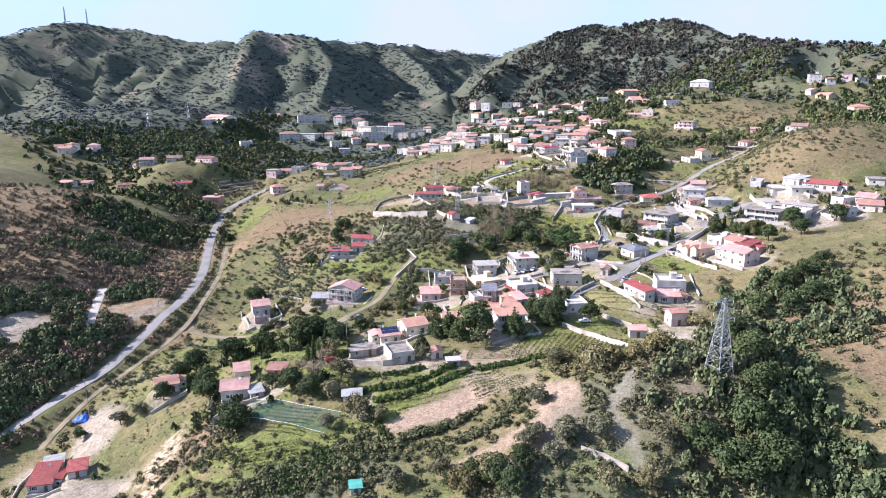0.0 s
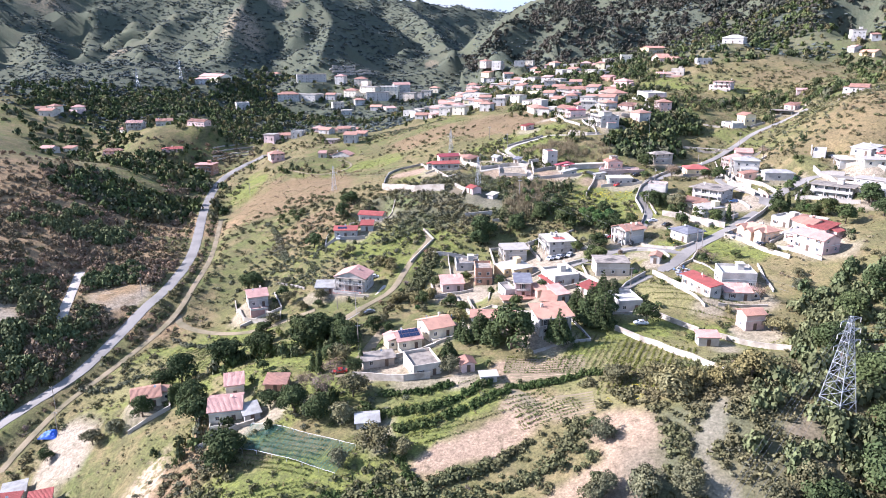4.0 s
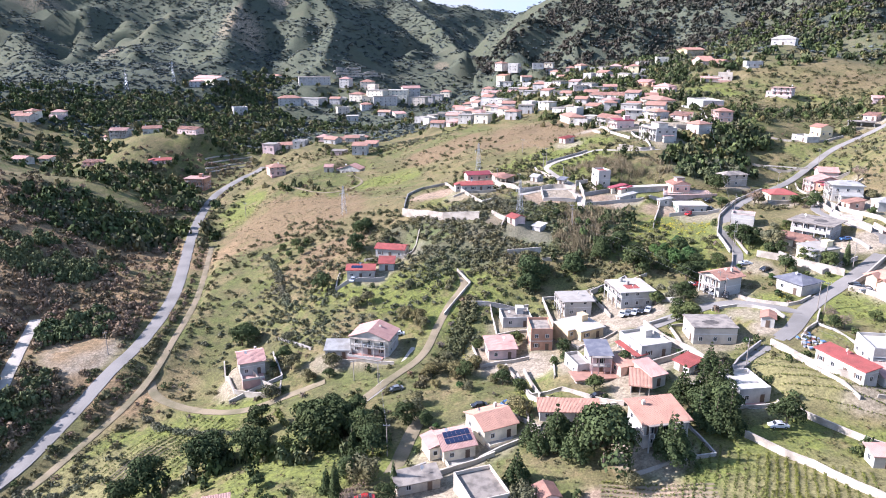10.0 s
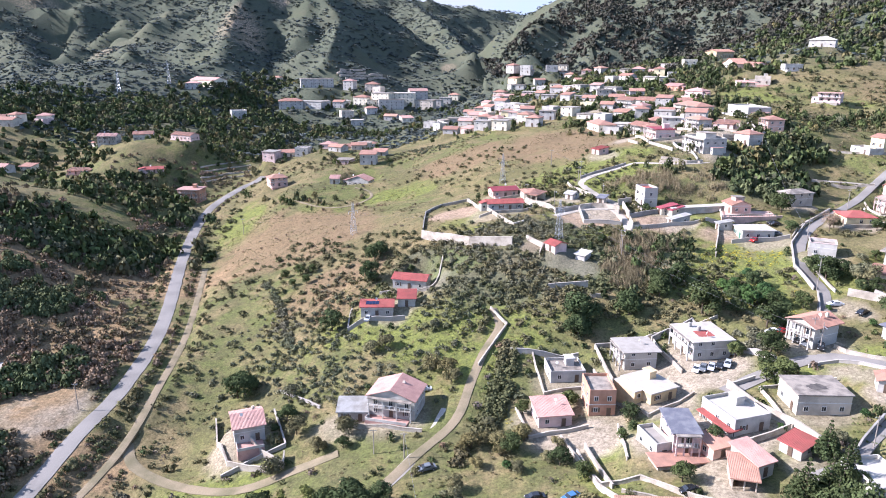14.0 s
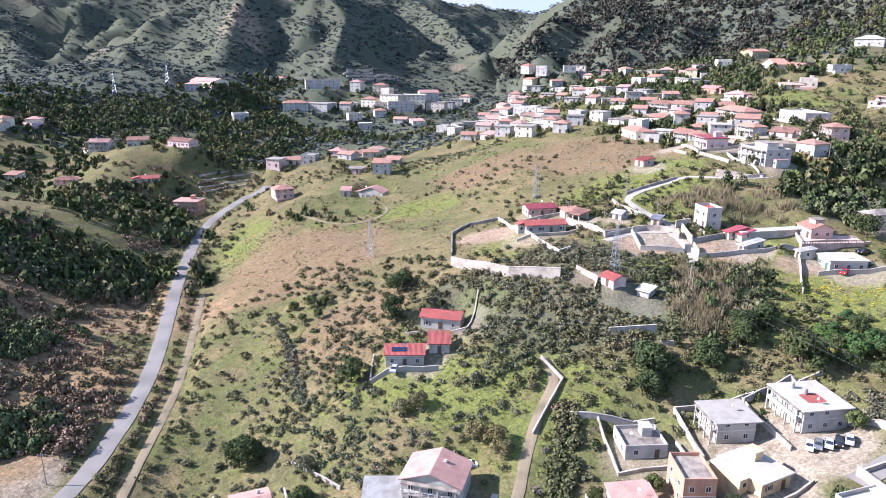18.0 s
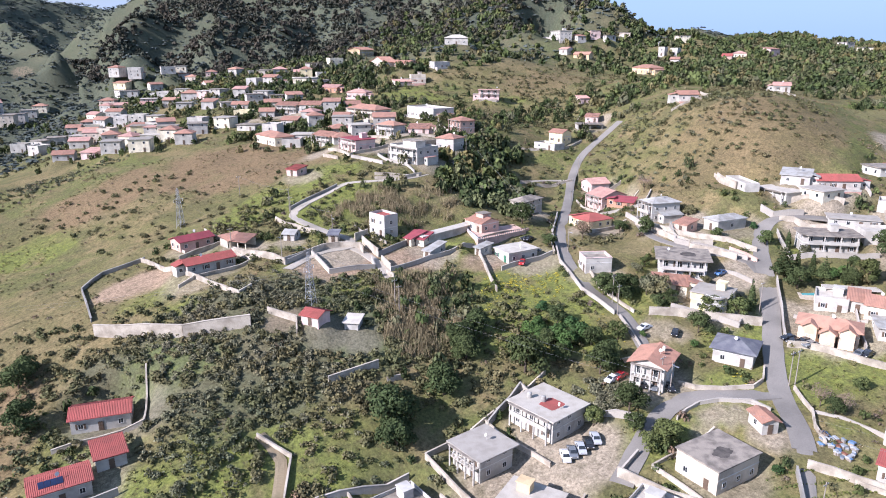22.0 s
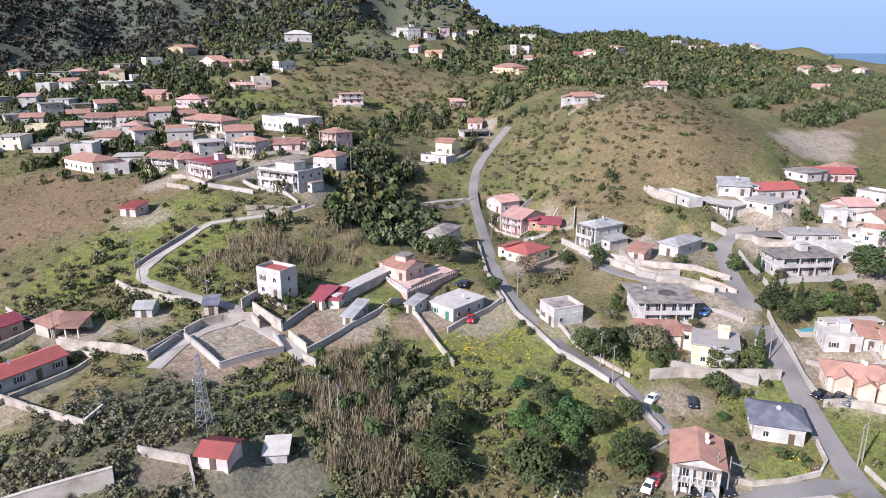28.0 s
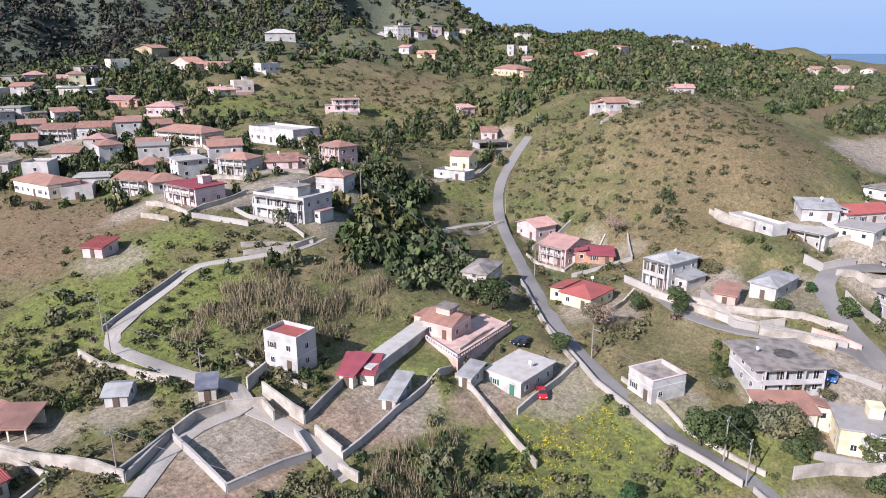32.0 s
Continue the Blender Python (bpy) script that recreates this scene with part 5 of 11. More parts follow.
site(43.8, 259.8, 75.1, 19, 6.3, 5.0, 0.8, 'shed', 'stone', 'terracotta', open_front=True, label='open shed with a rust-brown roof', category='shed', name='shed')
site(87.5, 239.7, 77.0, -79, 7.9, 5.5, 2.1, 'parapet', 'white', 'red', near=1, balcony=0, label='white cubic two-storey house with a red roof terrace')
site(92.1, 227.1, 76.0, -70, 2.6, 7.0, 0.8, 'shed', 'cream', 'maroon', annex=0, label='shed end with a dark red sheet roof')
site(104.7, 228.4, 76.1, -77, 3.0, 24.0, 0.8, 'flat', 'white', 'white', near=0, label='long white-roofed shed', category='shed', name='shed')
site(93.7, 218.0, 74.3, -68, 2.5, 8.0, 0.7, 'shed', 'white', 'tin', label='low tin-roofed chicken house', category='shed', name='shed')
site(116.8, 207.2, 72.2, -91, 8.0, 11.0, 1.1, 'flat', 'white', 'white', shut='green', label='single-storey white house with a white flat roof and green doors')
site(108.3, 212.6, 73.6, -81, 2.6, 5.0, 0.8, 'shed', 'white', 'tin', label='small tin-roofed shed beside the white house', category='shed', name='shed')
site(118.1, 226.6, 76.9, -84, 7.2, 7.5, 1.1, 'gable', 'salmon', 'terracotta', chimney=1, attic=1, label='salmon pink villa with terracotta roof and terrace')
site(145.5, 237.7, 77.2, -75, 6.2, 11.1, 1.7, 'hip', 'stone', 'concrete', label='old stone farmhouse with a weathered hipped roof')
site(156.2, 214.3, 75.6, -93, 8.2, 10.3, 1, 'hip', 'yellow', 'red', label='yellow bungalow with a red hipped roof')
site(187.3, 238.1, 74.2, -96, 9.0, 12.4, 1.7, 'gable', 'pink', 'rose', balcony=1, label='pink two-storey house with a terracotta roof by the road')
site(196.5, 254.3, 77, -106, 9.1, 8.3, 1.3, 'gabley', 'pink', 'rose', label='pink house with a steep terracotta roof')
site(184.2, 225.4, 77.1, -59, 6.9, 6.0, 0.8, 'shed', 'brick', 'maroon', label='low brick outhouse with a dark red roof')
site(175.6, 201.7, 78.3, -105, 7.0, 11.0, 2.1, 'hip', 'white', 'tin', balcony=2, attic=0, label='tall white house with a grey sheet roof')
site(180.1, 178.8, 79.4, -98, 5.9, 12.0, 1.1, 'hip', 'white', 'tin', label='white bungalow with a blue-grey sheet roof')
site(170.0, 186.0, 78.3, -83, 4.6, 6.0, 0.9, 'shed', 'salmon', 'terracotta', label='salmon outbuilding with a tiled roof')
site(129.2, 185.0, 72.4, -116, 6.6, 7.8, 1.2, 'parapet', 'white', 'concrete', trim='pink', annex=0, label='white bungalow with a red-edged flat roof by the road')
site(148.4, 169.4, 72.1, -47, 12.8, 11.0, 1.9, 'flat', 'grey', 'concrete', over=1.3, balcony=2, annex=0, label='wide grey two-storey house under a stained concrete roof slab', patch='damp')
site(138.4, 165.1, 70.4, -53, 9.6, 6.0, 0.8, 'shed', 'cream', 'terracotta', label='long low shed with a terracotta roof')
site(140.9, 152.6, 68.4, -68, 9.2, 8.5, 1.6, 'flat', 'yellow', 'grey', over=0.4, annex=0, round_front=True, label='yellow house with a rounded front and grey roof')
site(105.3, 141.1, 61.5, -65, 7.5, 9.1, 1.9, 'gabley', 'white', 'terracotta', over=0.9, annex=0, chimney=1, balcony=1, label='white gabled house with a terracotta roof')
site(126.4, 134.7, 64.2, -64, 8.8, 8.5, 1.2, 'hip', 'white', 'slate', over=0.8, annex=0, label='white house with a dark slate-coloured roof')
site(150.2, 126.2, 66.7, -64, 12.9, 6.8, 1.4, 'hip', 'peach', 'orange', over=0.8, annex=0, chimney=1, wings=3, label='peach villa with several terracotta roof slopes')
site(190.5, 151.2, 77, -43, 15.3, 7.6, 1.8, 'flat', 'white', 'concrete', balcony=2, annex=0, over=0.9, label='white apartment house with long balconies')
site(208.6, 153.7, 81.5, -52, 13.9, 6.8, 0.9, 'flat', 'white', 'grey', annex=0, label='long low white house')
site(169.1, 117.0, 70.4, -58, 7.0, 8.0, 1.1, 'shed', 'salmon', 'red', label='salmon house with a red roof')
site(162, 116, 68.5, -53, 9.9, 8.5, 1, 'flat', 'white', 'tin', annex=0, label='white house with a broad grey roof')
site(220.6, 139.1, 81.4, -86, 6.9, 8.0, 1.2, 'parapet', 'white', 'white', label='white flat-roofed house in a paved yard')
site(209.6, 179.4, 84.7, -103, 13.0, 7.6, 1.4, 'flat', 'white', 'white', balcony=2, label='white house with a projecting flat roof')
site(203.9, 190.4, 88.2, -120, 15.5, 5.0, 0.7, 'parapet', 'white', 'white', near=0, label='long white terrace wall building')
site(227.4, 171.4, 88.9, -37, 14.4, 8.5, 1, 'gable', 'white', 'red', label='white warehouse with a faded red roof')
site(218.7, 179.7, 90.3, -63, 9.1, 8.3, 1, 'shed', 'grey', 'tin', label='sheet-roofed workshop')
site(262.7, 164, 90.3, -54, 15.6, 7.6, 1, 'gable', 'pink', 'red', label='pink house with a red roof')
site(237.4, 149.2, 84.5, -48, 8.2, 9.2, 1.3, 'gable', 'white', 'rose', label='white house with a pink tiled roof')
site(227.6, 152.4, 84.2, -66, 6.3, 8.3, 1, 'parapet', 'white', 'white', label='white flat-roofed house')
site(221.6, 140.2, 81.4, -62, 4.7, 9.0, 1, 'gable', 'beige', 'terracotta', label='beige house with a terracotta roof')
site(164.2, 133.9, 69.8, -60, 7.6, 8.3, 1, 'parapet', 'white', 'white', label='white flat-roofed bungalow')
site(167.5, 128.8, 70.4, -63, 4.4, 7.0, 1, 'shed', 'white', 'terracotta', label='white annexe with a red tiled roof')
site(167.6, 122.7, 70.2, -66, 7.5, 8.3, 1.2, 'gable', 'cream', 'terracotta', label='cream house with a terracotta roof')
site(45.3, 195.2, 70.5, -58, 5.0, 5.0, 0.8, 'gable', 'pink', 'red', label='small hut with a red roof among cactus', category='hut', name='hut')
site(54.0, 192.2, 68.4, -42, 3.5, 4.0, 0.6, 'shed', 'grey', 'white', label='tiny white shack in the scrub', category='hut', name='hut')
site(82.6, 304.2, 87.6, -61, 5.2, 6.0, 0.8, 'shed', 'pink', 'red', label='small hut with a bright red roof in the field', category='hut', name='hut')
site(46.0, 257.1, 74.9, -48, 5.8, 6.0, 0.8, 'shed', 'cream', 'terracotta', open_front=True, label='open shed with an orange roof', category='shed', name='shed')
site(60.4, 251.5, 76.6, -44, 3.7, 5.0, 0.7, 'gable', 'grey', 'tin', label='small grey metal hut', category='hut', name='hut')
site(70.5, 240.9, 76.9, -35, 2.9, 4.0, 0.8, 'shed', 'beige', 'slate', label='small gate lodge with a dark roof', category='hut', name='hut')
site(93.6, 227.1, 76.0, -58, 6.3, 6.0, 0.7, 'shed', 'cream', 'maroon', label='low dark red outbuilding', category='shed', name='shed')
site(125.9, 286.1, 91.8, -81, 17.6, 10.9, 1.9, 'parapet', 'white', 'white', near=1, balcony=2, attic=1, label='large white building with balconies and roof terrace')
site(149.6, 295.8, 93.8, -66, 8.9, 8.3, 1.6, 'hip', 'white', 'terracotta', label='white house with a terracotta roof')
site(135.7, 323.5, 97.8, -71, 10.3, 7.6, 1.6, 'hip', 'white', 'orange', label='white house with an orange tiled roof', balcony=1)
site(147.4, 317.9, 98.7, -39, 9.5, 8.3, 0.8, 'shed', 'pink', 'terracotta', label='long low house with a red roof')
site(170.0, 346.0, 102.3, -89, 25.1, 12.0, 1.5, 'parapet', 'white', 'white', label='big white modern house')
site(169.5, 316, 97.4, -95, 9.9, 7.6, 2, 'hip', 'salmon', 'terracotta', balcony=1, label='tall salmon house with a red hipped roof')
site(112.6, 341.3, 92.7, -74, 12.0, 9.3, 1.6, 'gable', 'white', 'terracotta', balcony=1, label='white house with balconies under a red roof')
site(113.5, 312.3, 94.2, -87, 13.2, 9.3, 1.6, 'flat', 'pink', 'maroon', balcony=1, label='pink house with a dark red roof terrace')
site(97.0, 370.2, 91.7, -82, 19.4, 10.0, 1.3, 'hip', 'cream', 'terracotta', label='cream house with a terracotta roof')
site(128.5, 433.7, 99.8, -51, 12.8, 10.0, 1.6, 'gable', 'white', 'terracotta', balcony=1, label='white house with a terracotta roof')
site(138.5, 424.3, 101.0, -43, 12.3, 10.0, 1.4, 'gable', 'white', 'terracotta', label='white cottage with a terracotta roof')
site(152.6, 380.3, 100.4, -78, 23.9, 11.0, 1.6, 'hip', 'beige', 'terracotta', balcony=1, label='beige house with a terracotta roof')
site(173.2, 434.3, 106.6, -52, 12.8, 9.0, 1.3, 'hip', 'pink', 'rose', label='pink house with a faded roof')
site(167.9, 460.9, 109.4, -66, 13.5, 9.0, 1, 'gable', 'brick', 'rose', label='low brick house')
site(167.8, 505.6, 113.5, -66, 18.5, 10.0, 1, 'parapet', 'white', 'white', label='white flat-roofed house')
site(134.7, 351.2, 97.3, -45, 10.4, 10.0, 1, 'flat', 'beige', 'slate', label='low house with a dark roof')
site(231.0, 379.6, 107.4, -38, 11.9, 9.0, 1.7, 'flat', 'pink', 'rose', balcony=1, label='two-storey pink house with balconies')
site(216.7, 438.2, 114.7, -23, 9.5, 9.0, 1.5, 'parapet', 'beige', 'concrete', label='beige block house')
site(206.7, 438.9, 113.4, -11, 12.6, 8.0, 0.8, 'shed', 'beige', 'rose', label='low beige house')
site(239.4, 448.4, 123.2, -3, 11.6, 8.0, 1.2, 'parapet', 'white', 'white', label='white cubic house')
site(223.0, 533.1, 130.5, 45, 31.9, 9.0, 1.6, 'gable', 'ochre', 'terracotta', label='ochre house with a red roof')
site(217.1, 486.0, 124.0, -86, 19.7, 10.0, 1, 'gabley', 'beige', 'terracotta', label='farmhouse with a tiled roof')
site(224.2, 470.9, 124.2, -95, 31.1, 9.0, 0.8, 'gable', 'salmon', 'terracotta', label='long low farmhouse with a red roof')
site(278, 486, 139, -35, 17, 12, 1.5, 'hip', 'white', 'white', near=0, label='white hall with a pale hipped roof on the ridge')
site(403.3, 529.0, 140.9, -128, 32.0, 10.0, 1.3, 'parapet', 'white', 'white', label='white house on the ridge')
site(385.2, 492.4, 142.7, -113, 24.3, 10.0, 2.4, 'flat', 'white', 'white', label='tall white house on the ridge')
site(215, 298.4, 91.8, -77, 7.8, 7.4, 1.6, 'gable', 'yellow', 'terracotta', label='orange-yellow house with a tiled roof')
site(362.6, 377.9, 119.3, -108, 22.1, 11.0, 1.3, 'hip', 'ochre', 'terracotta', label='ochre chalet with stepped terracotta roofs')
site(238.2, 303.1, 96.5, -32, 12.3, 7.6, 0.8, 'flat', 'grey', 'concrete', open_front=True, label='open concrete roof on pillars', category='shelter', name='shelter')
site(248.1, 311.0, 98.7, -51, 6.5, 7.0, 1, 'shed', 'pink', 'terracotta', label='small pink farmhouse')
site(341.6, 266.5, 113.6, -52, 8.1, 8.3, 1, 'gable', 'white', 'rose', label='low white house on the hilltop')
site(259.4, 261.8, 112, -37, 8.9, 8.3, 1, 'gable', 'white', 'terracotta', label='white bungalow on the ridge')
site(437.1, 429.8, 130.4, -68, 4.9, 8.0, 2, 'parapet', 'white', 'white', near=0, label='white house far on the ridge')
site(443.8, 423.1, 130.8, -70, 5.7, 8.0, 1.6, 'parapet', 'white', 'white', near=0, label='white house far on the ridge')
site(433.1, 413.8, 123.7, -57, 6.6, 9.0, 1.4, 'gable', 'white', 'terracotta', near=0, label='white house far on the slope')
site(478.5, 223.7, 107.9, -85, 9.2, 9.0, 1.2, 'gable', 'white', 'rose', near=0, label='white farmhouse beyond the hill')
site(482.3, 265.9, 112.8, -53, 11.9, 9.0, 0.8, 'flat', 'white', 'white', near=0, label='low white building in the fields')
site(460.4, 387.8, 126.2, -59, 7.0, 9.0, 1.4, 'gable', 'salmon', 'red', near=0, label='red-roofed house far in the trees')
site(379.6, 459.1, 128.9, -62, 12.5, 10.0, 0.9, 'gable', 'ochre', 'orange', near=0, label='long orange-roofed house on the ridge')
site(374.4, 472.9, 132.6, -84, 8.6, 8.0, 1, 'gable', 'white', 'rose', near=0, label='small white house on the ridge')
site(265.8, 337.4, 105.9, -23, 5.9, 7.0, 1, 'shed', 'pink', 'rose', label='small pink hut in the scrub', category='hut', name='hut')
site(205.7, 295.4, 89.7, -83, 12.9, 7.0, 0.7, 'parapet', 'grey', 'concrete', near=0, label='low concrete farm building')
site(-227.1, 452.7, 72.1, 2, 12.8, 9.0, 1.8, 'gable', 'white', 'rose', balcony=1, label='white villa with balconies among pines')
site(-203.3, 454.4, 74.3, 15, 12.8, 9.0, 1.5, 'gable', 'white', 'terracotta', label='white house with a red roof among pines')
site(-172.6, 449.9, 75.3, -26, 17.6, 8.0, 1.2, 'gable', 'pink', 'terracotta', label='pink cottage among the trees')
site(-147.9, 385.9, 45.8, -5, 13.7, 10.0, 2.6, 'flat', 'brick', 'rose', balcony=1, label='unfinished brick apartment house with open floors')
site(-179.7, 409.9, 59.3, 21, 11.0, 7.0, 0.8, 'gable', 'pink', 'red', label='low house with a red roof in the orchard')
site(-231.9, 415.4, 57.1, 1, 10.9, 7.0, 0.8, 'shed', 'salmon', 'orange', label='low house with an orange roof')
site(-194.5, 650.6, 71.5, 24, 14.0, 13.4, 2.3, 'parapet', 'white', 'white', near=0, label='white block on the wooded slope')
site(-242.5, 714.6, 100.0, -39, 43.4, 16.3, 1.6, 'gable', 'cream', 'rose', near=0, label='long cream building on the ridge')
site(-91.1, 370.2, 58.6, 28, 10.0, 9.0, 1.7, 'hip', 'salmon', 'terracotta', label='salmon house with a terracotta roof')
site(-41.1, 363.4, 60.2, -18, 13.2, 8.0, 1.2, 'gabley', 'white', 'rose', label='small white chapel-like house')
site(-54.6, 355.0, 63.1, 1, 5.0, 6.0, 1, 'shed', 'beige', 'rose', label='small beige annexe')
site(-99.9, 446.3, 64.7, 20, 14.5, 9.0, 1, 'gable', 'beige', 'terracotta', near=0, label='low farmhouse in the valley')
site(-64.0, 452.6, 67.6, 21, 15.1, 9.0, 1, 'gable', 'beige', 'terracotta', near=0, label='low farmhouse in the valley')
site(115.8, 88.3, 59.6, -72, 14.4, 4.1, 1.2, 'shed', 'white', 'red', annex=0, label='white house with a bright red roof')
site(129.1, 93.8, 60, -8, 10.9, 10.2, 1.5, 'parapet', 'white', 'white', label='white two-storey house with a roof terrace')
site(125.8, 84.2, 58.6, -6, 8.2, 6.0, 0.9, 'shed', 'white', 'rose', label='low white annexe with a pink tiled roof')
site(161.9, 107.1, 67.9, -65, 12.0, 8.5, 1.7, 'gable', 'pink', 'rose', label='pink house with a faded red roof')
site(90.5, 86.4, 54.8, 8, 8.0, 10.2, 1, 'parapet', 'white', 'white', label='white house with a flat white roof')
site(106.9, 56.9, 54.6, -3, 5.7, 3.5, 0.9, 'shed', 'white', 'rose', label='white shed with a small pink roof', category='shed', name='shed')
site(123.2, 66.6, 55.7, 10, 6.1, 5.0, 1.6, 'gable', 'pink', 'terracotta', label='narrow pink house with a terracotta roof')
site(-29.1, 45.6, 38.6, 12, 8.6, 9.2, 1.2, 'gable', 'cream', 'rose', label='cream house with pink-red roofs among trees')
site(-30.3, 57.4, 39.0, 17, 5.0, 6.0, 1.3, 'shed', 'cream', 'rose', label='upper wing with a pink roof')
site(-60.2, 64.2, 32.3, 25, 7.9, 8.3, 1, 'gable', 'cream', 'orange', label='low house with an orange tiled roof')
site(-21.8, 43.0, 39.4, 28, 4.2, 5.0, 0.7, 'shed', 'grey', 'tin', label='small glazed shed', category='shed', name='shed')
site(-17.0, 54.7, 42.0, -0, 6.0, 5.0, 0.8, 'shed', 'brick', 'terracotta', label='small brick hut with a tiled roof', category='hut', name='hut')
site(-89.8, 34.2, 12.8, 12, 7.2, 11.0, 0.9, 'shed', 'grey', 'red', label='workshop with a dark red sheet roof')
site(-79.5, 35.7, 15.6, 22, 5.4, 6.0, 0.8, 'shed', 'grey', 'red', label='small shed with a red sheet roof', category='shed', name='shed')
site(-93.5, 46.0, 12.0, 25, 5.8, 6.0, 0.8, 'flat', 'white', 'tin', label='white shed beside the workshop', category='shed', name='shed')
site(37.8, 50.7, 49.9, 13, 3.7, 4.0, 0.8, 'gabley', 'pink', 'terracotta', label='small hut with a red roof by the track', category='hut', name='hut')
site(43.5, 43.9, 49.9, 7, 4.2, 3.0, 0.6, 'flat', 'white', 'white', near=0, label='white concrete water cistern', category='cistern', name='cistern')
site(11.8, 31.3, 44.1, 7, 5.6, 5.0, 0.6, 'gable', 'grey', 'tin', label='small greenhouse with blue-green panes', category='greenhouse', name='greenhouse')
way(1.5, DIRT, 'pale curving drive round the small white house', (-72.9, 332.1), (-57.7, 316.5), (-45.0, 311.7), (-35.5, 318.5), (-31.3, 327.5), (-33.7, 337.7), (-41.7, 343.9), name='track', soft=3)
way(3.0, PALEROAD, 'pale concrete drive up to the white villa', (-5.6, 102.4), (-0.6, 109.9), (5.2, 121.3), (8.5, 131.0), name='track', soft=3)
way(4.0, PALEROAD, 'worn track across the old river terrace', (-118.2, 122.6), (-122.8, 136.4), (-135.3, 172.3), name='track', soft=5)
way(2.8, ASPHALT, 'narrow walled lane between the gardens', (108.5, 106.2), (103.5, 102.6), (96.0, 97.5), (88.0, 91.0), (79.0, 88.0), name='road', soft=2.5)
way(5, ASPHALT, 'narrow grey asphalt valley road', (-121.8, 60.4), (-115.9, 69.5), (-107.6, 79.6), (-98.0, 94.1), (-94.0, 116.7), (-92.0, 137.6), (-89.1, 159.6), (-94.7, 203.4), (-116.3, 282.8), (-126.5, 332.3), (-128.8, 367.5), (-121.9, 403.3), (-113.3, 425.7), (-119.0, 537.1), name='road', soft=7.0)
way(2.4, DIRT, 'dirt track beside the valley road', (-105.1, 56.6), (-101.3, 67.1), (-96.2, 80.8), (-88.2, 95.5), (-81.4, 121.0), (-78.6, 137.8), (-78.9, 157.4), (-83.9, 198.8), (-101.9, 270.9), name='track', soft=4.0)
way(3, DIRT, 'curving dirt track below the terraced house', (-78.7, 137.2), (-72.7, 128.0), (-58.1, 118.4), (-41.3, 112.6), (-27.6, 116.2), (-17.9, 118.6), name='track', soft=4.0)
way(2.5, DIRT, 'worn earth lane up the hillside', (-6.6, 101.1), (1.1, 112.5), (10.6, 125.4), (15.2, 141.4), (19.3, 153.3), (24.4, 164.5), (22.7, 172.0), name='track', soft=4.0)
way(3.4, DIRT, 'dirt lane between the gardens', (1.6, 52.8), (6.4, 66.8), (8.9, 79.5), (11.8, 94.5), name='track', soft=4.0)
way(4.4, ASPHALT, 'narrow grey asphalt road curving between the gardens', (75.6, 121.8), (83.5, 125.6), (92.3, 129.3), (98.6, 131.2), (105.9, 131.1), (111.0, 128.0), (114.5, 124.3), (120.9, 120.3), name='road', soft=4.0)
way(4.6, ASPHALT, 'narrow grey asphalt road', (108.5, 106.2), (113.9, 110.9), (119.0, 117.0), (122.5, 120.8), (129.2, 126.3), (139.9, 134.1), (149.9, 141.3), (160.1, 149.3), (166.0, 154.6), (176.5, 163.4), (186.0, 169.1), (192.3, 170.3), (198.3, 167.9), (204.5, 161.5), (210.2, 149.6), name='road', soft=4.0)
way(3.5, ASPHALT, 'narrow grey asphalt road', (112.3, 149.1), (119.7, 164.2), (119.8, 177.6), (126.5, 193.4), (141.1, 213.6), (175.7, 248.0), (195.9, 268.1), (212.5, 279.9), (234.3, 288.6), (247.8, 291.3), name='road', soft=4.0)
way(3.3, ASPHALT, 'narrow grey asphalt road', (171.1, 209.0), (157.8, 188.2), (161.2, 173.7), (166.1, 159.4), (163.6, 154.2), name='road', soft=4.0)
way(3.1, PALEROAD, 'concrete lane past the walled yard', (49.4, 226.1), (58.1, 232.0), (64.2, 234.1), (73.3, 233.3), (74.7, 238.6), (70.0, 252.6), (67.2, 268.3), (72.2, 272.3), (84.9, 277.6), (93.1, 279.6), (103.9, 273.2), (115.9, 269.5), (132.3, 275.5), (151.5, 286.9), name='track', soft=4.0)
way(3.0, PALEROAD, 'walled lane below the white house', (72.8, 232.6), (74.0, 228.1), (74.4, 221.3), (74.4, 215.9), (72.9, 207.9), name='track', soft=4.0)
way(3.5, DIRT, 'dirt lane past the plots', (1.8, 58.5), (20.2, 49.3), (35.8, 48.7), (49.8, 37.3), (53.9, 29.8), name='track', soft=4.0)
way(3, PALEROAD, 'short lane to the lower road', (195.6, 267.2), (184.7, 271.9), (170.7, 273.0), name='track', soft=3)
tint('sand', 106, 122.5, 6, 4, -40, 0.75)
tint('sand', 144.5, 124, 9, 4, -70, 0.8)
tint('sand', 165, 128, 13, 7, -60, 0.7)
tint('sand', 102.5, 142.5, 6, 4.5, 30, 0.75)
tint('sand', 122, 152, 7, 4, -60, 0.7)
tint('sand', 138, 158, 9, 4, -50, 0.7)
tint('sand', 99, 121, 6, 2.5, 40, 0.6)
tint('sand', 89, 5, 9, 2.4, 55, 0.8)
tint('sand', 86, -9, 12, 2.2, 100, 0.8)
tint('grass', 76, -16, 8, 5, 0, 0.8)
tint('grass', 102.3, 222.5, 5, 3, -30, 1.0)
tint('grass', 83.1, 209.7, 6, 3.5, -20, 1.0)
tint('grass', 91.3, 209.6, 4, 3, -20, 1.0)
tint('grass', 95.2, 202.9, 4, 5, 0, 1.0)
tint('grass', 97.6, 236.3, 3, 2, 0, 1.0)
tint('grass', 96, 207, 12, 7, 10, 0.9)
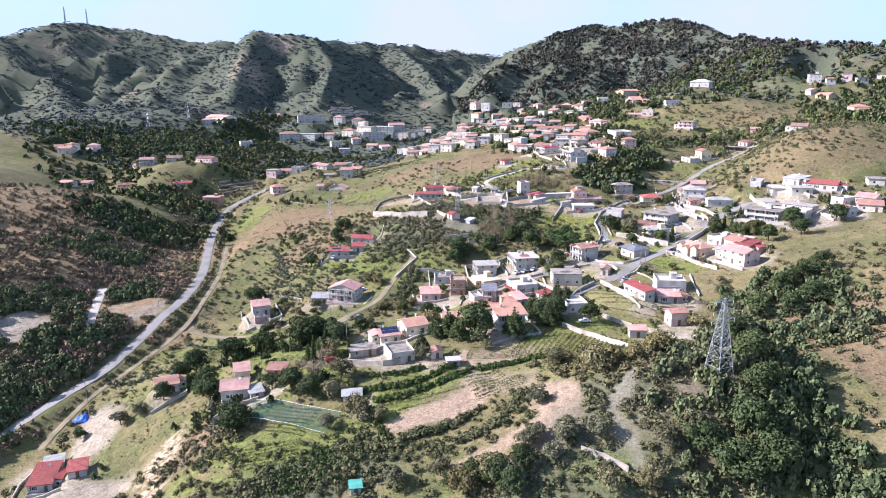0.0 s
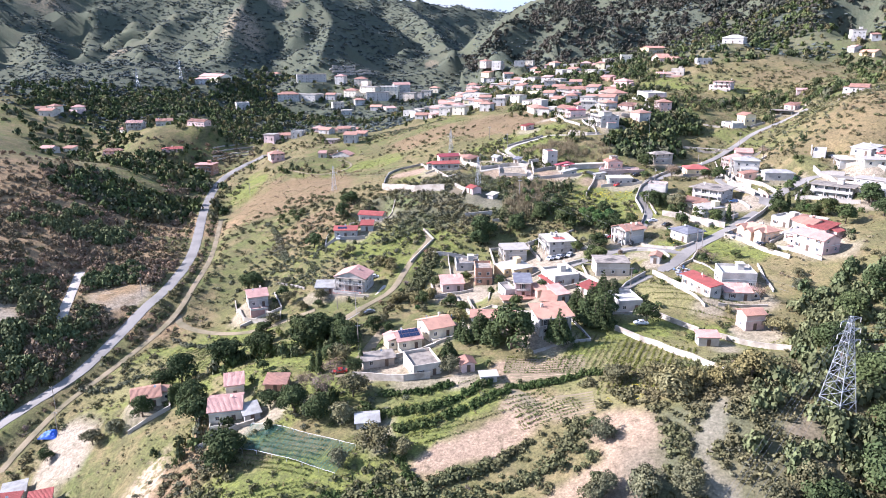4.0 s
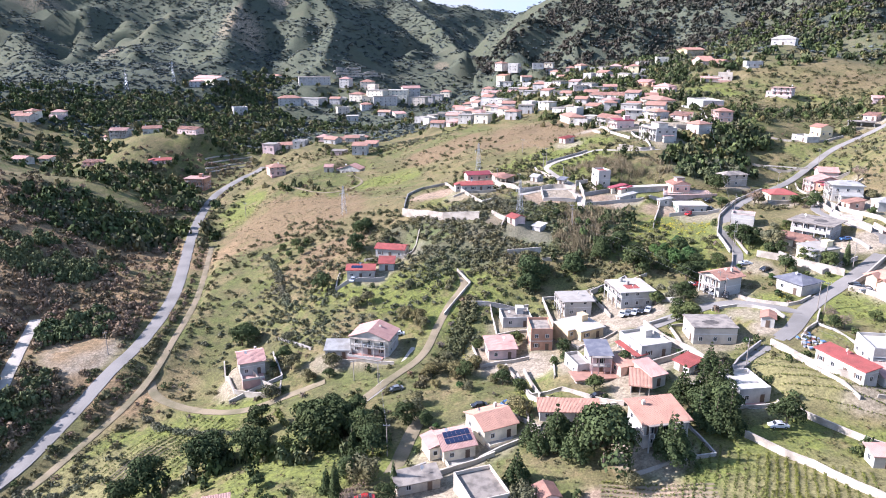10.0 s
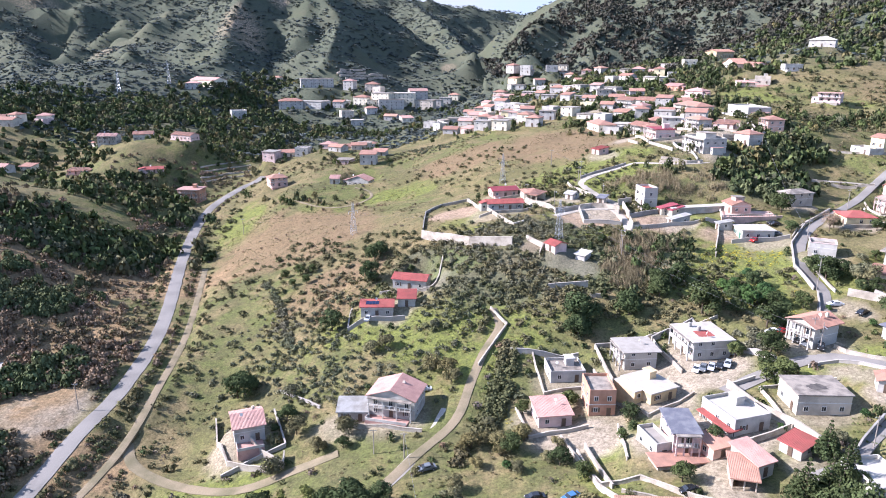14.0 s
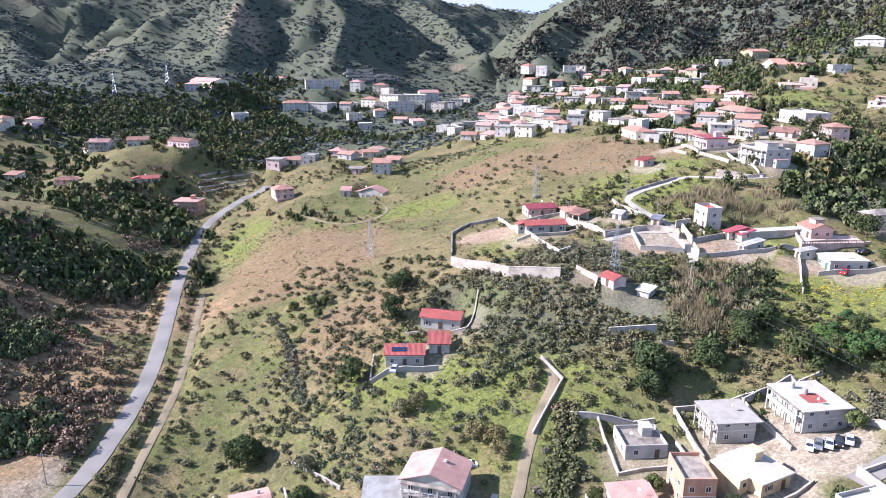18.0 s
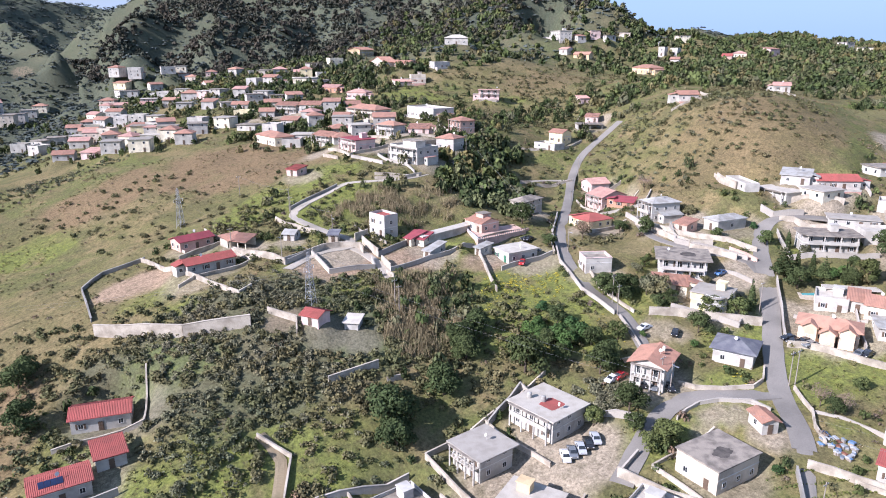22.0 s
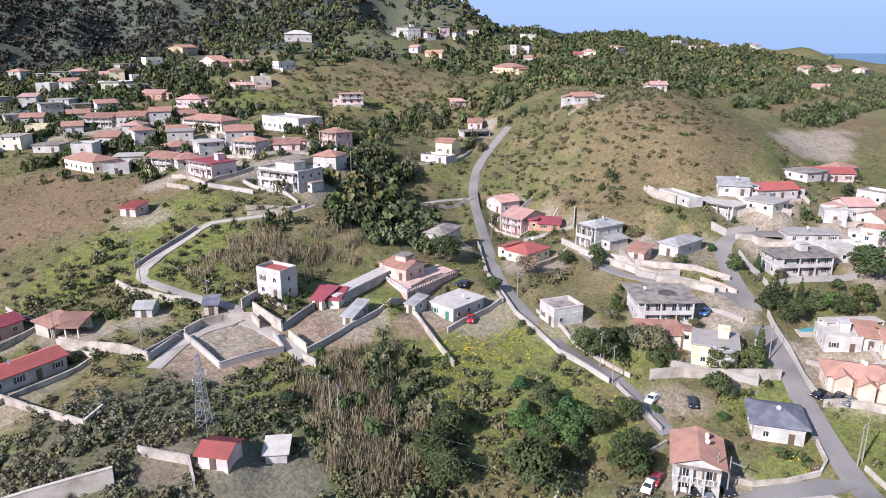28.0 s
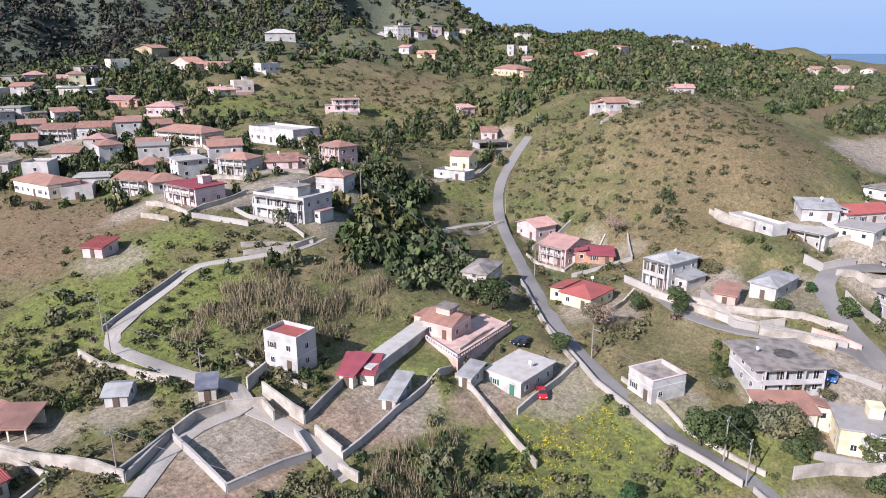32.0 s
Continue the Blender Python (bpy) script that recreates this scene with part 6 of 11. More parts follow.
tint('grass', 105, 188, 11, 8, -30, 0.9)
tint('grass', 75, 208, 10, 6, -30, 0.8)
tint('grass', 53, 227, 12, 6, 10, 0.7)
tint('grass', 81, 243, 9, 8, -30, 0.7)
tint('grass', 134, 220, 9, 5, 10, 0.8)
tint('grass', 61, 257, 10, 8, -20, 0.7)
tint('grass', 126, 167, 14, 9, -30, 0.9)
tint('grass', 107, 175, 12, 9, -10, 0.9)
tint('grass', 74, 194, 12, 8, 10, 0.7)
tint('grass', 71, 253, 8, 6, -20, 0.7)
tint('grass', -8, 183, 10, 8, 20, 0.9)
tint('grass', 10, 166, 12, 10, 20, 0.9)
tint('grass', 8, 204, 9, 5, 10, 0.9)
tint('grass', -107, 325, 6, 9, -10, 0.9)
tint('grass', 78, 186, 9, 7, 20, 0.8)
tint('grass', 95, 174, 9, 8, -30, 0.9)
tint('grass', 55, 181, 8, 5, -30, 0.8)
tint('grass', 91, 208, 9, 5, 20, 0.9)
tint('grass', -22, 201, 6, 9, 10, 0.9)
tint('grass', -49, 203, 10, 10, 10, 0.5)
tint('grass', -16, 332, 18, 7, 20, 0.7)
tint('grass', -50, 312, 16, 8, -20, 0.6)
tint('grass', 62, 246, 10, 5, 10, 0.7)
tint('grass', 18, 224, 9, 5, -10, 0.8)
tint('grass', 138, 113, 14, 8, -20, 0.9)
tint('grass', 105, 161, 9, 7, -10, 0.9)
tint('grass', 97, 128, 7, 6, 20, 0.8)
tint('grass', 51, 183, 7, 5, 20, 0.8)
tint('grass', 10, 203, 9, 6, -30, 0.8)
tint('grass', 79, 285, 9, 5, -30, 0.7)
tint('grass', 114, 189, 9, 4, 10, 0.9)
tint('grass', 15, 238, 9, 6, 20, 0.6)
tint('grass', -74, 105, 9, 8, 20, 0.9)
tint('grass', -56, 112, 8, 7, -20, 0.9)
tint('grass', -19, 85, 8, 6, -20, 0.9)
tint('grass', -13, 35, 10, 5, 10, 0.8)
tint('grass', 81, 35, 10, 6, 20, 0.9)
tint('grass', 112, 62, 10, 6, 10, 0.7)
tint('grass', 17, 151, 7, 6, 20, 0.8)
tint('grass', 57, 115, 6, 5, -10, 0.8)
tint('grass', 103, 223, 9, 4.5, 60, 1.0)
tint('grass', 88, 209, 9, 5, 50, 1.0)
tint('grass', 99, 205, 8, 4, 40, 1.0)
tint('grass', 121, 106, 9, 2.5, -35, 1.0)
tint('grass', 175, 166, 3.5, 3, 0, 1.0)
tint('grass', 181, 156, 4, 3, 0, 1.0)
tint('grass', 9, 157, 18, 22, 0, 1.0)
tint('grass', 18, 163, 22, 14, 0, 1.0)
tint('grass', 11, 204, 14, 8, 0, 1.0)
tint('grass', 12, 202, 16, 8, 0, 1.0)
tint('grass', 99, 178, 26, 16, 0, 1.0)
tint('grass', 106, 182, 30, 12, 0, 1.0)
tint('grass', 100, 225, 14, 9, 30, 1.0)
tint('grass', 86, 211, 22, 12, 30, 1.0)
tint('grass', 101, 193, 30, 10, 20, 1.0)
tint('grass', 68, 209, 20, 6, 10, 1.0)
tint('grass', 147, 174, 12, 8, 0, 1.0)
tint('grass', 138, 140, 14, 8, 0, 1.0)
tint('grass', 140, 119, 26, 10, 0, 1.0)
tint('grass', -16, 43, 26, 12, 0, 1.0)
tint('grass', -12, 9, 26, 14, 0, 1.0)
tint('grass', -5, 10, 30, 12, 0, 1.0)
tint('grass', 30, 32, 26, 10, 30, 1.0)
tint('grass', -60.0, 90.7, 26, 16, 20, 1.0)
tint('grass', -58.9, 99.9, 30, 18, 30, 1.0)
tint('grass', -19, 71, 30, 14, 0, 1.0)
tint('grass', -99.5, 323.6, 12, 26, 0, 1.0)
tint('grass', -98.3, 321.9, 10, 20, 0, 1.0)
tint('grass', -19, 324, 20, 12, 0, 1.0)
tint('grass', 198, 411, 16, 20, 0, 1.0)
tint('grass', 83, 292, 24, 10, 0, 1.0)
tint('grass', 341, 313, 50, 14, 0, 1.0)
tint('grass', 398, 232, 60, 10, 0, 1.0)
tint('grass', 75, 48, 24, 16, 0, 1.0)
tint('grass', 96, 59, 30, 16, 0, 1.0)
tint('grass', 105, 125, 22, 12, 0, 1.0)
tint('grass', 140, 121, 22, 8, 0, 1.0)
tint('grass', 105, 351, 20, 8, 0, 1.0)
tint('grass', -15, 173, 20, 12, 0, 1.0)
tint('grass', 85, 214, 14, 8, 0, 1.0)
tint('grass', -20, 197, 12, 10, 0, 1.0)
tint('grass', 66, 285, 26, 12, 20, 1.0)
tint('grass', 79, 269, 22, 14, 30, 1.0)
tint('grass', 240, 378, 14, 9, 0, 1.0)
tint('grass', 97, 214, 22, 8, 0, 1.0)
tint('brown', -60.7, 275.4, 40, 40, 20, 0.85)
tint('brown', 64, 351, 34, 20, 20, 0.85)
tint('brown', 21, 358, 30, 20, 20, 0.85)
tint('brown', -30, 205, 18, 22, 0, 0.85)
tint('brown', 76, 326, 30, 20, 0, 0.85)
tint('brown', 73, 359, 34, 22, 0, 0.85)
tint('brown', 165, 22, 24, 40, 0, 0.85)
tint('heath', -201.3, 244.5, 69, 46, 0, 0.95)
tint('heath', -133.8, 249.8, 50, 26, 0, 0.95)
tint('heath', -125.7, 249.1, 45, 27, 0, 0.95)
tint('heath', -150.1, 154.9, 50, 30, 0, 0.95)
tint('heath', -138.2, 192.5, 50, 26, 0, 0.95)
tint('heath', -155.0, 211.7, 40, 26, 0, 0.95)
tint('heath', -168.1, 262.3, 60, 26, 0, 0.95)
tint('heath', -95.0, 127.1, 30, 10, 0, 0.95)
tint('brown', 227, 213, 50, 26, 0, 0.5)
tint('brown', 239, 209, 50, 26, 0, 0.5)
tint('brown', 215, 217, 40, 20, 0, 0.5)
tint('brown', 287, 393, 40, 20, 0, 0.5)
tint('soil', 33, 17, 13, 5, 30, 1.0)
tint('soil', 45, 21, 12, 6, 25, 1.0)
tint('soil', 58, 49, 13, 5, -10, 1.0)
tint('soil', 57, 27, 10, 4, 10, 1.0)
tint('soil', 73, 9, 5, 12, 0, 1.0)
tint('soil', 66, -4, 7, 5, 0, 1.0)
tint('soil', 65, 225, 14, 11, 30, 1.0)
tint('soil', 39, 200, 6, 4, 0, 1.0)
tint('soil', 85, 217, 10, 8, 30, 1.0)
tint('soil', 107, 207, 10, 6, 0, 1.0)
tint('soil', 105, -1, 3, 3, 0, 1.0)
tint('soil', 14, 250, 12, 9, 0, 1.0)
tint('sand', 206, 163, 18, 6, 0, 1.0)
tint('sand', 212, 147, 14, 8, 0, 1.0)
tint('sand', 204, 135, 14, 8, 0, 1.0)
tint('sand', 158, 158, 14, 7, 0, 1.0)
tint('sand', 171, 189, 16, 6, 0, 1.0)
tint('sand', 72, 133, 10, 10, 0, 1.0)
tint('sand', 66, 133, 12, 12, 0, 1.0)
tint('sand', 64, 104, 18, 10, 0, 1.0)
tint('sand', 40, 114, 12, 8, 0, 1.0)
tint('sand', 120, 322, 30, 8, 0, 1.0)
tint('sand', 126, 367, 30, 8, 0, 1.0)
tint('sand', 134, 302, 20, 8, 0, 1.0)
tint('sand', 127, 425, 30, 8, 0, 1.0)
tint('sand', -143, 115, 12, 14, 0, 1.0)
site(17.6, -7.7, 36.0, 10, 2.6, 2.6, 0.7, 'shed', 'grey', 'green', near=0, label='tiny garden hut with a green sheet roof', category='hut', name='hut')
tint('sand', -84, 57, 9, 14, 20, 1.0)
tint('sand', -76, 24, 20, 7, 8, 1.0)
pad(-70, 22, 15.6, 9)
tint('sand', -104, 136, 4, 10, 30, 1.0)
tint('sand', -104, 146, 10, 10, 0, 1.0)
tint('sand', -107, 147, 14, 10, 20, 1.0)
tint('sand', 307, 183, 22, 14, 0, 1.0)
tint('sand', 313, 180, 30, 12, 0, 1.0)
tint('sand', 67, 229, 10, 8, 0, 1.0)
tint('sand', 74, 130, 8, 7, 0, 1.0)
tint('sand', 77, 138, 10, 12, 0, 1.0)
tint('crop', 81, 34, 22, 14, 20, 1.0)
tint('crop', 90, 47, 22, 12, 20, 1.0)
tint('crop', -70.0, 90.3, 22, 12, 20, 1.0)
tint('crop', 104, 89, 26, 10, 20, 1.0)
tint('crop', 108, 90, 30, 10, 20, 1.0)
tint('rock', -260.5, 911.1, 31, 42, 0, 0.45)
tint('rock', -238.7, 1023.4, 37, 23, 0, 0.45)
tint('rock', -684.7, 1164.5, 60, 20, 0, 0.45)
tint('rock', -618.0, 1229.0, 40, 12, 0, 0.45)
tint('rock', -257.2, 898.8, 28, 43, 0, 0.45)
tint('sand', 60, 140, 8.2, 8.5, -84, 0.78)
tint('sand', 78, 142, 11.3, 9.0, -81, 0.67)
tint('sand', 61, 125, 7.5, 11.0, 27, 0.94)
tint('sand', 47, 125, 6.0, 8.8, 1, 0.57)
tint('sand', 33, 123, 8.1, 7.6, 8, 0.89)
tint('sand', 41, 140, 9.7, 8.6, 4, 0.66)
tint('sand', 70, 106, 8.1, 4.5, -72, 0.58)
tint('sand', 64, 96, 6.0, 7.4, 22, 0.89)
tint('sand', 71, 106, 9.2, 11.5, 18, 0.71)
tint('sand', 82, 93, 5.6, 5.2, -59, 0.68)
tint('sand', 64, 88, 5.1, 6.1, -15, 0.87)
tint('sand', 92, 111, 8.5, 11.3, -91, 0.60)
tint('sand', 107, 113, 4.7, 5.7, -25, 0.94)
tint('sand', 62, 62, 8.7, 8.0, 12, 0.89)
tint('sand', 45, 75, 10.6, 5.6, -2, 0.86)
tint('sand', 27, 77, 7.4, 9.0, 26, 0.65)
tint('sand', 19, 69, 8.6, 7.7, 20, 0.78)
tint('sand', 23, 52, 9.5, 10.5, 20, 0.65)
tint('sand', 13, 55, 7.6, 6.9, 19, 0.90)
tint('sand', -5, 132, 10.0, 10.4, -15, 0.65)
tint('sand', -17, 128, 7.8, 6.2, 1, 0.62)
tint('sand', -46, 129, 7.9, 9.6, 22, 0.80)
tint('sand', -11, 177, 8.5, 7.2, 1, 0.73)
tint('sand', -6, 181, 6.7, 5.8, 1, 0.69)
tint('sand', -1, 196, 11.2, 8.0, -13, 0.61)
tint('sand', 29, 238, 12.7, 8.4, 10, 0.56)
tint('sand', 33, 266, 9.5, 8.5, 15, 0.58)
tint('sand', 45, 255, 7.5, 6.8, 19, 0.87)
tint('sand', 93, 222, 6.0, 7.0, -70, 0.87)
tint('sand', 94, 215, 4.7, 8.0, -68, 0.79)
tint('sand', 118, 202, 9.4, 10.8, -91, 0.71)
tint('sand', 109, 210, 5.9, 5.2, -81, 0.85)
tint('sand', 119, 224, 7.0, 8.3, -84, 0.75)
tint('sand', 148, 236, 5.9, 9.3, -75, 0.82)
tint('sand', 154, 210, 9.0, 9.7, -93, 0.91)
tint('sand', 188, 236, 8.9, 11.8, -96, 0.92)
tint('sand', 196, 251, 8.2, 7.3, -106, 0.75)
tint('sand', 186, 222, 8.3, 6.2, -59, 0.62)
tint('sand', 174, 200, 7.6, 10.6, -105, 0.75)
tint('sand', 182, 174, 7.1, 9.7, -98, 0.56)
tint('sand', 167, 182, 6.2, 6.3, -83, 0.87)
tint('sand', 127, 182, 5.9, 8.5, -116, 0.64)
tint('sand', 146, 166, 11.2, 10.6, -47, 0.81)
tint('sand', 141, 161, 7.8, 6.7, -53, 0.62)
tint('sand', 141, 149, 8.3, 8.2, -68, 0.69)
tint('sand', 105, 138, 8.5, 8.4, -65, 0.87)
tint('sand', 152, 123, 10.4, 7.6, -64, 0.80)
tint('sand', 209, 149, 12.7, 8.9, -52, 0.74)
tint('sand', 167, 113, 8.0, 8.1, -58, 0.84)
tint('sand', 164, 111, 10.7, 8.8, -53, 0.87)
tint('sand', 223, 135, 6.8, 6.7, -86, 0.73)
tint('sand', 211, 176, 10.2, 9.0, -103, 0.58)
tint('sand', 225, 169, 12.9, 7.9, -37, 0.61)
tint('sand', 220, 175, 9.2, 9.4, -63, 0.75)
tint('sand', 226, 149, 6.6, 8.8, -66, 0.81)
tint('sand', 224, 137, 5.6, 8.0, -62, 0.89)
tint('sand', 170, 124, 6.0, 7.4, -63, 0.63)
tint('sand', 168, 119, 6.6, 9.4, -66, 0.76)
tint('sand', 47, 192, 6.2, 6.7, -58, 0.58)
tint('sand', 53, 187, 6.6, 5.2, -42, 0.74)
tint('sand', 82, 300, 7.4, 6.7, -61, 0.68)
tint('sand', 47, 252, 5.7, 7.4, -48, 0.56)
tint('sand', 59, 248, 5.2, 5.9, -44, 0.80)
tint('sand', 72, 239, 5.2, 5.1, -35, 0.63)
tint('sand', 93, 225, 6.7, 6.8, -58, 0.61)
tint('sand', 127, 283, 14.2, 11.0, -81, 0.79)
tint('sand', 148, 292, 9.4, 9.3, -66, 0.68)
tint('sand', 138, 322, 10.6, 8.9, -71, 0.60)
tint('sand', 149, 316, 7.9, 9.1, -39, 0.72)
tint('sand', 167, 313, 10.1, 7.0, -95, 0.63)
tint('sand', 116, 307, 10.5, 9.3, -87, 0.85)
tint('sand', 216, 297, 6.9, 6.8, -77, 0.56)
tint('sand', 238, 300, 10.1, 7.5, -32, 0.63)
tint('sand', 251, 306, 6.0, 6.2, -51, 0.93)
tint('sand', 261, 259, 8.5, 8.3, -37, 0.72)
tint('sand', 113, 84, 12.5, 5.2, -72, 0.73)
tint('sand', 129, 92, 9.3, 9.8, -8, 0.56)
tint('sand', 128, 80, 8.8, 7.1, -6, 0.71)
tint('sand', 154, 134, 12.0, 8.1, -51, 0.91)
tint('sand', 164, 131, 7.1, 9.2, -31, 0.90)
tint('sand', 164, 103, 10.6, 9.3, -65, 0.58)
tint('sand', 90, 85, 8.1, 10.1, 8, 0.80)
tint('sand', 110, 53, 6.2, 5.9, -3, 0.78)
tint('sand', 123, 62, 7.2, 6.8, 10, 0.85)
tint('sand', -30, 53, 5.6, 6.5, 17, 0.57)
tint('sand', -61, 63, 7.4, 9.3, 25, 0.77)
tint('sand', -19, 40, 7.1, 6.6, 28, 0.87)
tint('sand', -16, 51, 5.6, 7.3, -0, 0.61)
tint('sand', -98, 43, 7.9, 8.6, 12, 0.93)
tint('sand', -79, 33, 6.1, 6.2, 22, 0.81)
tint('sand', -85, 38, 6.1, 5.5, 25, 0.65)
tint('sand', 36, 47, 5.3, 6.7, 13, 0.85)
tint('sand', 15, 27, 5.5, 7.3, 7, 0.72)
tint('rock', -258, 906, 13, 20, 0, 1)
tint('rock', -247, 895, 10, 20, 0, 0.9)
tint('rock', -237, 1014, 24, 12, 0, 1)
tint('rock', -255, 914, 12, 24, 0, 0.9)
tint('rock', -434, 897, 16, 20, 0, 0.5)
tint('rock', 11, 924, 10, 16, 0, 0.5)
tint('rock', -48, 30, 5, 13, -12, 1.0)
tint('rock', -45, 14, 5, 9, 0, 0.9)
tint('brown', -36, 30, 9, 16, -10, 0.9)
tint('soil', 72, 10, 7, 13, 8, 1.0)
tint('soil', 62, 0, 10, 4, 20, 0.9)
tint('soil', 50, -5, 9, 3, 15, 0.8)
tint('soil', 59, 47, 13, 7, -8, 1.0)
tint('soil', 63, 27, 8, 6, 0, 1.0)
tint('soil', 51, 30, 6, 6, 20, 1.0)
tint('grass', 26, 24, 9, 12, 35, 1.0)
tint('grass', 82, -17, 9, 6, 0, 1.0)
tint('grass', 46, 110, 7, 8, 0, 1.0)
tint('grass', 38, 94, 9, 8, 0, 0.8)
tint('wood', 208, 587, 90, 40, 0, 0.95)
tint('wood', 268, 566, 120, 60, 0, 0.95)
tint('wood', 175, 578, 60, 40, 0, 0.95)
tint('wood', -329.1, 588.8, 90, 60, 0, 0.95)
tint('wood', 189, 484, 60, 20, 0, 0.95)
tint('wood', 171, 637, 120, 50, 0, 0.95)
tint('wood', 238, 620, 140, 60, 0, 0.95)
tint('wood', 287, 572, 100, 40, 0, 0.95)
tint('wood', 11, 203, 30, 16, 0, 0.5)
tint('wood', 34, 186, 26, 14, 0, 0.5)
tint('wood', 53, 186, 28, 14, 0, 0.5)
tint('wood', 28, 198, 30, 18, 0, 0.5)
tint('wood', 33, 211, 24, 14, 0, 0.5)
tint('wood', 63, 193, 24, 12, 0, 0.5)
tint('wood', 92, -10, 26, 24, 0, 0.5)
tint('wood', 6, -2, 24, 7, 0, 0.5)
tint('wood', 77, -21, 24, 8, 0, 0.5)
tint('wood', 139, 263, 16, 24, 0, 0.5)
tint('wood', 147, 277, 14, 20, 0, 0.5)
tint('brown', 370, 183, 46, 10, 0, 0.7)
tint('brown', 379, 211, 30, 8, 0, 0.7)
tint('brown', 380, 215, 40, 10, 0, 0.7)
tint('crop', 338, 217, 26, 8, 0, 0.8)
tint('crop', 413, 199, 30, 8, 0, 0.8)
tint('crop', 420, 179, 30, 10, 0, 0.8)
site(-59.0, 717.6, 80.0, -24, 20.5, 13.5, 4, 'flat', 'cream', 'grey', near=0, label='cream town house with a grey flat roof', group='houses of the hillside town')
site(-36.8, 727.8, 79.6, -6, 23.2, 13.4, 4, 'flat', 'cream', 'white', near=0, label='cream town house with a white flat roof', group='houses of the hillside town')
site(-23.1, 745.2, 80.9, 12, 20.0, 13.4, 4, 'gable', 'white', 'rose', near=0, label='white town house with a faded pink pitched roof', group='houses of the hillside town')
site(-156.2, 711.1, 75.6, 13, 24.7, 14.1, 2.8, 'hip', 'white', 'terracotta', near=0, label='white town house with a terracotta hipped roof', group='houses of the hillside town')
site(-122.9, 721.1, 79.2, 23, 11.7, 12.8, 1.4, 'flat', 'white', 'concrete', near=0, label='white town house with a stained concrete flat roof', group='houses of the hillside town')
site(-103.0, 720.8, 79.6, 23, 14.8, 12.7, 1.4, 'flat', 'cream', 'white', near=0, label='cream town house with a white flat roof', group='houses of the hillside town')
site(-83.7, 723.2, 82.7, 16, 13.2, 12.5, 1.4, 'parapet', 'grey', 'grey', near=0, label='grey rendered town house with a grey terraced roof', group='houses of the hillside town')
site(-71.3, 717.9, 80.7, 16, 12.5, 12.3, 1.4, 'flat', 'cream', 'white', near=0, label='cream town house with a white flat roof', group='houses of the hillside town')
site(-73.9, 756.6, 91.1, -8, 14.8, 12.6, 2.8, 'hip', 'beige', 'terracotta', near=0, label='beige town house with a terracotta hipped roof', group='houses of the hillside town')
site(40.3, 620.2, 79.5, -15, 10.2, 9.6, 1.7, 'hip', 'white', 'terracotta', near=0, label='white town house with a terracotta hipped roof', group='houses of the hillside town')
site(48.6, 602.4, 81.2, -51, 10.6, 10.0, 2, 'gable', 'grey', 'terracotta', near=0, label='grey rendered town house with a terracotta pitched roof', group='houses of the hillside town')
site(54.6, 550.1, 86.7, -32, 9.3, 9.3, 2.1, 'parapet', 'grey', 'concrete', near=0, label='grey rendered town house with a stained concrete terraced roof', group='houses of the hillside town')
site(53.4, 489.5, 89.3, -38, 8.3, 9.0, 1, 'shed', 'pink', 'terracotta', near=0, label='pink town house with a terracotta sloping roof', group='houses of the hillside town')
site(63.1, 479.3, 91.1, -50, 9.0, 9, 1, 'parapet', 'white', 'rose', near=0, label='white town house with a faded pink terraced roof', group='houses of the hillside town')
site(65.2, 463.3, 91.7, -9, 9.6, 9, 1.6, 'shed', 'grey', 'terracotta', near=0, label='grey rendered town house with a terracotta sloping roof', group='houses of the hillside town')
site(79.4, 446.6, 93.8, -40, 8.9, 9, 1.6, 'parapet', 'white', 'rose', near=0, label='white town house with a faded pink terraced roof', group='houses of the hillside town')
site(89.0, 425.9, 95.0, -46, 9.2, 9, 1.8, 'flat', 'cream', 'grey', near=0, label='cream town house with a grey flat roof', group='houses of the hillside town')
site(29.7, 613.9, 76.5, -17, 9.5, 9.7, 1.7, 'gable', 'white', 'terracotta', near=0, label='white town house with a terracotta pitched roof', group='houses of the hillside town')
site(37.0, 563.7, 80.5, -7, 9.2, 9.5, 1.9, 'parapet', 'cream', 'concrete', near=0, label='cream town house with a stained concrete terraced roof', group='houses of the hillside town')
site(39.7, 509.1, 83.9, -39, 8.6, 9.1, 1.8, 'parapet', 'beige', 'rose', near=0, label='beige town house with a faded pink terraced roof', group='houses of the hillside town')
site(53.8, 476.4, 88.7, -18, 10.3, 9.0, 1.6, 'flat', 'yellow', 'concrete', near=0, label='pale yellow town house with a stained concrete flat roof', group='houses of the hillside town')
site(57.0, 451.7, 89.5, -29, 9.3, 9, 1.8, 'flat', 'grey', 'rose', near=0, label='grey rendered town house with a faded pink flat roof', group='houses of the hillside town')
site(62.0, 441.7, 90.6, -19, 10.0, 9, 1.8, 'flat', 'cream', 'concrete', near=0, label='cream town house with a stained concrete flat roof', group='houses of the hillside town')
site(74.6, 428.0, 92.5, -16, 9.7, 9, 1.8, 'flat', 'grey', 'concrete', near=0, label='grey rendered town house with a stained concrete flat roof', group='houses of the hillside town')
site(97.1, 409.6, 94.5, -47, 10.5, 9, 1, 'flat', 'white', 'concrete', near=0, label='white town house with a stained concrete flat roof', group='houses of the hillside town')
site(7.2, 582.5, 71.0, -53, 10.1, 10.0, 2, 'flat', 'white', 'concrete', near=0, label='white town house with a stained concrete flat roof', group='houses of the hillside town')
site(25.5, 528.3, 79.4, -35, 8.8, 9.4, 1.7, 'flat', 'white', 'grey', near=0, label='white town house with a grey flat roof', group='houses of the hillside town')
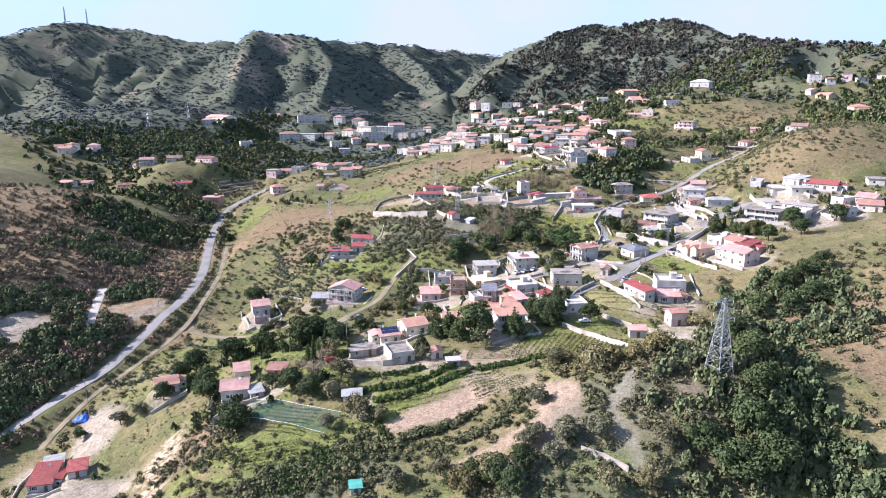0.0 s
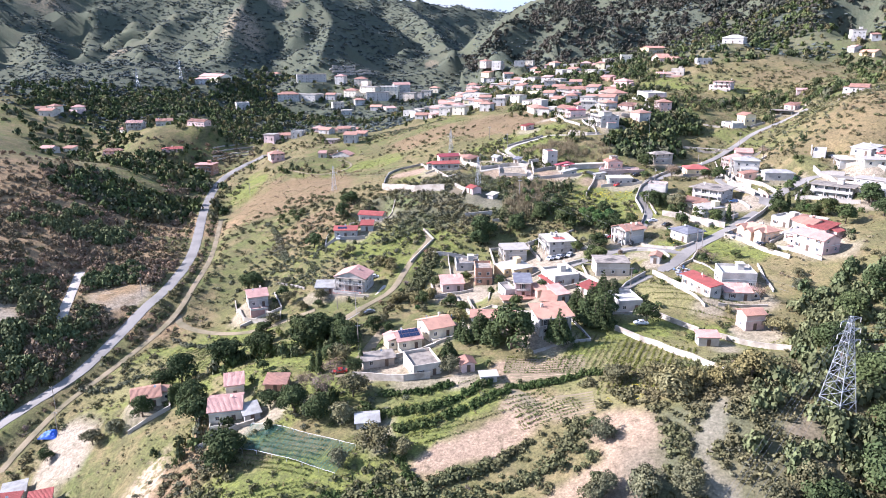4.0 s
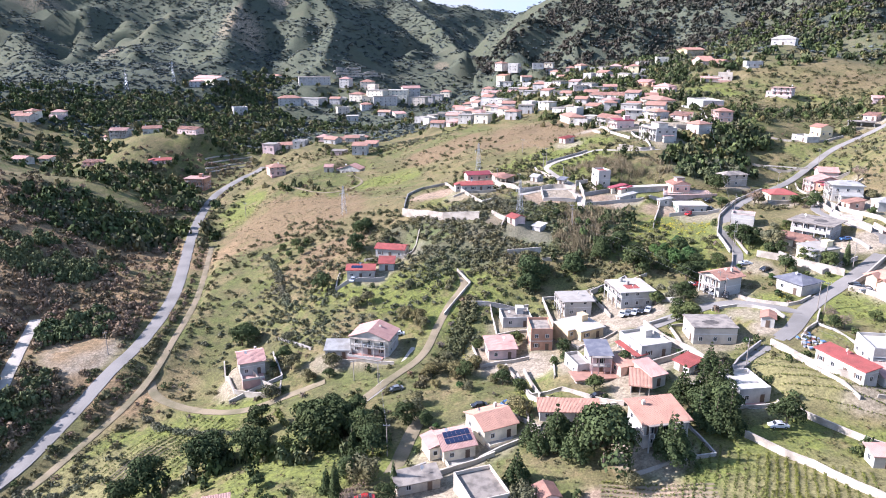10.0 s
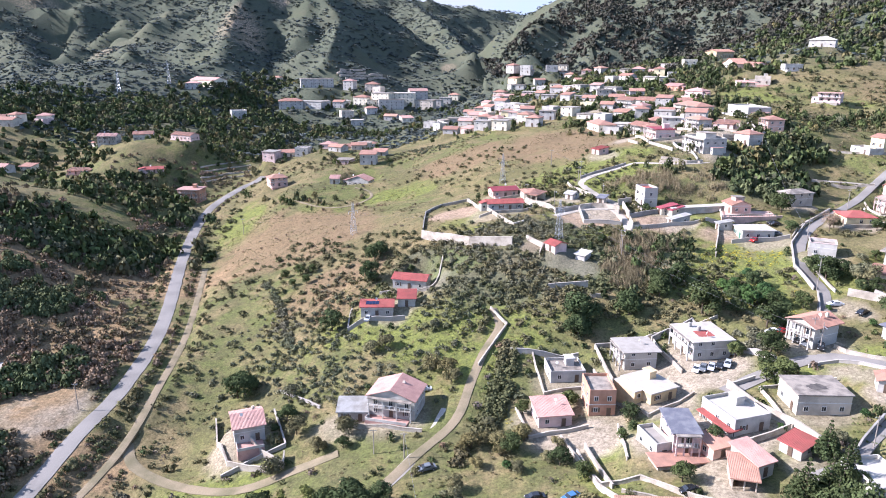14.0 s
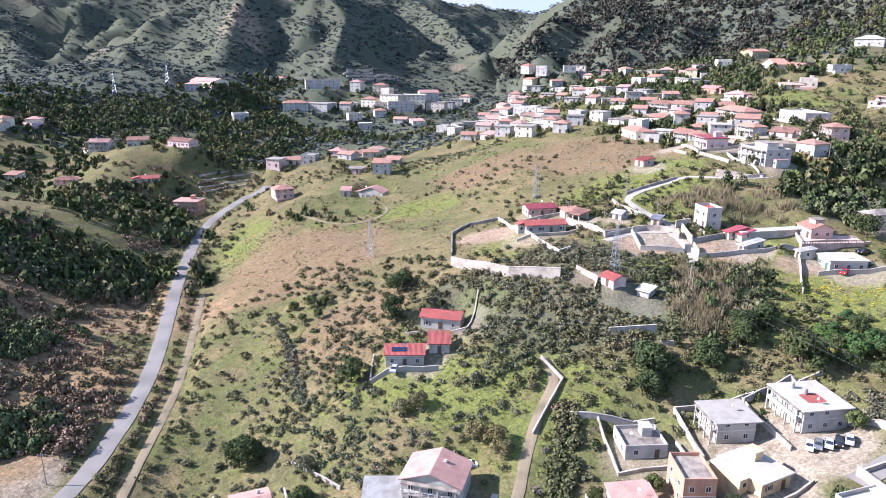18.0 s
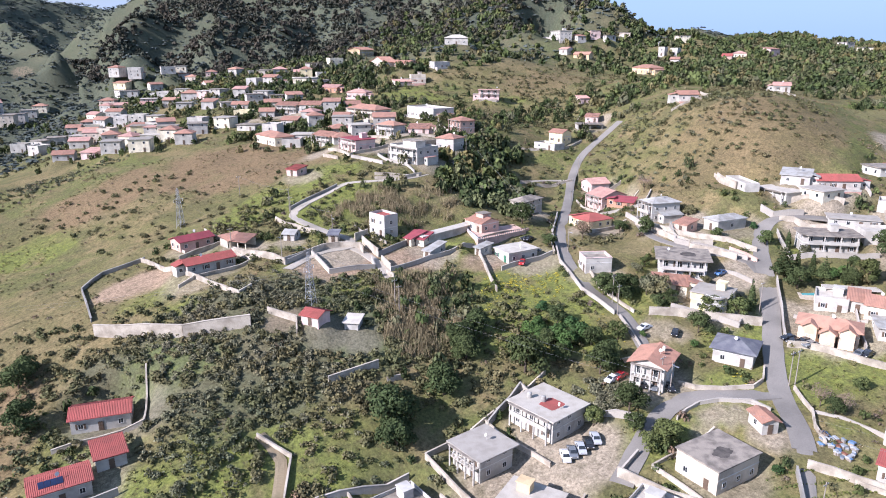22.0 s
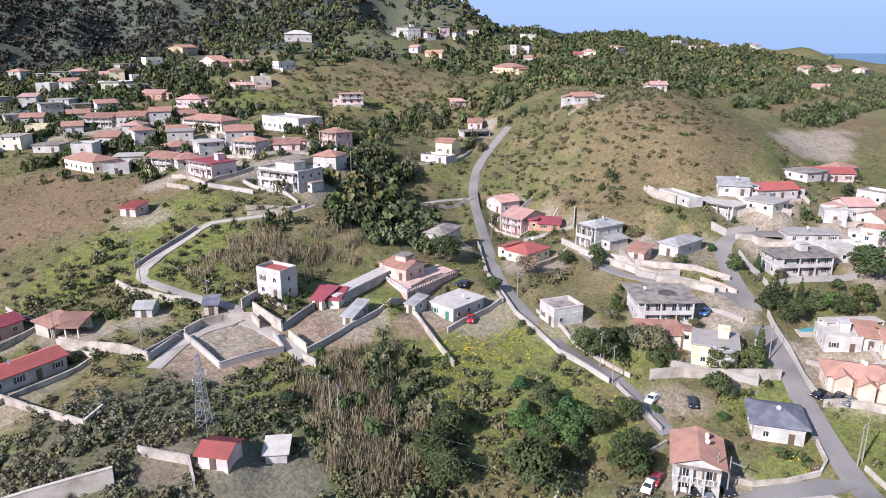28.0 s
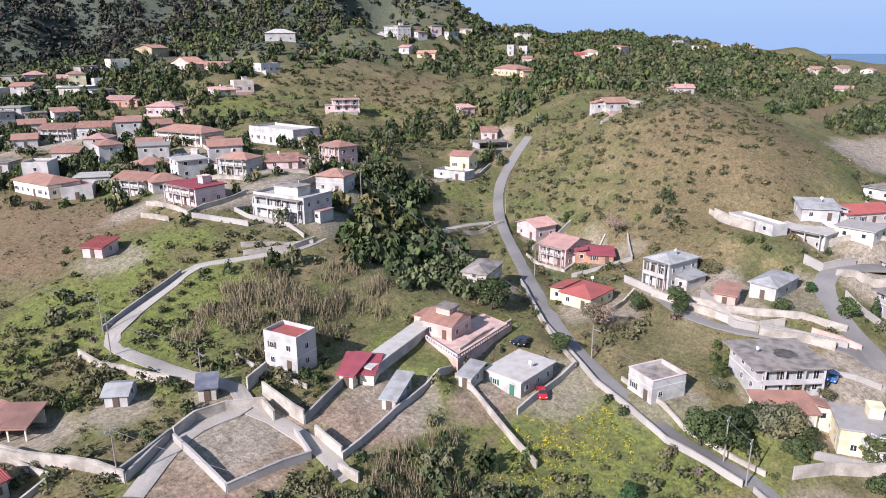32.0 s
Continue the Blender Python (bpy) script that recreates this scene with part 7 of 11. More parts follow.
site(32.0, 514.2, 81.3, -28, 8.9, 9.3, 2.1, 'gable', 'beige', 'rose', near=0, label='beige town house with a faded pink pitched roof', group='houses of the hillside town')
site(36.2, 464.1, 85.0, -14, 9.0, 9, 2, 'hip', 'white', 'terracotta', near=0, label='white town house with a terracotta hipped roof', group='houses of the hillside town')
site(43.0, 441.6, 87.1, -47, 8.9, 9, 1.6, 'hip', 'cream', 'rose', near=0, label='cream town house with a faded pink hipped roof', group='houses of the hillside town')
site(53.7, 436.6, 89.3, -39, 10.5, 9, 1, 'flat', 'white', 'white', near=0, label='white town house with a white flat roof', group='houses of the hillside town')
site(60.2, 424.9, 89.9, -33, 8.4, 9, 2, 'hip', 'cream', 'terracotta', near=0, label='cream town house with a terracotta hipped roof', group='houses of the hillside town')
site(63.5, 408.2, 90.0, -25, 8.5, 9, 1.8, 'hip', 'white', 'terracotta', near=0, label='white town house with a terracotta hipped roof', group='houses of the hillside town')
site(3.7, 552.8, 71.2, -48, 8.5, 9.9, 1.8, 'parapet', 'white', 'white', near=0, label='white town house with a white terraced roof', group='houses of the hillside town')
site(12.1, 463.5, 79.1, -16, 10.3, 9, 1, 'gable', 'grey', 'terracotta', near=0, label='grey rendered town house with a terracotta pitched roof', group='houses of the hillside town')
site(23.9, 440.3, 82.1, -42, 8.1, 9, 1, 'shed', 'pink', 'rose', near=0, label='pink town house with a faded pink sloping roof', group='houses of the hillside town')
site(32.7, 433.9, 84.7, -23, 9.6, 9, 2, 'flat', 'white', 'grey', near=0, label='white town house with a grey flat roof', group='houses of the hillside town')
site(43.5, 415.2, 86.9, -24, 10.0, 9, 2, 'flat', 'cream', 'grey', near=0, label='cream town house with a grey flat roof', group='houses of the hillside town')
site(50.2, 662.5, 79.8, -55, 10.5, 10.1, 2.2, 'gable', 'cream', 'rose', near=0, label='cream town house with a faded pink pitched roof', group='houses of the hillside town')
site(60.5, 626.4, 84.0, -34, 11.6, 10.3, 2.3, 'gable', 'white', 'terracotta', near=0, label='white town house with a terracotta pitched roof', group='houses of the hillside town')
site(60.2, 522.2, 90.0, -31, 9.8, 9, 1.8, 'parapet', 'white', 'grey', near=0, label='white town house with a grey terraced roof', group='houses of the hillside town')
site(65.5, 493.5, 91.9, -40, 7.7, 9, 1.8, 'flat', 'cream', 'grey', near=0, label='cream town house with a grey flat roof', group='houses of the hillside town')
site(81.1, 747.3, 114.4, -47, 11.1, 10.2, 2, 'hip', 'white', 'terracotta', near=0, label='white town house with a terracotta hipped roof', group='houses of the hillside town')
site(95.0, 736.9, 112.8, -26, 11.5, 10.1, 2.3, 'parapet', 'white', 'concrete', near=0, label='white town house with a stained concrete terraced roof', group='houses of the hillside town')
site(119.8, 722.2, 117.0, -6, 12.3, 10.2, 1.1, 'parapet', 'white', 'concrete', near=0, label='white town house with a stained concrete terraced roof', group='houses of the hillside town')
site(133.6, 731.3, 117.7, -19, 9.5, 10.5, 1.2, 'flat', 'cream', 'grey', near=0, label='cream town house with a grey flat roof', group='houses of the hillside town')
site(138.9, 714.4, 108.6, -34, 9.6, 10.5, 1.2, 'hip', 'beige', 'orange', near=0, label='beige town house with a orange tiled hipped roof', group='houses of the hillside town')
site(152.2, 696.9, 113.0, -18, 9.8, 10.4, 1.2, 'hip', 'pink', 'terracotta', near=0, label='pink town house with a terracotta hipped roof', group='houses of the hillside town')
site(140.7, 579.4, 116.2, -55, 7.9, 9, 1.8, 'hip', 'white', 'orange', near=0, label='white town house with a orange tiled hipped roof', group='houses of the hillside town')
site(151.7, 572.5, 115.2, -9, 8.1, 9, 1.6, 'flat', 'cream', 'white', near=0, label='cream town house with a white flat roof', group='houses of the hillside town')
site(158.5, 562.7, 115.3, -28, 8.3, 9, 2, 'flat', 'beige', 'concrete', near=0, label='beige town house with a stained concrete flat roof', group='houses of the hillside town')
site(166.5, 555.3, 116.8, -15, 10.4, 9, 1.6, 'hip', 'white', 'rose', near=0, label='white town house with a faded pink hipped roof', group='houses of the hillside town')
site(171.9, 529.3, 117.2, -22, 7.9, 9, 1, 'gable', 'white', 'rose', near=0, label='white town house with a faded pink pitched roof', group='houses of the hillside town')
site(82.9, 738.3, 103.9, -43, 11.8, 10.2, 1.1, 'shed', 'yellow', 'orange', near=0, label='pale yellow town house with a orange tiled sloping roof', group='houses of the hillside town')
site(85.1, 700.0, 98.8, -18, 8.7, 9.9, 1.1, 'flat', 'white', 'concrete', near=0, label='white town house with a stained concrete flat roof', group='houses of the hillside town')
site(94.8, 661.7, 97.2, -37, 9.0, 9.6, 1.1, 'parapet', 'white', 'concrete', near=0, label='white town house with a stained concrete terraced roof', group='houses of the hillside town')
site(102.2, 650.7, 97.3, -36, 10.6, 9.6, 1.7, 'parapet', 'white', 'concrete', near=0, label='white town house with a stained concrete terraced roof', group='houses of the hillside town')
site(111.6, 631.7, 99.8, -29, 10.0, 9.5, 1.9, 'flat', 'cream', 'grey', near=0, label='cream town house with a grey flat roof', group='houses of the hillside town')
site(109.8, 550.0, 102.5, -53, 8.2, 9, 1.8, 'flat', 'pink', 'white', near=0, label='pink town house with a white flat roof', group='houses of the hillside town')
site(115.8, 538.1, 104.1, -55, 9.1, 9, 1.8, 'flat', 'white', 'concrete', near=0, label='white town house with a stained concrete flat roof', group='houses of the hillside town')
site(124.2, 514.6, 105.1, -32, 8.3, 9, 1.8, 'shed', 'white', 'rose', near=0, label='white town house with a faded pink sloping roof', group='houses of the hillside town')
site(62.1, 682.7, 85.7, -42, 9.6, 10.2, 2, 'hip', 'white', 'rose', near=0, label='white town house with a faded pink hipped roof', group='houses of the hillside town')
site(70.9, 675.7, 88.7, -10, 9.6, 10.0, 1.1, 'shed', 'cream', 'rose', near=0, label='cream town house with a faded pink sloping roof', group='houses of the hillside town')
site(84.2, 632.3, 91.6, -21, 9.6, 9.5, 1.1, 'gable', 'white', 'rose', near=0, label='white town house with a faded pink pitched roof', group='houses of the hillside town')
site(89.1, 566.0, 96.8, -21, 9.9, 9.0, 1.6, 'shed', 'white', 'orange', near=0, label='white town house with a orange tiled sloping roof', group='houses of the hillside town')
site(87.8, 516.1, 99.7, -22, 9.6, 9, 1, 'flat', 'white', 'grey', near=0, label='white town house with a grey flat roof', group='houses of the hillside town')
site(99.0, 496.9, 99.5, -37, 7.9, 9, 1.6, 'shed', 'grey', 'terracotta', near=0, label='grey rendered town house with a terracotta sloping roof', group='houses of the hillside town')
site(107.1, 484.9, 101.1, -8, 9.7, 9, 1, 'flat', 'white', 'concrete', near=0, label='white town house with a stained concrete flat roof', group='houses of the hillside town')
site(111.2, 470.8, 100.6, -32, 9.8, 9, 1, 'gable', 'white', 'terracotta', near=0, label='white town house with a terracotta pitched roof', group='houses of the hillside town')
site(121.2, 477.2, 103.0, -8, 9.9, 9, 2, 'flat', 'white', 'concrete', near=0, label='white town house with a stained concrete flat roof', group='houses of the hillside town')
site(125.4, 454.2, 102.4, -21, 9.7, 9, 1, 'gable', 'cream', 'terracotta', near=0, label='cream town house with a terracotta pitched roof', group='houses of the hillside town')
site(104.9, 444.5, 98.5, -33, 9.7, 9, 1, 'parapet', 'yellow', 'concrete', near=0, label='pale yellow town house with a stained concrete terraced roof', group='houses of the hillside town')
site(114.6, 432.7, 99.0, -23, 8.2, 9, 1, 'gable', 'grey', 'orange', near=0, label='grey rendered town house with a orange tiled pitched roof', group='houses of the hillside town')
site(144.8, 410.9, 101.6, -28, 9.2, 9, 2, 'shed', 'white', 'terracotta', near=0, label='white town house with a terracotta sloping roof', group='houses of the hillside town')
site(156.6, 409.7, 102.6, -9, 8.6, 9, 1, 'gable', 'white', 'terracotta', near=0, label='white town house with a terracotta pitched roof', group='houses of the hillside town')
site(117.5, 400.7, 96.6, -48, 9.2, 9, 1, 'gable', 'white', 'terracotta', near=0, label='white town house with a terracotta pitched roof', group='houses of the hillside town')
site(127.0, 397.5, 98.4, -49, 7.9, 9, 1.8, 'hip', 'white', 'rose', near=0, label='white town house with a faded pink hipped roof', group='houses of the hillside town')
site(138.8, 384.3, 98.9, -30, 8.4, 9, 1, 'gable', 'white', 'terracotta', near=0, label='white town house with a terracotta pitched roof', group='houses of the hillside town')
site(109.6, 365.1, 93.1, -36, 10.1, 9, 1, 'flat', 'white', 'white', near=0, label='white town house with a white flat roof', group='houses of the hillside town')
site(125.5, 359.1, 95.6, -14, 9.7, 9, 1, 'hip', 'white', 'terracotta', near=0, label='white town house with a terracotta hipped roof', group='houses of the hillside town')
site(126.0, 336.5, 96.8, -14, 8.9, 9, 1.8, 'flat', 'white', 'white', near=0, label='white town house with a white flat roof', group='houses of the hillside town')
site(101.3, 358.2, 91.4, -30, 8.7, 9, 1, 'parapet', 'white', 'rose', near=0, label='white town house with a faded pink terraced roof', group='houses of the hillside town')
site(115.2, 332.2, 94.8, -14, 9.0, 9, 1, 'hip', 'white', 'terracotta', near=0, label='white town house with a terracotta hipped roof', group='houses of the hillside town')
site(172.2, 517.5, 116.6, -19, 8.0, 9, 2, 'hip', 'yellow', 'terracotta', near=0, label='pale yellow town house with a terracotta hipped roof', group='houses of the hillside town')
site(178.3, 503.5, 116.8, -15, 8.0, 9, 1, 'parapet', 'white', 'grey', near=0, label='white town house with a grey terraced roof', group='houses of the hillside town')
site(140.4, 535.8, 110.2, -46, 7.8, 9, 1.8, 'parapet', 'grey', 'white', near=0, label='grey rendered town house with a white terraced roof', group='houses of the hillside town')
site(150.1, 524.9, 111.8, -50, 10.2, 9, 1.8, 'gable', 'white', 'terracotta', near=0, label='white town house with a terracotta pitched roof', group='houses of the hillside town')
site(154.6, 510.0, 112.4, -31, 10.4, 9, 1, 'flat', 'white', 'rose', near=0, label='white town house with a faded pink flat roof', group='houses of the hillside town')
site(160.4, 496.1, 112.3, -40, 9.3, 9, 1.6, 'flat', 'cream', 'grey', near=0, label='cream town house with a grey flat roof', group='houses of the hillside town')
site(166.1, 477.8, 111.5, -14, 9.7, 9, 1.6, 'flat', 'white', 'concrete', near=0, label='white town house with a stained concrete flat roof', group='houses of the hillside town')
site(129.8, 483.6, 104.9, -48, 10.3, 9, 1.8, 'flat', 'white', 'grey', near=0, label='white town house with a grey flat roof', group='houses of the hillside town')
site(134.4, 474.2, 105.1, -17, 8.5, 9, 1, 'flat', 'grey', 'concrete', near=0, label='grey rendered town house with a stained concrete flat roof', group='houses of the hillside town')
site(138.9, 454.5, 104.5, -12, 9.6, 9, 1.6, 'shed', 'white', 'terracotta', near=0, label='white town house with a terracotta sloping roof', group='houses of the hillside town')
site(123.6, 384.1, 97.0, -14, 7.7, 9, 2, 'hip', 'white', 'terracotta', near=0, label='white town house with a terracotta hipped roof', group='houses of the hillside town')
site(133.2, 370.9, 96.9, -31, 9.9, 9, 2, 'flat', 'white', 'grey', near=0, label='white town house with a grey flat roof', group='houses of the hillside town')
site(139.2, 336.9, 99.1, -28, 10.2, 9, 2, 'gable', 'white', 'terracotta', near=0, label='white town house with a terracotta pitched roof', group='houses of the hillside town')
site(100.8, 383.8, 93.2, -41, 7.7, 9, 2, 'parapet', 'white', 'grey', near=0, label='white town house with a grey terraced roof', group='houses of the hillside town')
site(181.8, 567.6, 120.5, -51, 10.0, 9, 1, 'flat', 'yellow', 'grey', near=0, label='pale yellow town house with a grey flat roof', group='houses of the hillside town')
site(182.5, 528.5, 121.3, -45, 9.3, 9, 1.6, 'flat', 'white', 'concrete', near=0, label='white town house with a stained concrete flat roof', group='houses of the hillside town')
site(195.0, 518.9, 122.9, -7, 9.8, 9, 2, 'parapet', 'cream', 'white', near=0, label='cream town house with a white terraced roof', group='houses of the hillside town')
site(214.6, 167.9, 87.4, -9, 9.6, 9, 1, 'flat', 'cream', 'grey', near=0, label='cream town house with a grey flat roof', group='houses of the hillside town')
site(252.2, 145.9, 86.8, -15, 7.9, 9, 1, 'parapet', 'white', 'concrete', near=0, label='white town house with a stained concrete terraced roof', group='houses of the hillside town')
site(232.9, 140.4, 83.6, -27, 9.6, 9, 1, 'gable', 'beige', 'terracotta', near=0, label='beige town house with a terracotta pitched roof', group='houses of the hillside town')
site(202.5, 143.4, 79.9, -43, 9.2, 9, 1, 'parapet', 'white', 'white', near=0, label='white town house with a white terraced roof', group='houses of the hillside town')
site(252.7, 167.8, 91.6, -23, 9.8, 9, 1, 'flat', 'white', 'concrete', near=0, label='white town house with a stained concrete flat roof', group='houses of the hillside town')
site(272.8, 162.9, 90.7, -13, 10.7, 9, 1, 'hip', 'beige', 'terracotta', near=0, label='beige town house with a terracotta hipped roof', group='houses of the hillside town')
site(392.0, 477.7, 142.7, -13, 7.7, 9, 1, 'shed', 'white', 'terracotta', near=0, label='white town house with a terracotta sloping roof', group='houses of the hillside town')
site(405.7, 475.6, 145.3, -24, 8.0, 9, 1.6, 'flat', 'pink', 'grey', near=0, label='pink town house with a grey flat roof', group='houses of the hillside town')
site(415.1, 469.1, 143.4, -7, 9.6, 9, 1, 'flat', 'white', 'concrete', near=0, label='white town house with a stained concrete flat roof', group='houses of the hillside town')
site(436.2, 470.7, 145.7, -45, 8.7, 9, 1, 'flat', 'beige', 'concrete', near=0, label='beige town house with a stained concrete flat roof', group='houses of the hillside town')
site(460.5, 455.8, 138.4, -32, 7.7, 9, 1, 'flat', 'white', 'white', near=0, label='white town house with a white flat roof', group='houses of the hillside town')
site(490.6, 455.7, 141.1, -30, 10.6, 9, 1.8, 'flat', 'cream', 'concrete', near=0, label='cream town house with a stained concrete flat roof', group='houses of the hillside town')
site(571.9, 359.9, 135.2, -9, 8.9, 9, 1.8, 'flat', 'white', 'grey', near=0, label='white town house with a grey flat roof', group='houses of the hillside town')
site(579.4, 348.2, 133.5, -40, 8.7, 9, 1, 'flat', 'cream', 'concrete', near=0, label='cream town house with a stained concrete flat roof', group='houses of the hillside town')
site(623.3, 340.2, 133.3, -6, 8.5, 9, 1, 'parapet', 'white', 'concrete', near=0, label='white town house with a stained concrete terraced roof', group='houses of the hillside town')
site(815.9, 381.0, 134.7, -33, 8.2, 9, 1, 'shed', 'white', 'rose', near=0, label='white town house with a faded pink sloping roof', group='houses of the hillside town')
site(474.9, 387.7, 129.2, -55, 10.1, 9, 1, 'hip', 'cream', 'rose', near=0, label='cream town house with a faded pink hipped roof', group='houses of the hillside town')
site(490.5, 372.3, 130.5, -7, 10.4, 9, 1.6, 'shed', 'pink', 'terracotta', near=0, label='pink town house with a terracotta sloping roof', group='houses of the hillside town')
site(516.7, 273.0, 115.2, -54, 9.3, 9, 1, 'shed', 'beige', 'terracotta', near=0, label='beige town house with a terracotta sloping roof', group='houses of the hillside town')
site(584.1, 263.0, 114.4, -52, 8.9, 9, 1.8, 'gable', 'beige', 'terracotta', near=0, label='beige town house with a terracotta pitched roof', group='houses of the hillside town')
site(626.2, 254.2, 113.9, -44, 9.0, 9, 2, 'gable', 'beige', 'terracotta', near=0, label='beige town house with a terracotta pitched roof', group='houses of the hillside town')
site(648.2, 239.1, 112.3, -5, 10.0, 9, 1.8, 'gable', 'beige', 'rose', near=0, label='beige town house with a faded pink pitched roof', group='houses of the hillside town')
site(-334.1, 503.6, 82.4, 25, 8.0, 8.6, 1, 'gable', 'grey', 'terracotta', near=0, label='grey rendered town house with a terracotta pitched roof', group='houses of the hillside town')
site(-324.3, 509.6, 81.5, -25, 9.5, 8.9, 1.8, 'hip', 'cream', 'terracotta', near=0, label='cream town house with a terracotta hipped roof', group='houses of the hillside town')
site(-308.3, 517.7, 79.0, -23, 9.7, 9.8, 1.1, 'parapet', 'pink', 'grey', near=0, label='pink town house with a grey terraced roof', group='houses of the hillside town')
site(-110.3, 437.3, 64.6, -17, 9.3, 9, 1.6, 'flat', 'pink', 'grey', near=0, label='pink town house with a grey flat roof', group='houses of the hillside town')
site(-90.1, 444.2, 65.2, -7, 9.2, 9, 1.8, 'parapet', 'white', 'grey', near=0, label='white town house with a grey terraced roof', group='houses of the hillside town')
site(-73.7, 452.7, 69.6, -12, 9.4, 9, 1, 'hip', 'pink', 'rose', near=0, label='pink town house with a faded pink hipped roof', group='houses of the hillside town')
site(-49.2, 455.7, 70.1, -4, 9.2, 9, 1, 'flat', 'white', 'concrete', near=0, label='white town house with a stained concrete flat roof', group='houses of the hillside town')
site(-56.4, 408.5, 65.6, -13, 9.8, 9, 1, 'flat', 'pink', 'concrete', near=0, label='pink town house with a stained concrete flat roof', group='houses of the hillside town')
site(-39.5, 393.7, 68.3, -2, 9.7, 9, 2, 'shed', 'white', 'terracotta', near=0, label='white town house with a terracotta sloping roof', group='houses of the hillside town')

site(-136.9, 715.7, 75.7, -19, 34.0, 13.0, 2.6, 'flat', 'white', 'grey', near=0, label='white town house with a grey flat roof', group='houses of the hillside town')
site(-136.1, 756.9, 95.6, 16, 36.0, 11.0, 3.2, 'flat', 'white', 'concrete', near=0, label='white town house with a stained concrete flat roof', group='houses of the hillside town')
site(-99.1, 756.7, 93.9, -17, 12.0, 11.0, 3, 'hip', 'white', 'rose', near=0, label='white town house with a faded pink hipped roof', group='houses of the hillside town')
site(-80.9, 718.8, 79.8, -19, 16.0, 12.0, 2.6, 'hip', 'cream', 'terracotta', near=0, label='cream town house with a terracotta hipped roof', group='houses of the hillside town')
site(-105.0, 715.2, 77.0, -14, 12.0, 10.0, 2, 'gable', 'grey', 'terracotta', near=0, label='grey rendered town house with a terracotta pitched roof', group='houses of the hillside town')
site(-93.8, 685.8, 69.5, 21, 13.0, 10.0, 2, 'parapet', 'beige', 'grey', near=0, label='beige town house with a grey terraced roof', group='houses of the hillside town')
site(-81.1, 667.8, 63.8, 9, 12.0, 10.0, 1.6, 'flat', 'white', 'white', near=0, label='white town house with a white flat roof', group='houses of the hillside town')
site(-65.4, 737.1, 86.5, -27, 10.0, 9.0, 3.4, 'parapet', 'beige', 'white', near=0, label='beige town house with a white terraced roof', group='houses of the hillside town')
site(-49.6, 708.5, 75.9, 8, 26.0, 11.0, 3.4, 'flat', 'white', 'concrete', near=0, label='white town house with a stained concrete flat roof', group='houses of the hillside town')
site(-13.8, 723.5, 74.8, -19, 20.0, 11.0, 3.2, 'flat', 'beige', 'concrete', near=0, label='beige town house with a stained concrete flat roof', group='houses of the hillside town')
site(-2.9, 738.9, 75.5, -15, 14.0, 11.0, 2.8, 'flat', 'grey', 'concrete', near=0, label='grey rendered town house with a stained concrete flat roof', group='houses of the hillside town')
site(-24.1, 750.7, 82.0, 7, 14.0, 10.0, 2.4, 'hip', 'white', 'maroon', near=0, label='white town house with a dark red hipped roof', group='houses of the hillside town')
site(-42.7, 742.7, 82.5, -24, 13.0, 10.0, 2.2, 'gable', 'grey', 'terracotta', near=0, label='grey rendered town house with a terracotta pitched roof', group='houses of the hillside town')
site(-69.3, 694.3, 72.9, 18, 12.0, 10.0, 1.8, 'hip', 'grey', 'terracotta', near=0, label='grey rendered town house with a terracotta hipped roof', group='houses of the hillside town')
site(-47.2, 676.8, 67.6, -14, 13.0, 10.0, 1.4, 'gable', 'grey', 'orange', near=0, label='grey rendered town house with a orange tiled pitched roof', group='houses of the hillside town')
site(-31.6, 667.8, 67.4, 21, 12.0, 10.0, 1.2, 'shed', 'cream', 'rose', near=0, label='cream town house with a faded pink sloping roof', group='houses of the hillside town')
site(7.6, 776.2, 77.2, -12, 13.0, 10.0, 2.2, 'flat', 'white', 'grey', near=0, label='white town house with a grey flat roof', group='houses of the hillside town')
site(17.6, 789.5, 80.9, -17, 12.0, 10.0, 1.8, 'hip', 'cream', 'orange', near=0, label='cream town house with a orange tiled hipped roof', group='houses of the hillside town')
site(-5.6, 594.6, 68.9, -26, 10.0, 9.0, 1.6, 'parapet', 'white', 'concrete', near=0, label='white town house with a stained concrete terraced roof', group='houses of the hillside town')
site(15.9, 583.2, 73.7, -8, 11.0, 9.0, 1.6, 'flat', 'white', 'concrete', near=0, label='white town house with a stained concrete flat roof', group='houses of the hillside town')
site(24.1, 505.3, 79.8, -21, 11.0, 9.0, 1.4, 'gable', 'white', 'rose', near=0, label='white town house with a faded pink pitched roof', group='houses of the hillside town')
site(31.8, 535.3, 81.3, -10, 11.0, 9.0, 1.8, 'gable', 'cream', 'orange', near=0, label='cream town house with a orange tiled pitched roof', group='houses of the hillside town')
site(-63.5, 428.1, 71.1, -28, 10.0, 8.0, 1, 'gable', 'white', 'terracotta', near=0, label='white town house with a terracotta pitched roof', group='houses of the hillside town')
site(-56.9, 543.4, 58.5, -4, 14.0, 8.0, 1, 'hip', 'white', 'terracotta', near=0, label='white town house with a terracotta hipped roof', group='houses of the hillside town')
site(-51.2, 440.0, 70.7, 9, 10.0, 8.0, 1, 'gable', 'beige', 'terracotta', near=0, label='beige town house with a terracotta pitched roof', group='houses of the hillside town')
site(-105.5, 526.9, 55.0, -20, 10.0, 8.0, 0.9, 'gable', 'cream', 'terracotta', near=0, label='cream town house with a terracotta pitched roof', group='houses of the hillside town')
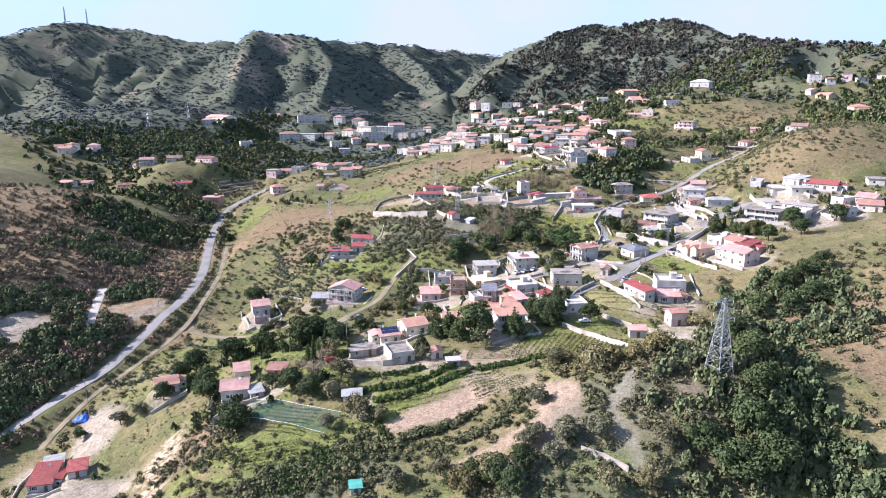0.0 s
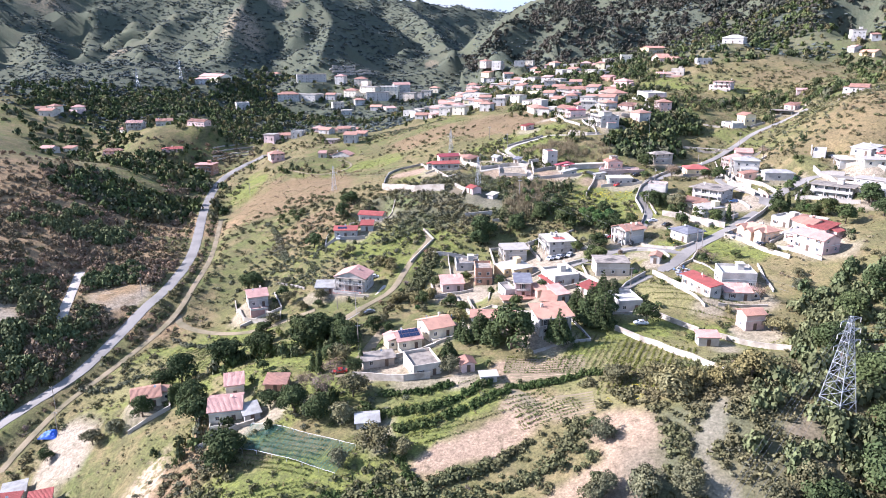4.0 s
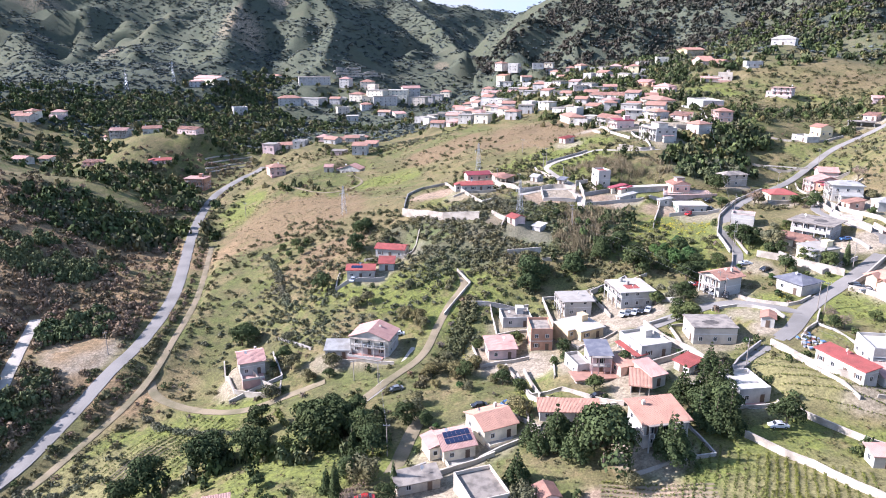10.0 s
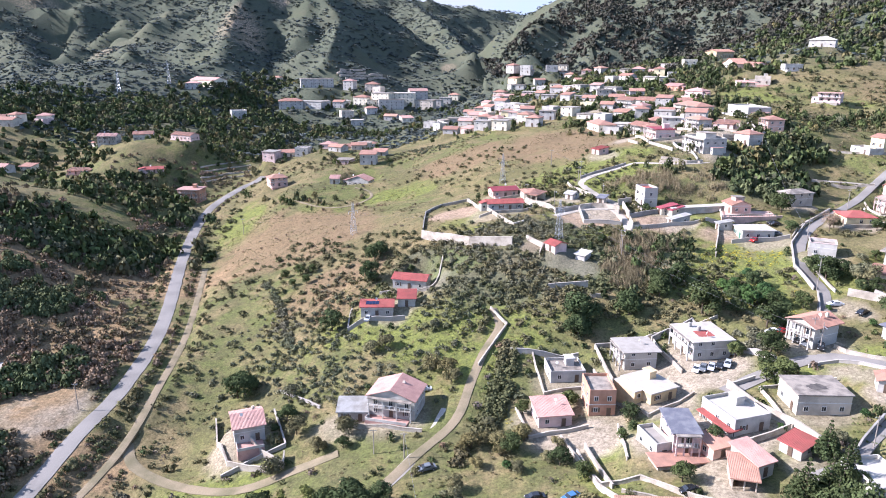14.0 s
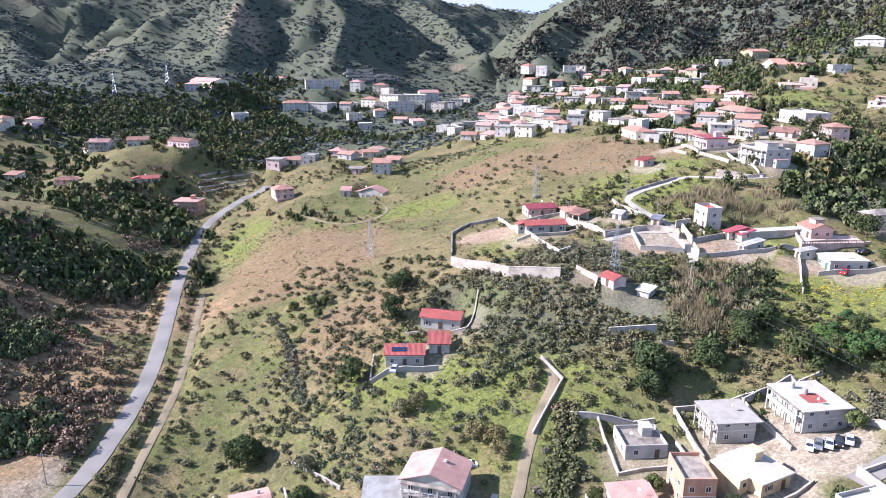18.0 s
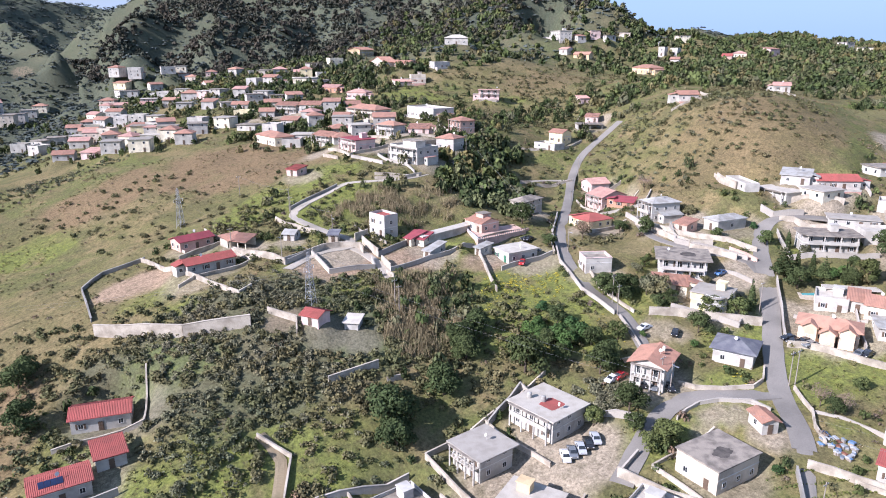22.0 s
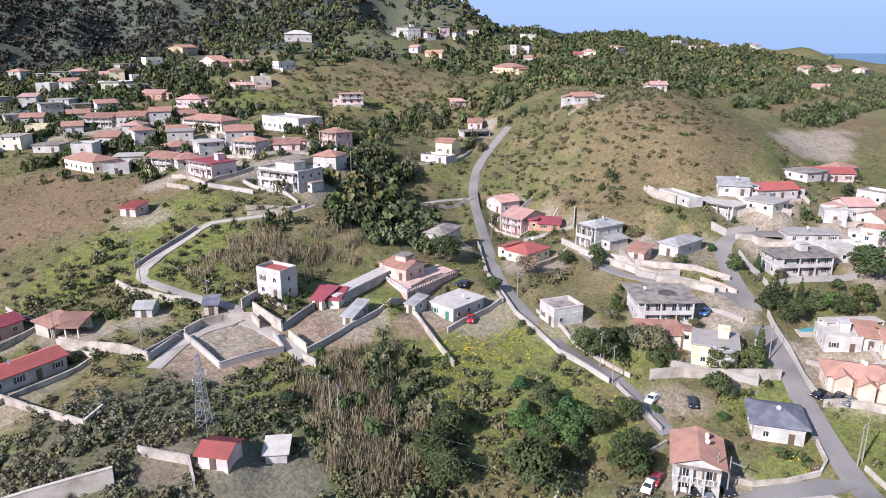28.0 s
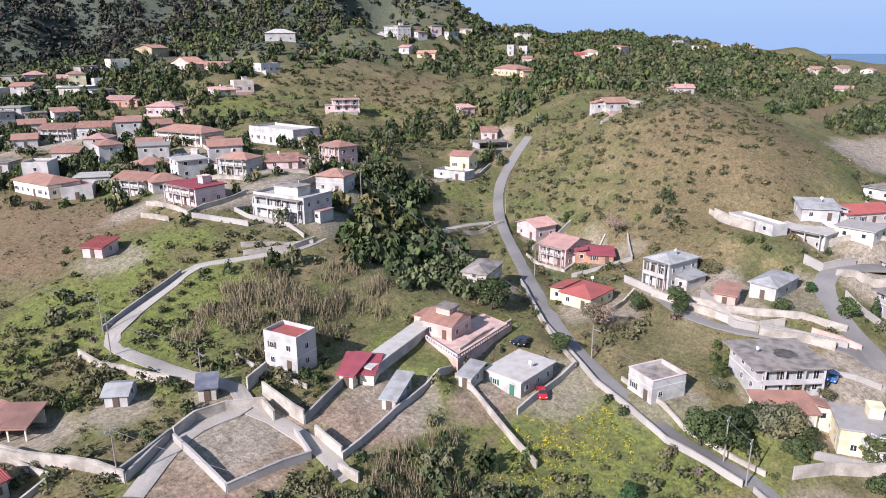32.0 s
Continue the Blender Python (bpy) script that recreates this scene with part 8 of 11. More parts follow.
site(-35.1, 419.3, 69.8, -11, 9.0, 8.0, 0.8, 'shed', 'white', 'terracotta', near=0, label='white town house with a terracotta sloping roof', group='houses of the hillside town')
site(-251.2, 693.9, 96.7, 0, 14.0, 9.0, 2, 'hip', 'grey', 'rose', near=0, label='grey rendered town house with a faded pink hipped roof', group='houses of the hillside town')
site(-231.5, 711.1, 94.7, -22, 13.0, 9.0, 1.6, 'flat', 'beige', 'concrete', near=0, label='beige town house with a stained concrete flat roof', group='houses of the hillside town')
site(-324.4, 498.7, 79.2, -5, 13.0, 10.0, 1.6, 'gable', 'beige', 'terracotta', near=0, label='beige town house with a terracotta pitched roof', group='houses of the hillside town')
site(-311.4, 525.3, 80.6, 15, 11.0, 9.0, 1.4, 'hip', 'cream', 'rose', near=0, label='cream town house with a faded pink hipped roof', group='houses of the hillside town')
site(-280.4, 414.2, 59.1, -12, 11.0, 9.0, 1, 'gable', 'white', 'rose', near=0, label='white town house with a faded pink pitched roof', group='houses of the hillside town')
site(-274.6, 432.9, 56.7, -7, 9.0, 8.0, 0.9, 'shed', 'cream', 'terracotta', near=0, label='cream town house with a terracotta sloping roof', group='houses of the hillside town')
site(-248.1, 482.3, 65.9, -21, 10.0, 8.0, 1, 'gable', 'cream', 'terracotta', near=0, label='cream town house with a terracotta pitched roof', group='houses of the hillside town')
site(-205.4, 805.5, 102.9, -25, 10.0, 8.0, 1, 'flat', 'cream', 'concrete', near=0, label='cream town house with a stained concrete flat roof', group='houses of the hillside town')
site(-195.3, 819.2, 101.0, -17, 12.0, 8.0, 1, 'hip', 'cream', 'orange', near=0, label='cream town house with a orange tiled hipped roof', group='houses of the hillside town')
site(96.6, 741.2, 111.1, -19, 13.0, 10.0, 1.6, 'hip', 'white', 'rose', near=0, label='white town house with a faded pink hipped roof', group='houses of the hillside town')
site(133.6, 731.1, 109.8, 13, 13.0, 10.0, 1.6, 'hip', 'white', 'terracotta', near=0, label='white town house with a terracotta hipped roof', group='houses of the hillside town')
site(105.9, 713.5, 101.5, 7, 11.0, 9.0, 1.6, 'gable', 'white', 'terracotta', near=0, label='white town house with a terracotta pitched roof', group='houses of the hillside town')
site(81.9, 731.9, 94.6, 18, 12.0, 10.0, 2, 'flat', 'white', 'grey', near=0, label='white town house with a grey flat roof', group='houses of the hillside town')
site(87.2, 639.6, 93.1, -17, 12.0, 10.0, 1.8, 'flat', 'white', 'white', near=0, label='white town house with a white flat roof', group='houses of the hillside town')
site(63.7, 691.9, 89.8, -24, 12.0, 10.0, 1.8, 'hip', 'beige', 'terracotta', near=0, label='beige town house with a terracotta hipped roof', group='houses of the hillside town')
site(52.4, 675.0, 81.8, 19, 11.0, 9.0, 1.4, 'flat', 'white', 'grey', near=0, label='white town house with a grey flat roof', group='houses of the hillside town')
site(101.8, 558.4, 101.6, -25, 12.0, 10.0, 1.6, 'hip', 'grey', 'terracotta', near=0, label='grey rendered town house with a terracotta hipped roof', group='houses of the hillside town')
site(132.2, 621.5, 105.8, 4, 12.0, 10.0, 1.4, 'gable', 'white', 'orange', near=0, label='white town house with a orange tiled pitched roof', group='houses of the hillside town')
# trees stand between the houses of the town
_h = random.Random(8)
for args, kw in SITES:
    if "town house" in kw["label"] and args[1] > 330:
        for _ in range(4):
            _a, _r = _h.uniform(0, 6.283), args[4] * .62 + _h.uniform(2.5, 9)
            THICKETS.setdefault("grove", []).append((args[0] + _r * math.cos(_a), args[1] + _r * math.sin(_a)))

# ---- the ground: one sheet out to the horizon ----
def axis(*runs):
    out = [runs[0][0]]
    for a, b, step in runs:
        n = max(1, int(round((b - a) / step)))
        out += [a + (b - a) * (i + 1) / n for i in range(n)]
    return np.array(out)


GX = axis((-4600, -1500, 220), (-1500, -600, 25), (-600, -190, 8), (-190, 330, 2.5), (330, 700, 7), (700, 1300, 20), (1300, 4600, 220))
GY = axis((-4600, -300, 250), (-300, -70, 10), (-70, 340, 2.5), (340, 620, 5), (620, 1300, 9), (1300, 2100, 20), (2100, 4600, 200))
XX, YY = np.meshgrid(GX, GY)
ZZ = height(XX, YY)
nx, ny = len(GX), len(GY)


def cover(kind, base=0.0):
    m = np.full(XX.shape, base)
    for k, x, y, rx, ry, turn, amount in TINTS:
        if k != kind:
            continue
        a = radians(turn)
        u = ((XX - x) * math.cos(a) + (YY - y) * math.sin(a)) / rx
        v = (-(XX - x) * math.sin(a) + (YY - y) * math.cos(a)) / ry
        e = np.hypot(u, v) + .18 * rumple(XX * 1.2, YY * 1.2, .05, .5)
        m = np.maximum(m, amount * np.clip((1.12 - e) / .3, 0, 1))
    return m


me = bpy.data.meshes.new("ground")
me.vertices.add(nx * ny)
me.vertices.foreach_set("co", np.stack([XX, YY, ZZ], -1).astype(np.float32).ravel())
_i = np.arange(nx * ny).reshape(ny, nx)
quads = np.stack([_i[:-1, :-1], _i[:-1, 1:], _i[1:, 1:], _i[1:, :-1]], -1).reshape(-1, 4)
me.loops.add(quads.size)
me.loops.foreach_set("vertex_index", quads.ravel().astype(np.int32))
me.polygons.add(len(quads))
me.polygons.foreach_set("loop_start", np.arange(0, quads.size, 4, dtype=np.int32))
me.polygons.foreach_set("loop_total", np.full(len(quads), 4, dtype=np.int32))
me.polygons.foreach_set("use_smooth", np.ones(len(quads), dtype=bool))
for kind in ("grass", "brown", "soil", "wood", "rock", "sand", "crop", "heath"):
    at = me.attributes.new(kind, "FLOAT", "POINT")
    val = cover(kind)
    if kind == "wood":
        for slope, rough, crest in RIDGES:
            d, top = nearest(XX, YY, crest)
            val = np.maximum(val, .92 * np.clip((330 - d) / 120, 0, 1) * np.clip((YY - 430) / 120, 0, 1))
        val = val * np.clip(1.05 + .25 * rumple(XX * .3, YY * .3, .02, .3), .85, 1)
    at.data.foreach_set("value", val.astype(np.float32).ravel())
me.update(calc_edges=True)


def ground_material():
    m = bpy.data.materials.new("hillside")
    m.use_nodes = True
    n, l = m.node_tree.nodes, m.node_tree.links
    b = n["Principled BSDF"]
    b.inputs["Roughness"].default_value = 0.95
    b.inputs["Specular IOR Level"].default_value = 0.1
    g = n.new("ShaderNodeNewGeometry")

    def noise_(scale, detail=6, rough=.6):
        t = n.new("ShaderNodeTexNoise")
        t.inputs["Scale"].default_value, t.inputs["Detail"].default_value, t.inputs["Roughness"].default_value = scale, detail, rough
        l.new(g.outputs["Position"], t.inputs["Vector"])
        return t.outputs["Fac"]

    def ranged(v, a, c, lo=0.0, hi=1.0):
        r = n.new("ShaderNodeMapRange")
        for k, q in (("From Min", a), ("From Max", c), ("To Min", lo), ("To Max", hi)):
            r.inputs[k].default_value = q
        l.new(v, r.inputs["Value"])
        return r.outputs["Result"]

    def mixed(f, a, c):
        x = n.new("ShaderNodeMix")
        x.data_type = "RGBA"
        for k, q in (("Factor", f), ("A", a), ("B", c)):
            if isinstance(q, tuple):
                x.inputs[k].default_value = (q[0] * 1.02, q[1] * .96, q[2] * .93, 1)
            else:
                l.new(q, x.inputs[k])
        return x.outputs["Result"]

    def times(a, c):
        x = n.new("ShaderNodeMath")
        x.operation = "MULTIPLY"
        x.use_clamp = True
        for k, q in ((0, a), (1, c)):
            if isinstance(q, float):
                x.inputs[k].default_value = q
            else:
                l.new(q, x.inputs[k])
        return x.outputs[0]

    def mask(kind):
        a = n.new("ShaderNodeAttribute")
        a.attribute_name = kind
        return a.outputs["Fac"]

    big, mid, fine, grit = noise_(.012), noise_(.09), noise_(.6), noise_(1.6, 7, .75)
    dry = mixed(ranged(mid, .38, .62), (.205, .168, .086), (.142, .126, .060))
    dry = mixed(ranged(fine, .45, .7), dry, (.118, .108, .052))
    green = mixed(ranged(fine, .35, .65), (.138, .152, .052), (.092, .106, .040))
    col = mixed(times(ranged(big, .40, .56), ranged(mid, .36, .56)), dry, green)
    patchy = noise_(.05, 8, .66)
    col = mixed(ranged(patchy, .50, .60, 0.0, .6), col, mixed(ranged(fine, .35, .65), (.112, .110, .052), (.080, .080, .040)))
    col = mixed(ranged(patchy, .44, .36, 0.0, .45), col, (.215, .178, .098))
    col = mixed(times(mask("grass"), ranged(mid, .30, .48)), col, mixed(ranged(fine, .35, .65), (.175, .200, .052), (.112, .130, .044)))
    col = mixed(times(mask("brown"), ranged(mid, .25, .45)), col, mixed(ranged(fine, .4, .65), (.205, .148, .086), (.152, .112, .066)))
    col = mixed(times(mask("soil"), ranged(mid, .2, .4)), col, mixed(ranged(fine, .4, .65), (.32, .245, .17), (.245, .185, .13)))
    col = mixed(times(mask("sand"), ranged(mid, .15, .35)), col, mixed(ranged(fine, .4, .65), (.330, .290, .218), (.235, .205, .152)))
    col = mixed(times(mask("crop"), ranged(mid, .2, .4)), col, mixed(ranged(fine, .4, .65), (.205, .195, .085), (.155, .145, .068)))
    # wood cover: blue raised in the colour too, for haze on the mountains
    col = mixed(times(mask("wood"), ranged(fine, .1, .4)), col, mixed(ranged(fine, .4, .65), (.062, .082, .062), (.104, .116, .082)))
    col = mixed(times(mask("heath"), ranged(mid, .25, .45)), col, mixed(ranged(fine, .4, .62), (.275, .195, .108), (.185, .140, .080)))
    col = mixed(times(mask("rock"), ranged(fine, .42, .55)), col, (.42, .33, .23))
    clump = noise_(.28, 8, .7)
    col = mixed(ranged(clump, .52, .68, 0.0, .55), col, (.075, .072, .040))
    hsv = n.new("ShaderNodeHueSaturation")
    l.new(ranged(grit, .3, .7, .42, 1.5), hsv.inputs["Value"])
    l.new(col, hsv.inputs["Color"])
    l.new(hsv.outputs["Color"], b.inputs["Base Color"])
    bp = n.new("ShaderNodeBump")
    bp.inputs["Strength"].default_value, bp.inputs["Distance"].default_value = .6, .5
    l.new(fine, bp.inputs["Height"])
    l.new(bp.outputs["Normal"], b.inputs["Normal"])
    return m


me.materials.append(ground_material())
tagged(new("ground", me), "dry grassy valley and hillsides with green plots and scrub", "ground", kind="structure")
sea = mesh_from("water", [(1250, -4500, 103), (4800, -4500, 103), (4800, 4500, 103), (1250, 4500, 103)], [(0, 1, 2, 3)], shade("sea", (.03, .10, .20), .25, bump=.3))
tagged(new("water", sea), "calm blue sea on the horizon", "sea", kind="structure")
for r in ROADS:
    build_way(*r)
for args, kw in SITES:
    house(*args, **kw)

# ---- walls, trees, poles, cars ----
def yard_walls():
    """Low walls on two or three sides of the houses' yards."""
    rnd = random.Random(5)
    for args, kw in list(SITES):
        x, y, z, turn, w, d = args[:6]
        if not kw.get("near", 1) or kw.get("category", "house") != "house" or w < 6.5 or y > 340:
            continue
        m = pose(x, y, 0, 0, 0, turn)
        a, b = w / 2 + rnd.uniform(2.2, 4.5), d / 2 + rnd.uniform(2.5, 5)
        c = [m @ Vector((sx * a, sy * b, 0)) for sx, sy in ((-1, 1), (-1, -1), (1, -1), (1, 1))]
        mat, name = rnd.choice(((WHITEWALL, "whitewashed"), (WHITEWALL, "pale rendered"), (CONCRETE, "grey concrete"), (WALLS["stone"], "rough stone")))
        h, k0 = rnd.uniform(.7, 1.5), rnd.randrange(2)
        run = []
        for p, q in list(zip(c, c[1:]))[k0:k0 + 2]:
            t = np.linspace(0, 1, 9)
            qx, qy = p.x + (q.x - p.x) * t, p.y + (q.y - p.y) * t
            ok = all((px - x) ** 2 + (py - y) ** 2 < 1 or ((qx - px) ** 2 + (qy - py) ** 2 > (r * .9) ** 2).all() for px, py, pz, r in PADS if math.hypot(px - x, py - y) > .5)
            ok = ok and all(nearest(qx, qy, pts)[0].min() > half + .4 for pts, half, soft in WAYS)
            if ok:
                run += [p, q] if not run else [q]
            elif run:
                break
        if len(run) > 1:
            wall_run(h, .28, mat, "low %s wall round the yard of a house" % name, *[(v.x, v.y) for v in run])


yard_walls()
wall_run(1.8, 0.35, WHITEWALL, 'pale rendered retaining wall beside the road', (163.8, 201.4), (161.4, 188.1), (160.4, 176.0))
wall_run(2, 0.35, WHITEWALL, 'pale rendered retaining wall beside the road', (159.3, 175.6), (162.3, 168.2), (163.5, 162.0))
wall_run(2, 0.35, WHITEWALL, 'curved retaining wall of a terraced garden', (163.8, 187.7), (161.2, 182.1), (161.5, 177.0), (166.2, 172.5))
wall_run(2, 0.35, CONCRETE, 'stained concrete retaining wall below a house', (194.4, 176.2), (195.2, 171.9), (202.8, 166.3))
wall_run(1.6, 0.35, WHITEWALL, 'pale rendered retaining wall beside the road', (193.4, 168.7), (197.7, 161.3), (200.6, 154.7))
wall_run(1.6, 0.35, WALLS["salmon"], 'salmon rendered wall of a small plot', (167.3, 167.4), (168.2, 162.4), (167.4, 157.9))
wall_run(2.6, 0.35, WHITEWALL, 'white boundary wall on the hill edge', (206.2, 202.4), (203.4, 197.2), (200.1, 190.0))
wall_run(1.1, 0.3, CONCRETE, 'low concrete wall along the road', (117.3, 165.0), (117.4, 178.0), (124.2, 194.8), (139.0, 215.4), (158.0, 234.5))
wall_run(0.9, 0.3, WHITEWALL, 'low whitewashed wall along the road', (122.6, 163.0), (122.8, 176.6), (129.0, 191.8))
wall_run(2.2, 0.8, WALLS["stone"], 'stepped stone terrace wall on the hillside', (-114.6, 788.6), (-102.2, 806.5), (-87.8, 813.3))
wall_run(2.2, 0.8, WALLS["stone"], 'stepped stone terrace wall on the hillside', (-116.9, 781.0), (-102.8, 798.2), (-87.2, 807.3))
wall_run(2.2, 0.8, WALLS["stone"], 'stepped stone terrace wall on the hillside', (-113.5, 779.4), (-98.9, 792.6), (-83.2, 801.6), (-68.2, 821.2))
wall_run(2.2, 0.8, WALLS["stone"], 'stepped stone terrace wall on the hillside', (-106.9, 778.3), (-92.7, 789.3), (-77.8, 797.0), (-63.2, 811.5))
wall_run(3.2, 0.5, WHITEWALL, 'long whitewashed retaining wall across the slope', (-1.1, 228.5), (16.8, 209.9), (31.2, 202.1))
wall_run(1.23, 0.3, DARKCON, 'stained grey concrete wall', (-0.9, 235.9), (-0.6, 262.4), (6.2, 270.7), (18.8, 271.3))
wall_run(1.31, 0.3, WHITEWALL, 'whitewashed garden wall', (17.5, 271.5), (23.3, 243.6), (33.1, 217.6), (37.1, 219.4))
wall_run(1.97, 0.3, WHITEWALL, 'whitewashed garden wall', (41.0, 251.8), (50.3, 230.0))
wall_run(1.48, 0.3, DARKCON, 'stained grey concrete wall', (50.3, 230.0), (60.8, 235.5))
wall_run(1.39, 0.3, CONCRETE, 'low concrete yard wall', (60.0, 233.9), (59.0, 218.2), (72.0, 215.6), (74.0, 221.9))
wall_run(1.97, 0.3, WHITEWALL, 'whitewashed garden wall', (60.5, 234.7), (65.0, 236.2), (69.9, 234.8), (74.9, 231.4), (73.8, 226.9))
wall_run(1.97, 0.3, WHITEWALL, 'whitewashed garden wall', (41.6, 252.2), (45.5, 241.2), (49.7, 231.2))
wall_run(1.64, 0.3, DARKCON, 'stained grey concrete wall', (49.7, 231.2), (60.1, 235.1))
wall_run(1.48, 0.3, WHITEWALL, 'whitewashed garden wall', (61.7, 270.5), (62.4, 263.0), (67.7, 248.3))
wall_run(1.23, 0.3, DARKCON, 'stained grey concrete wall', (67.8, 273.1), (73.5, 274.7), (89.0, 279.8))
wall_run(2.46, 0.3, WHITEWALL, 'whitewashed garden wall', (75.9, 237.2), (81.6, 239.4))
wall_run(2.62, 0.3, WHITEWALL, 'whitewashed garden wall', (77.1, 234.4), (76.8, 225.7), (76.9, 223.0))
wall_run(1.64, 0.3, DARKCON, 'stained grey concrete wall', (76.9, 223.0), (87.3, 226.2), (98.5, 229.0), (110.6, 231.9))
wall_run(1.97, 0.3, WHITEWALL, 'whitewashed garden wall', (76.2, 219.5), (75.5, 212.4))
wall_run(1.23, 0.3, CONCRETE, 'low concrete yard wall', (75.2, 212.1), (89.9, 214.8), (108.2, 217.2))
wall_run(1.64, 0.3, WHITEWALL, 'whitewashed garden wall', (72.9, 210.3), (73.3, 206.4))
wall_run(1.31, 0.3, WHITEWALL, 'whitewashed garden wall', (107.4, 215.7), (103.9, 205.9), (100.4, 198.0), (97.9, 191.3))
wall_run(0.9, 0.3, WALLS["salmon"], 'salmon terrace wall with a tiled edge', (111.3, 219.7), (120.0, 219.2), (132.7, 220.2))
wall_run(0.98, 0.3, WHITEWALL, 'whitewashed garden wall', (127.2, 200.7), (132.8, 208.7), (141.0, 218.0), (155.9, 231.9))
wall_run(1.64, 0.3, CONCRETE, 'stained grey concrete wall', (168.8, 210.7), (163.2, 197.3), (160.4, 181.0), (164.1, 170.6), (166.3, 160.3))
wall_run(1.8, 0.3, CONCRETE, 'stained grey concrete wall', (169.3, 191.7), (159.2, 180.9), (162.1, 171.1))
wall_run(1.15, 0.3, CONCRETE, 'stained grey concrete wall', (155.3, 161.0), (157.8, 152.6))
wall_run(0.82, 0.3, WHITEWALL, 'whitewashed garden wall', (103.1, 150.5), (109.9, 148.5))
wall_run(1.64, 0.3, WHITEWALL, 'whitewashed garden wall', (36.4, 205.0), (41.4, 198.2), (39.6, 193.4))
wall_run(2.13, 0.3, WHITEWALL, 'whitewashed garden wall', (40.5, 177.2), (52.9, 176.6))
wall_run(1.23, 0.3, WHITEWALL, 'whitewashed garden wall', (52.6, 172.0), (56.9, 171.5))
wall_run(1.8, 0.3, DARKCON, 'stained grey concrete wall', (66.4, 151.7), (79.0, 156.6))
wall_run(1.8, 0.3, CONCRETE, 'stained grey concrete wall', (79.0, 156.6), (85.1, 140.6), (91.8, 131.7))
wall_run(1.64, 0.3, CONCRETE, 'stained grey concrete wall', (26.5, 151.9), (45.6, 149.9))
wall_run(1.48, 0.3, WHITEWALL, 'whitewashed garden wall', (48.3, 142.4), (49.8, 124.3))
wall_run(1.23, 0.3, WHITEWALL, 'whitewashed garden wall', (37.8, 108.6), (39.4, 94.4), (41.4, 86.5))
wall_run(1.23, 0.3, WHITEWALL, 'whitewashed garden wall', (40.0, 110.7), (42.1, 92.8))
wall_run(0.82, 0.3, WHITEWALL, 'whitewashed garden wall', (48.9, 117.0), (46.9, 100.5))
wall_run(2.3, 0.3, WHITEWALL, 'whitewashed garden wall', (76.5, 123.7), (81.6, 109.2), (86.0, 98.3))
wall_run(0.74, 0.3, WHITEWALL, 'low white balustrade wall', (43.1, 90.0), (52.5, 85.1), (65.9, 81.6))
wall_run(1.15, 0.3, CONCRETE, 'stained grey concrete wall', (84.0, 125.5), (76.8, 123.6))
wall_run(1.48, 0.3, DARKCON, 'stained grey concrete wall', (80.5, 87.0), (89.1, 93.0), (101.9, 103.7))
wall_run(1.64, 0.3, WHITEWALL, 'whitewashed garden wall', (-56.8, 145.5), (-51.5, 130.1), (-46.3, 122.0), (-35.2, 117.3))
wall_run(1.8, 0.3, WHITEWALL, 'whitewashed garden wall', (-41.2, 125.9), (-31.2, 117.7), (-31.6, 121.1))
wall_run(0.82, 0.3, CONCRETE, 'stained grey concrete wall', (-39.3, 151.0), (-25.6, 137.7))
wall_run(0.98, 0.3, WHITEWALL, 'whitewashed garden wall', (22.0, 171.6), (26.6, 164.4), (17.3, 147.3))
wall_run(1.97, 0.3, WHITEWALL, 'whitewashed garden wall', (5.3, 52.0), (20.3, 46.5), (27.6, 47.7))
wall_run(1.23, 0.3, CONCRETE, 'stained grey concrete wall', (6.8, 61.7), (13.6, 66.3))
wall_run(1.64, 0.3, WHITEWALL, 'whitewashed garden wall', (82.7, 66.2), (92.1, 55.6), (97.3, 42.6), (97.6, 22.1))
wall_run(1.48, 0.3, WHITEWALL, 'whitewashed garden wall', (95.1, 78.5), (106.0, 66.8), (116.2, 56.0), (126.5, 47.9))
wall_run(1.64, 0.3, WHITEWALL, 'whitewashed garden wall', (104.3, 103.2), (109.8, 91.2), (116.7, 82.0))
wall_run(1.07, 0.3, WHITEWALL, 'whitewashed garden wall', (35.2, 114.9), (40.2, 94.6), (47.7, 93.6), (60.7, 82.2))
wall_run(1.48, 0.3, WHITEWALL, 'whitewashed garden wall', (74.6, -11.4), (79.7, -15.0), (84.4, -19.5))
wall_run(0.66, 0.5, WALLS["stone"], 'low terrace wall in the orchard', (-157.9, 432.1), (-145.0, 448.8), (-134.9, 472.7))
wall_run(0.66, 0.5, WALLS["stone"], 'low terrace wall in the orchard', (-156.6, 427.8), (-142.8, 441.2), (-130.3, 455.5))
wall_run(0.66, 0.5, WALLS["stone"], 'low terrace wall in the orchard', (-155.0, 422.6), (-140.8, 434.0), (-125.1, 436.4))
wall_run(0.66, 0.5, WALLS["stone"], 'low terrace wall in the orchard', (-153.8, 418.3), (-139.5, 429.2), (-122.9, 428.4))
wall_run(1.31, 0.3, WHITEWALL, 'whitewashed garden wall', (207.1, 204.2), (199.1, 185.1))
wall_run(1.64, 0.3, WHITEWALL, 'whitewashed garden wall', (205.3, 175.5), (216.4, 161.0))
wall_run(1.23, 0.3, WHITEWALL, 'whitewashed garden wall', (222.5, 151.3), (233.4, 140.1))
wall_run(1.48, 0.3, WHITEWALL, 'whitewashed garden wall', (166.0, 197.3), (164.3, 184.5), (170.0, 169.9), (172.6, 161.7))
wall_run(1.31, 0.3, WHITEWALL, 'whitewashed garden wall', (103.0, 276.3), (112.8, 269.9), (119.9, 270.1))
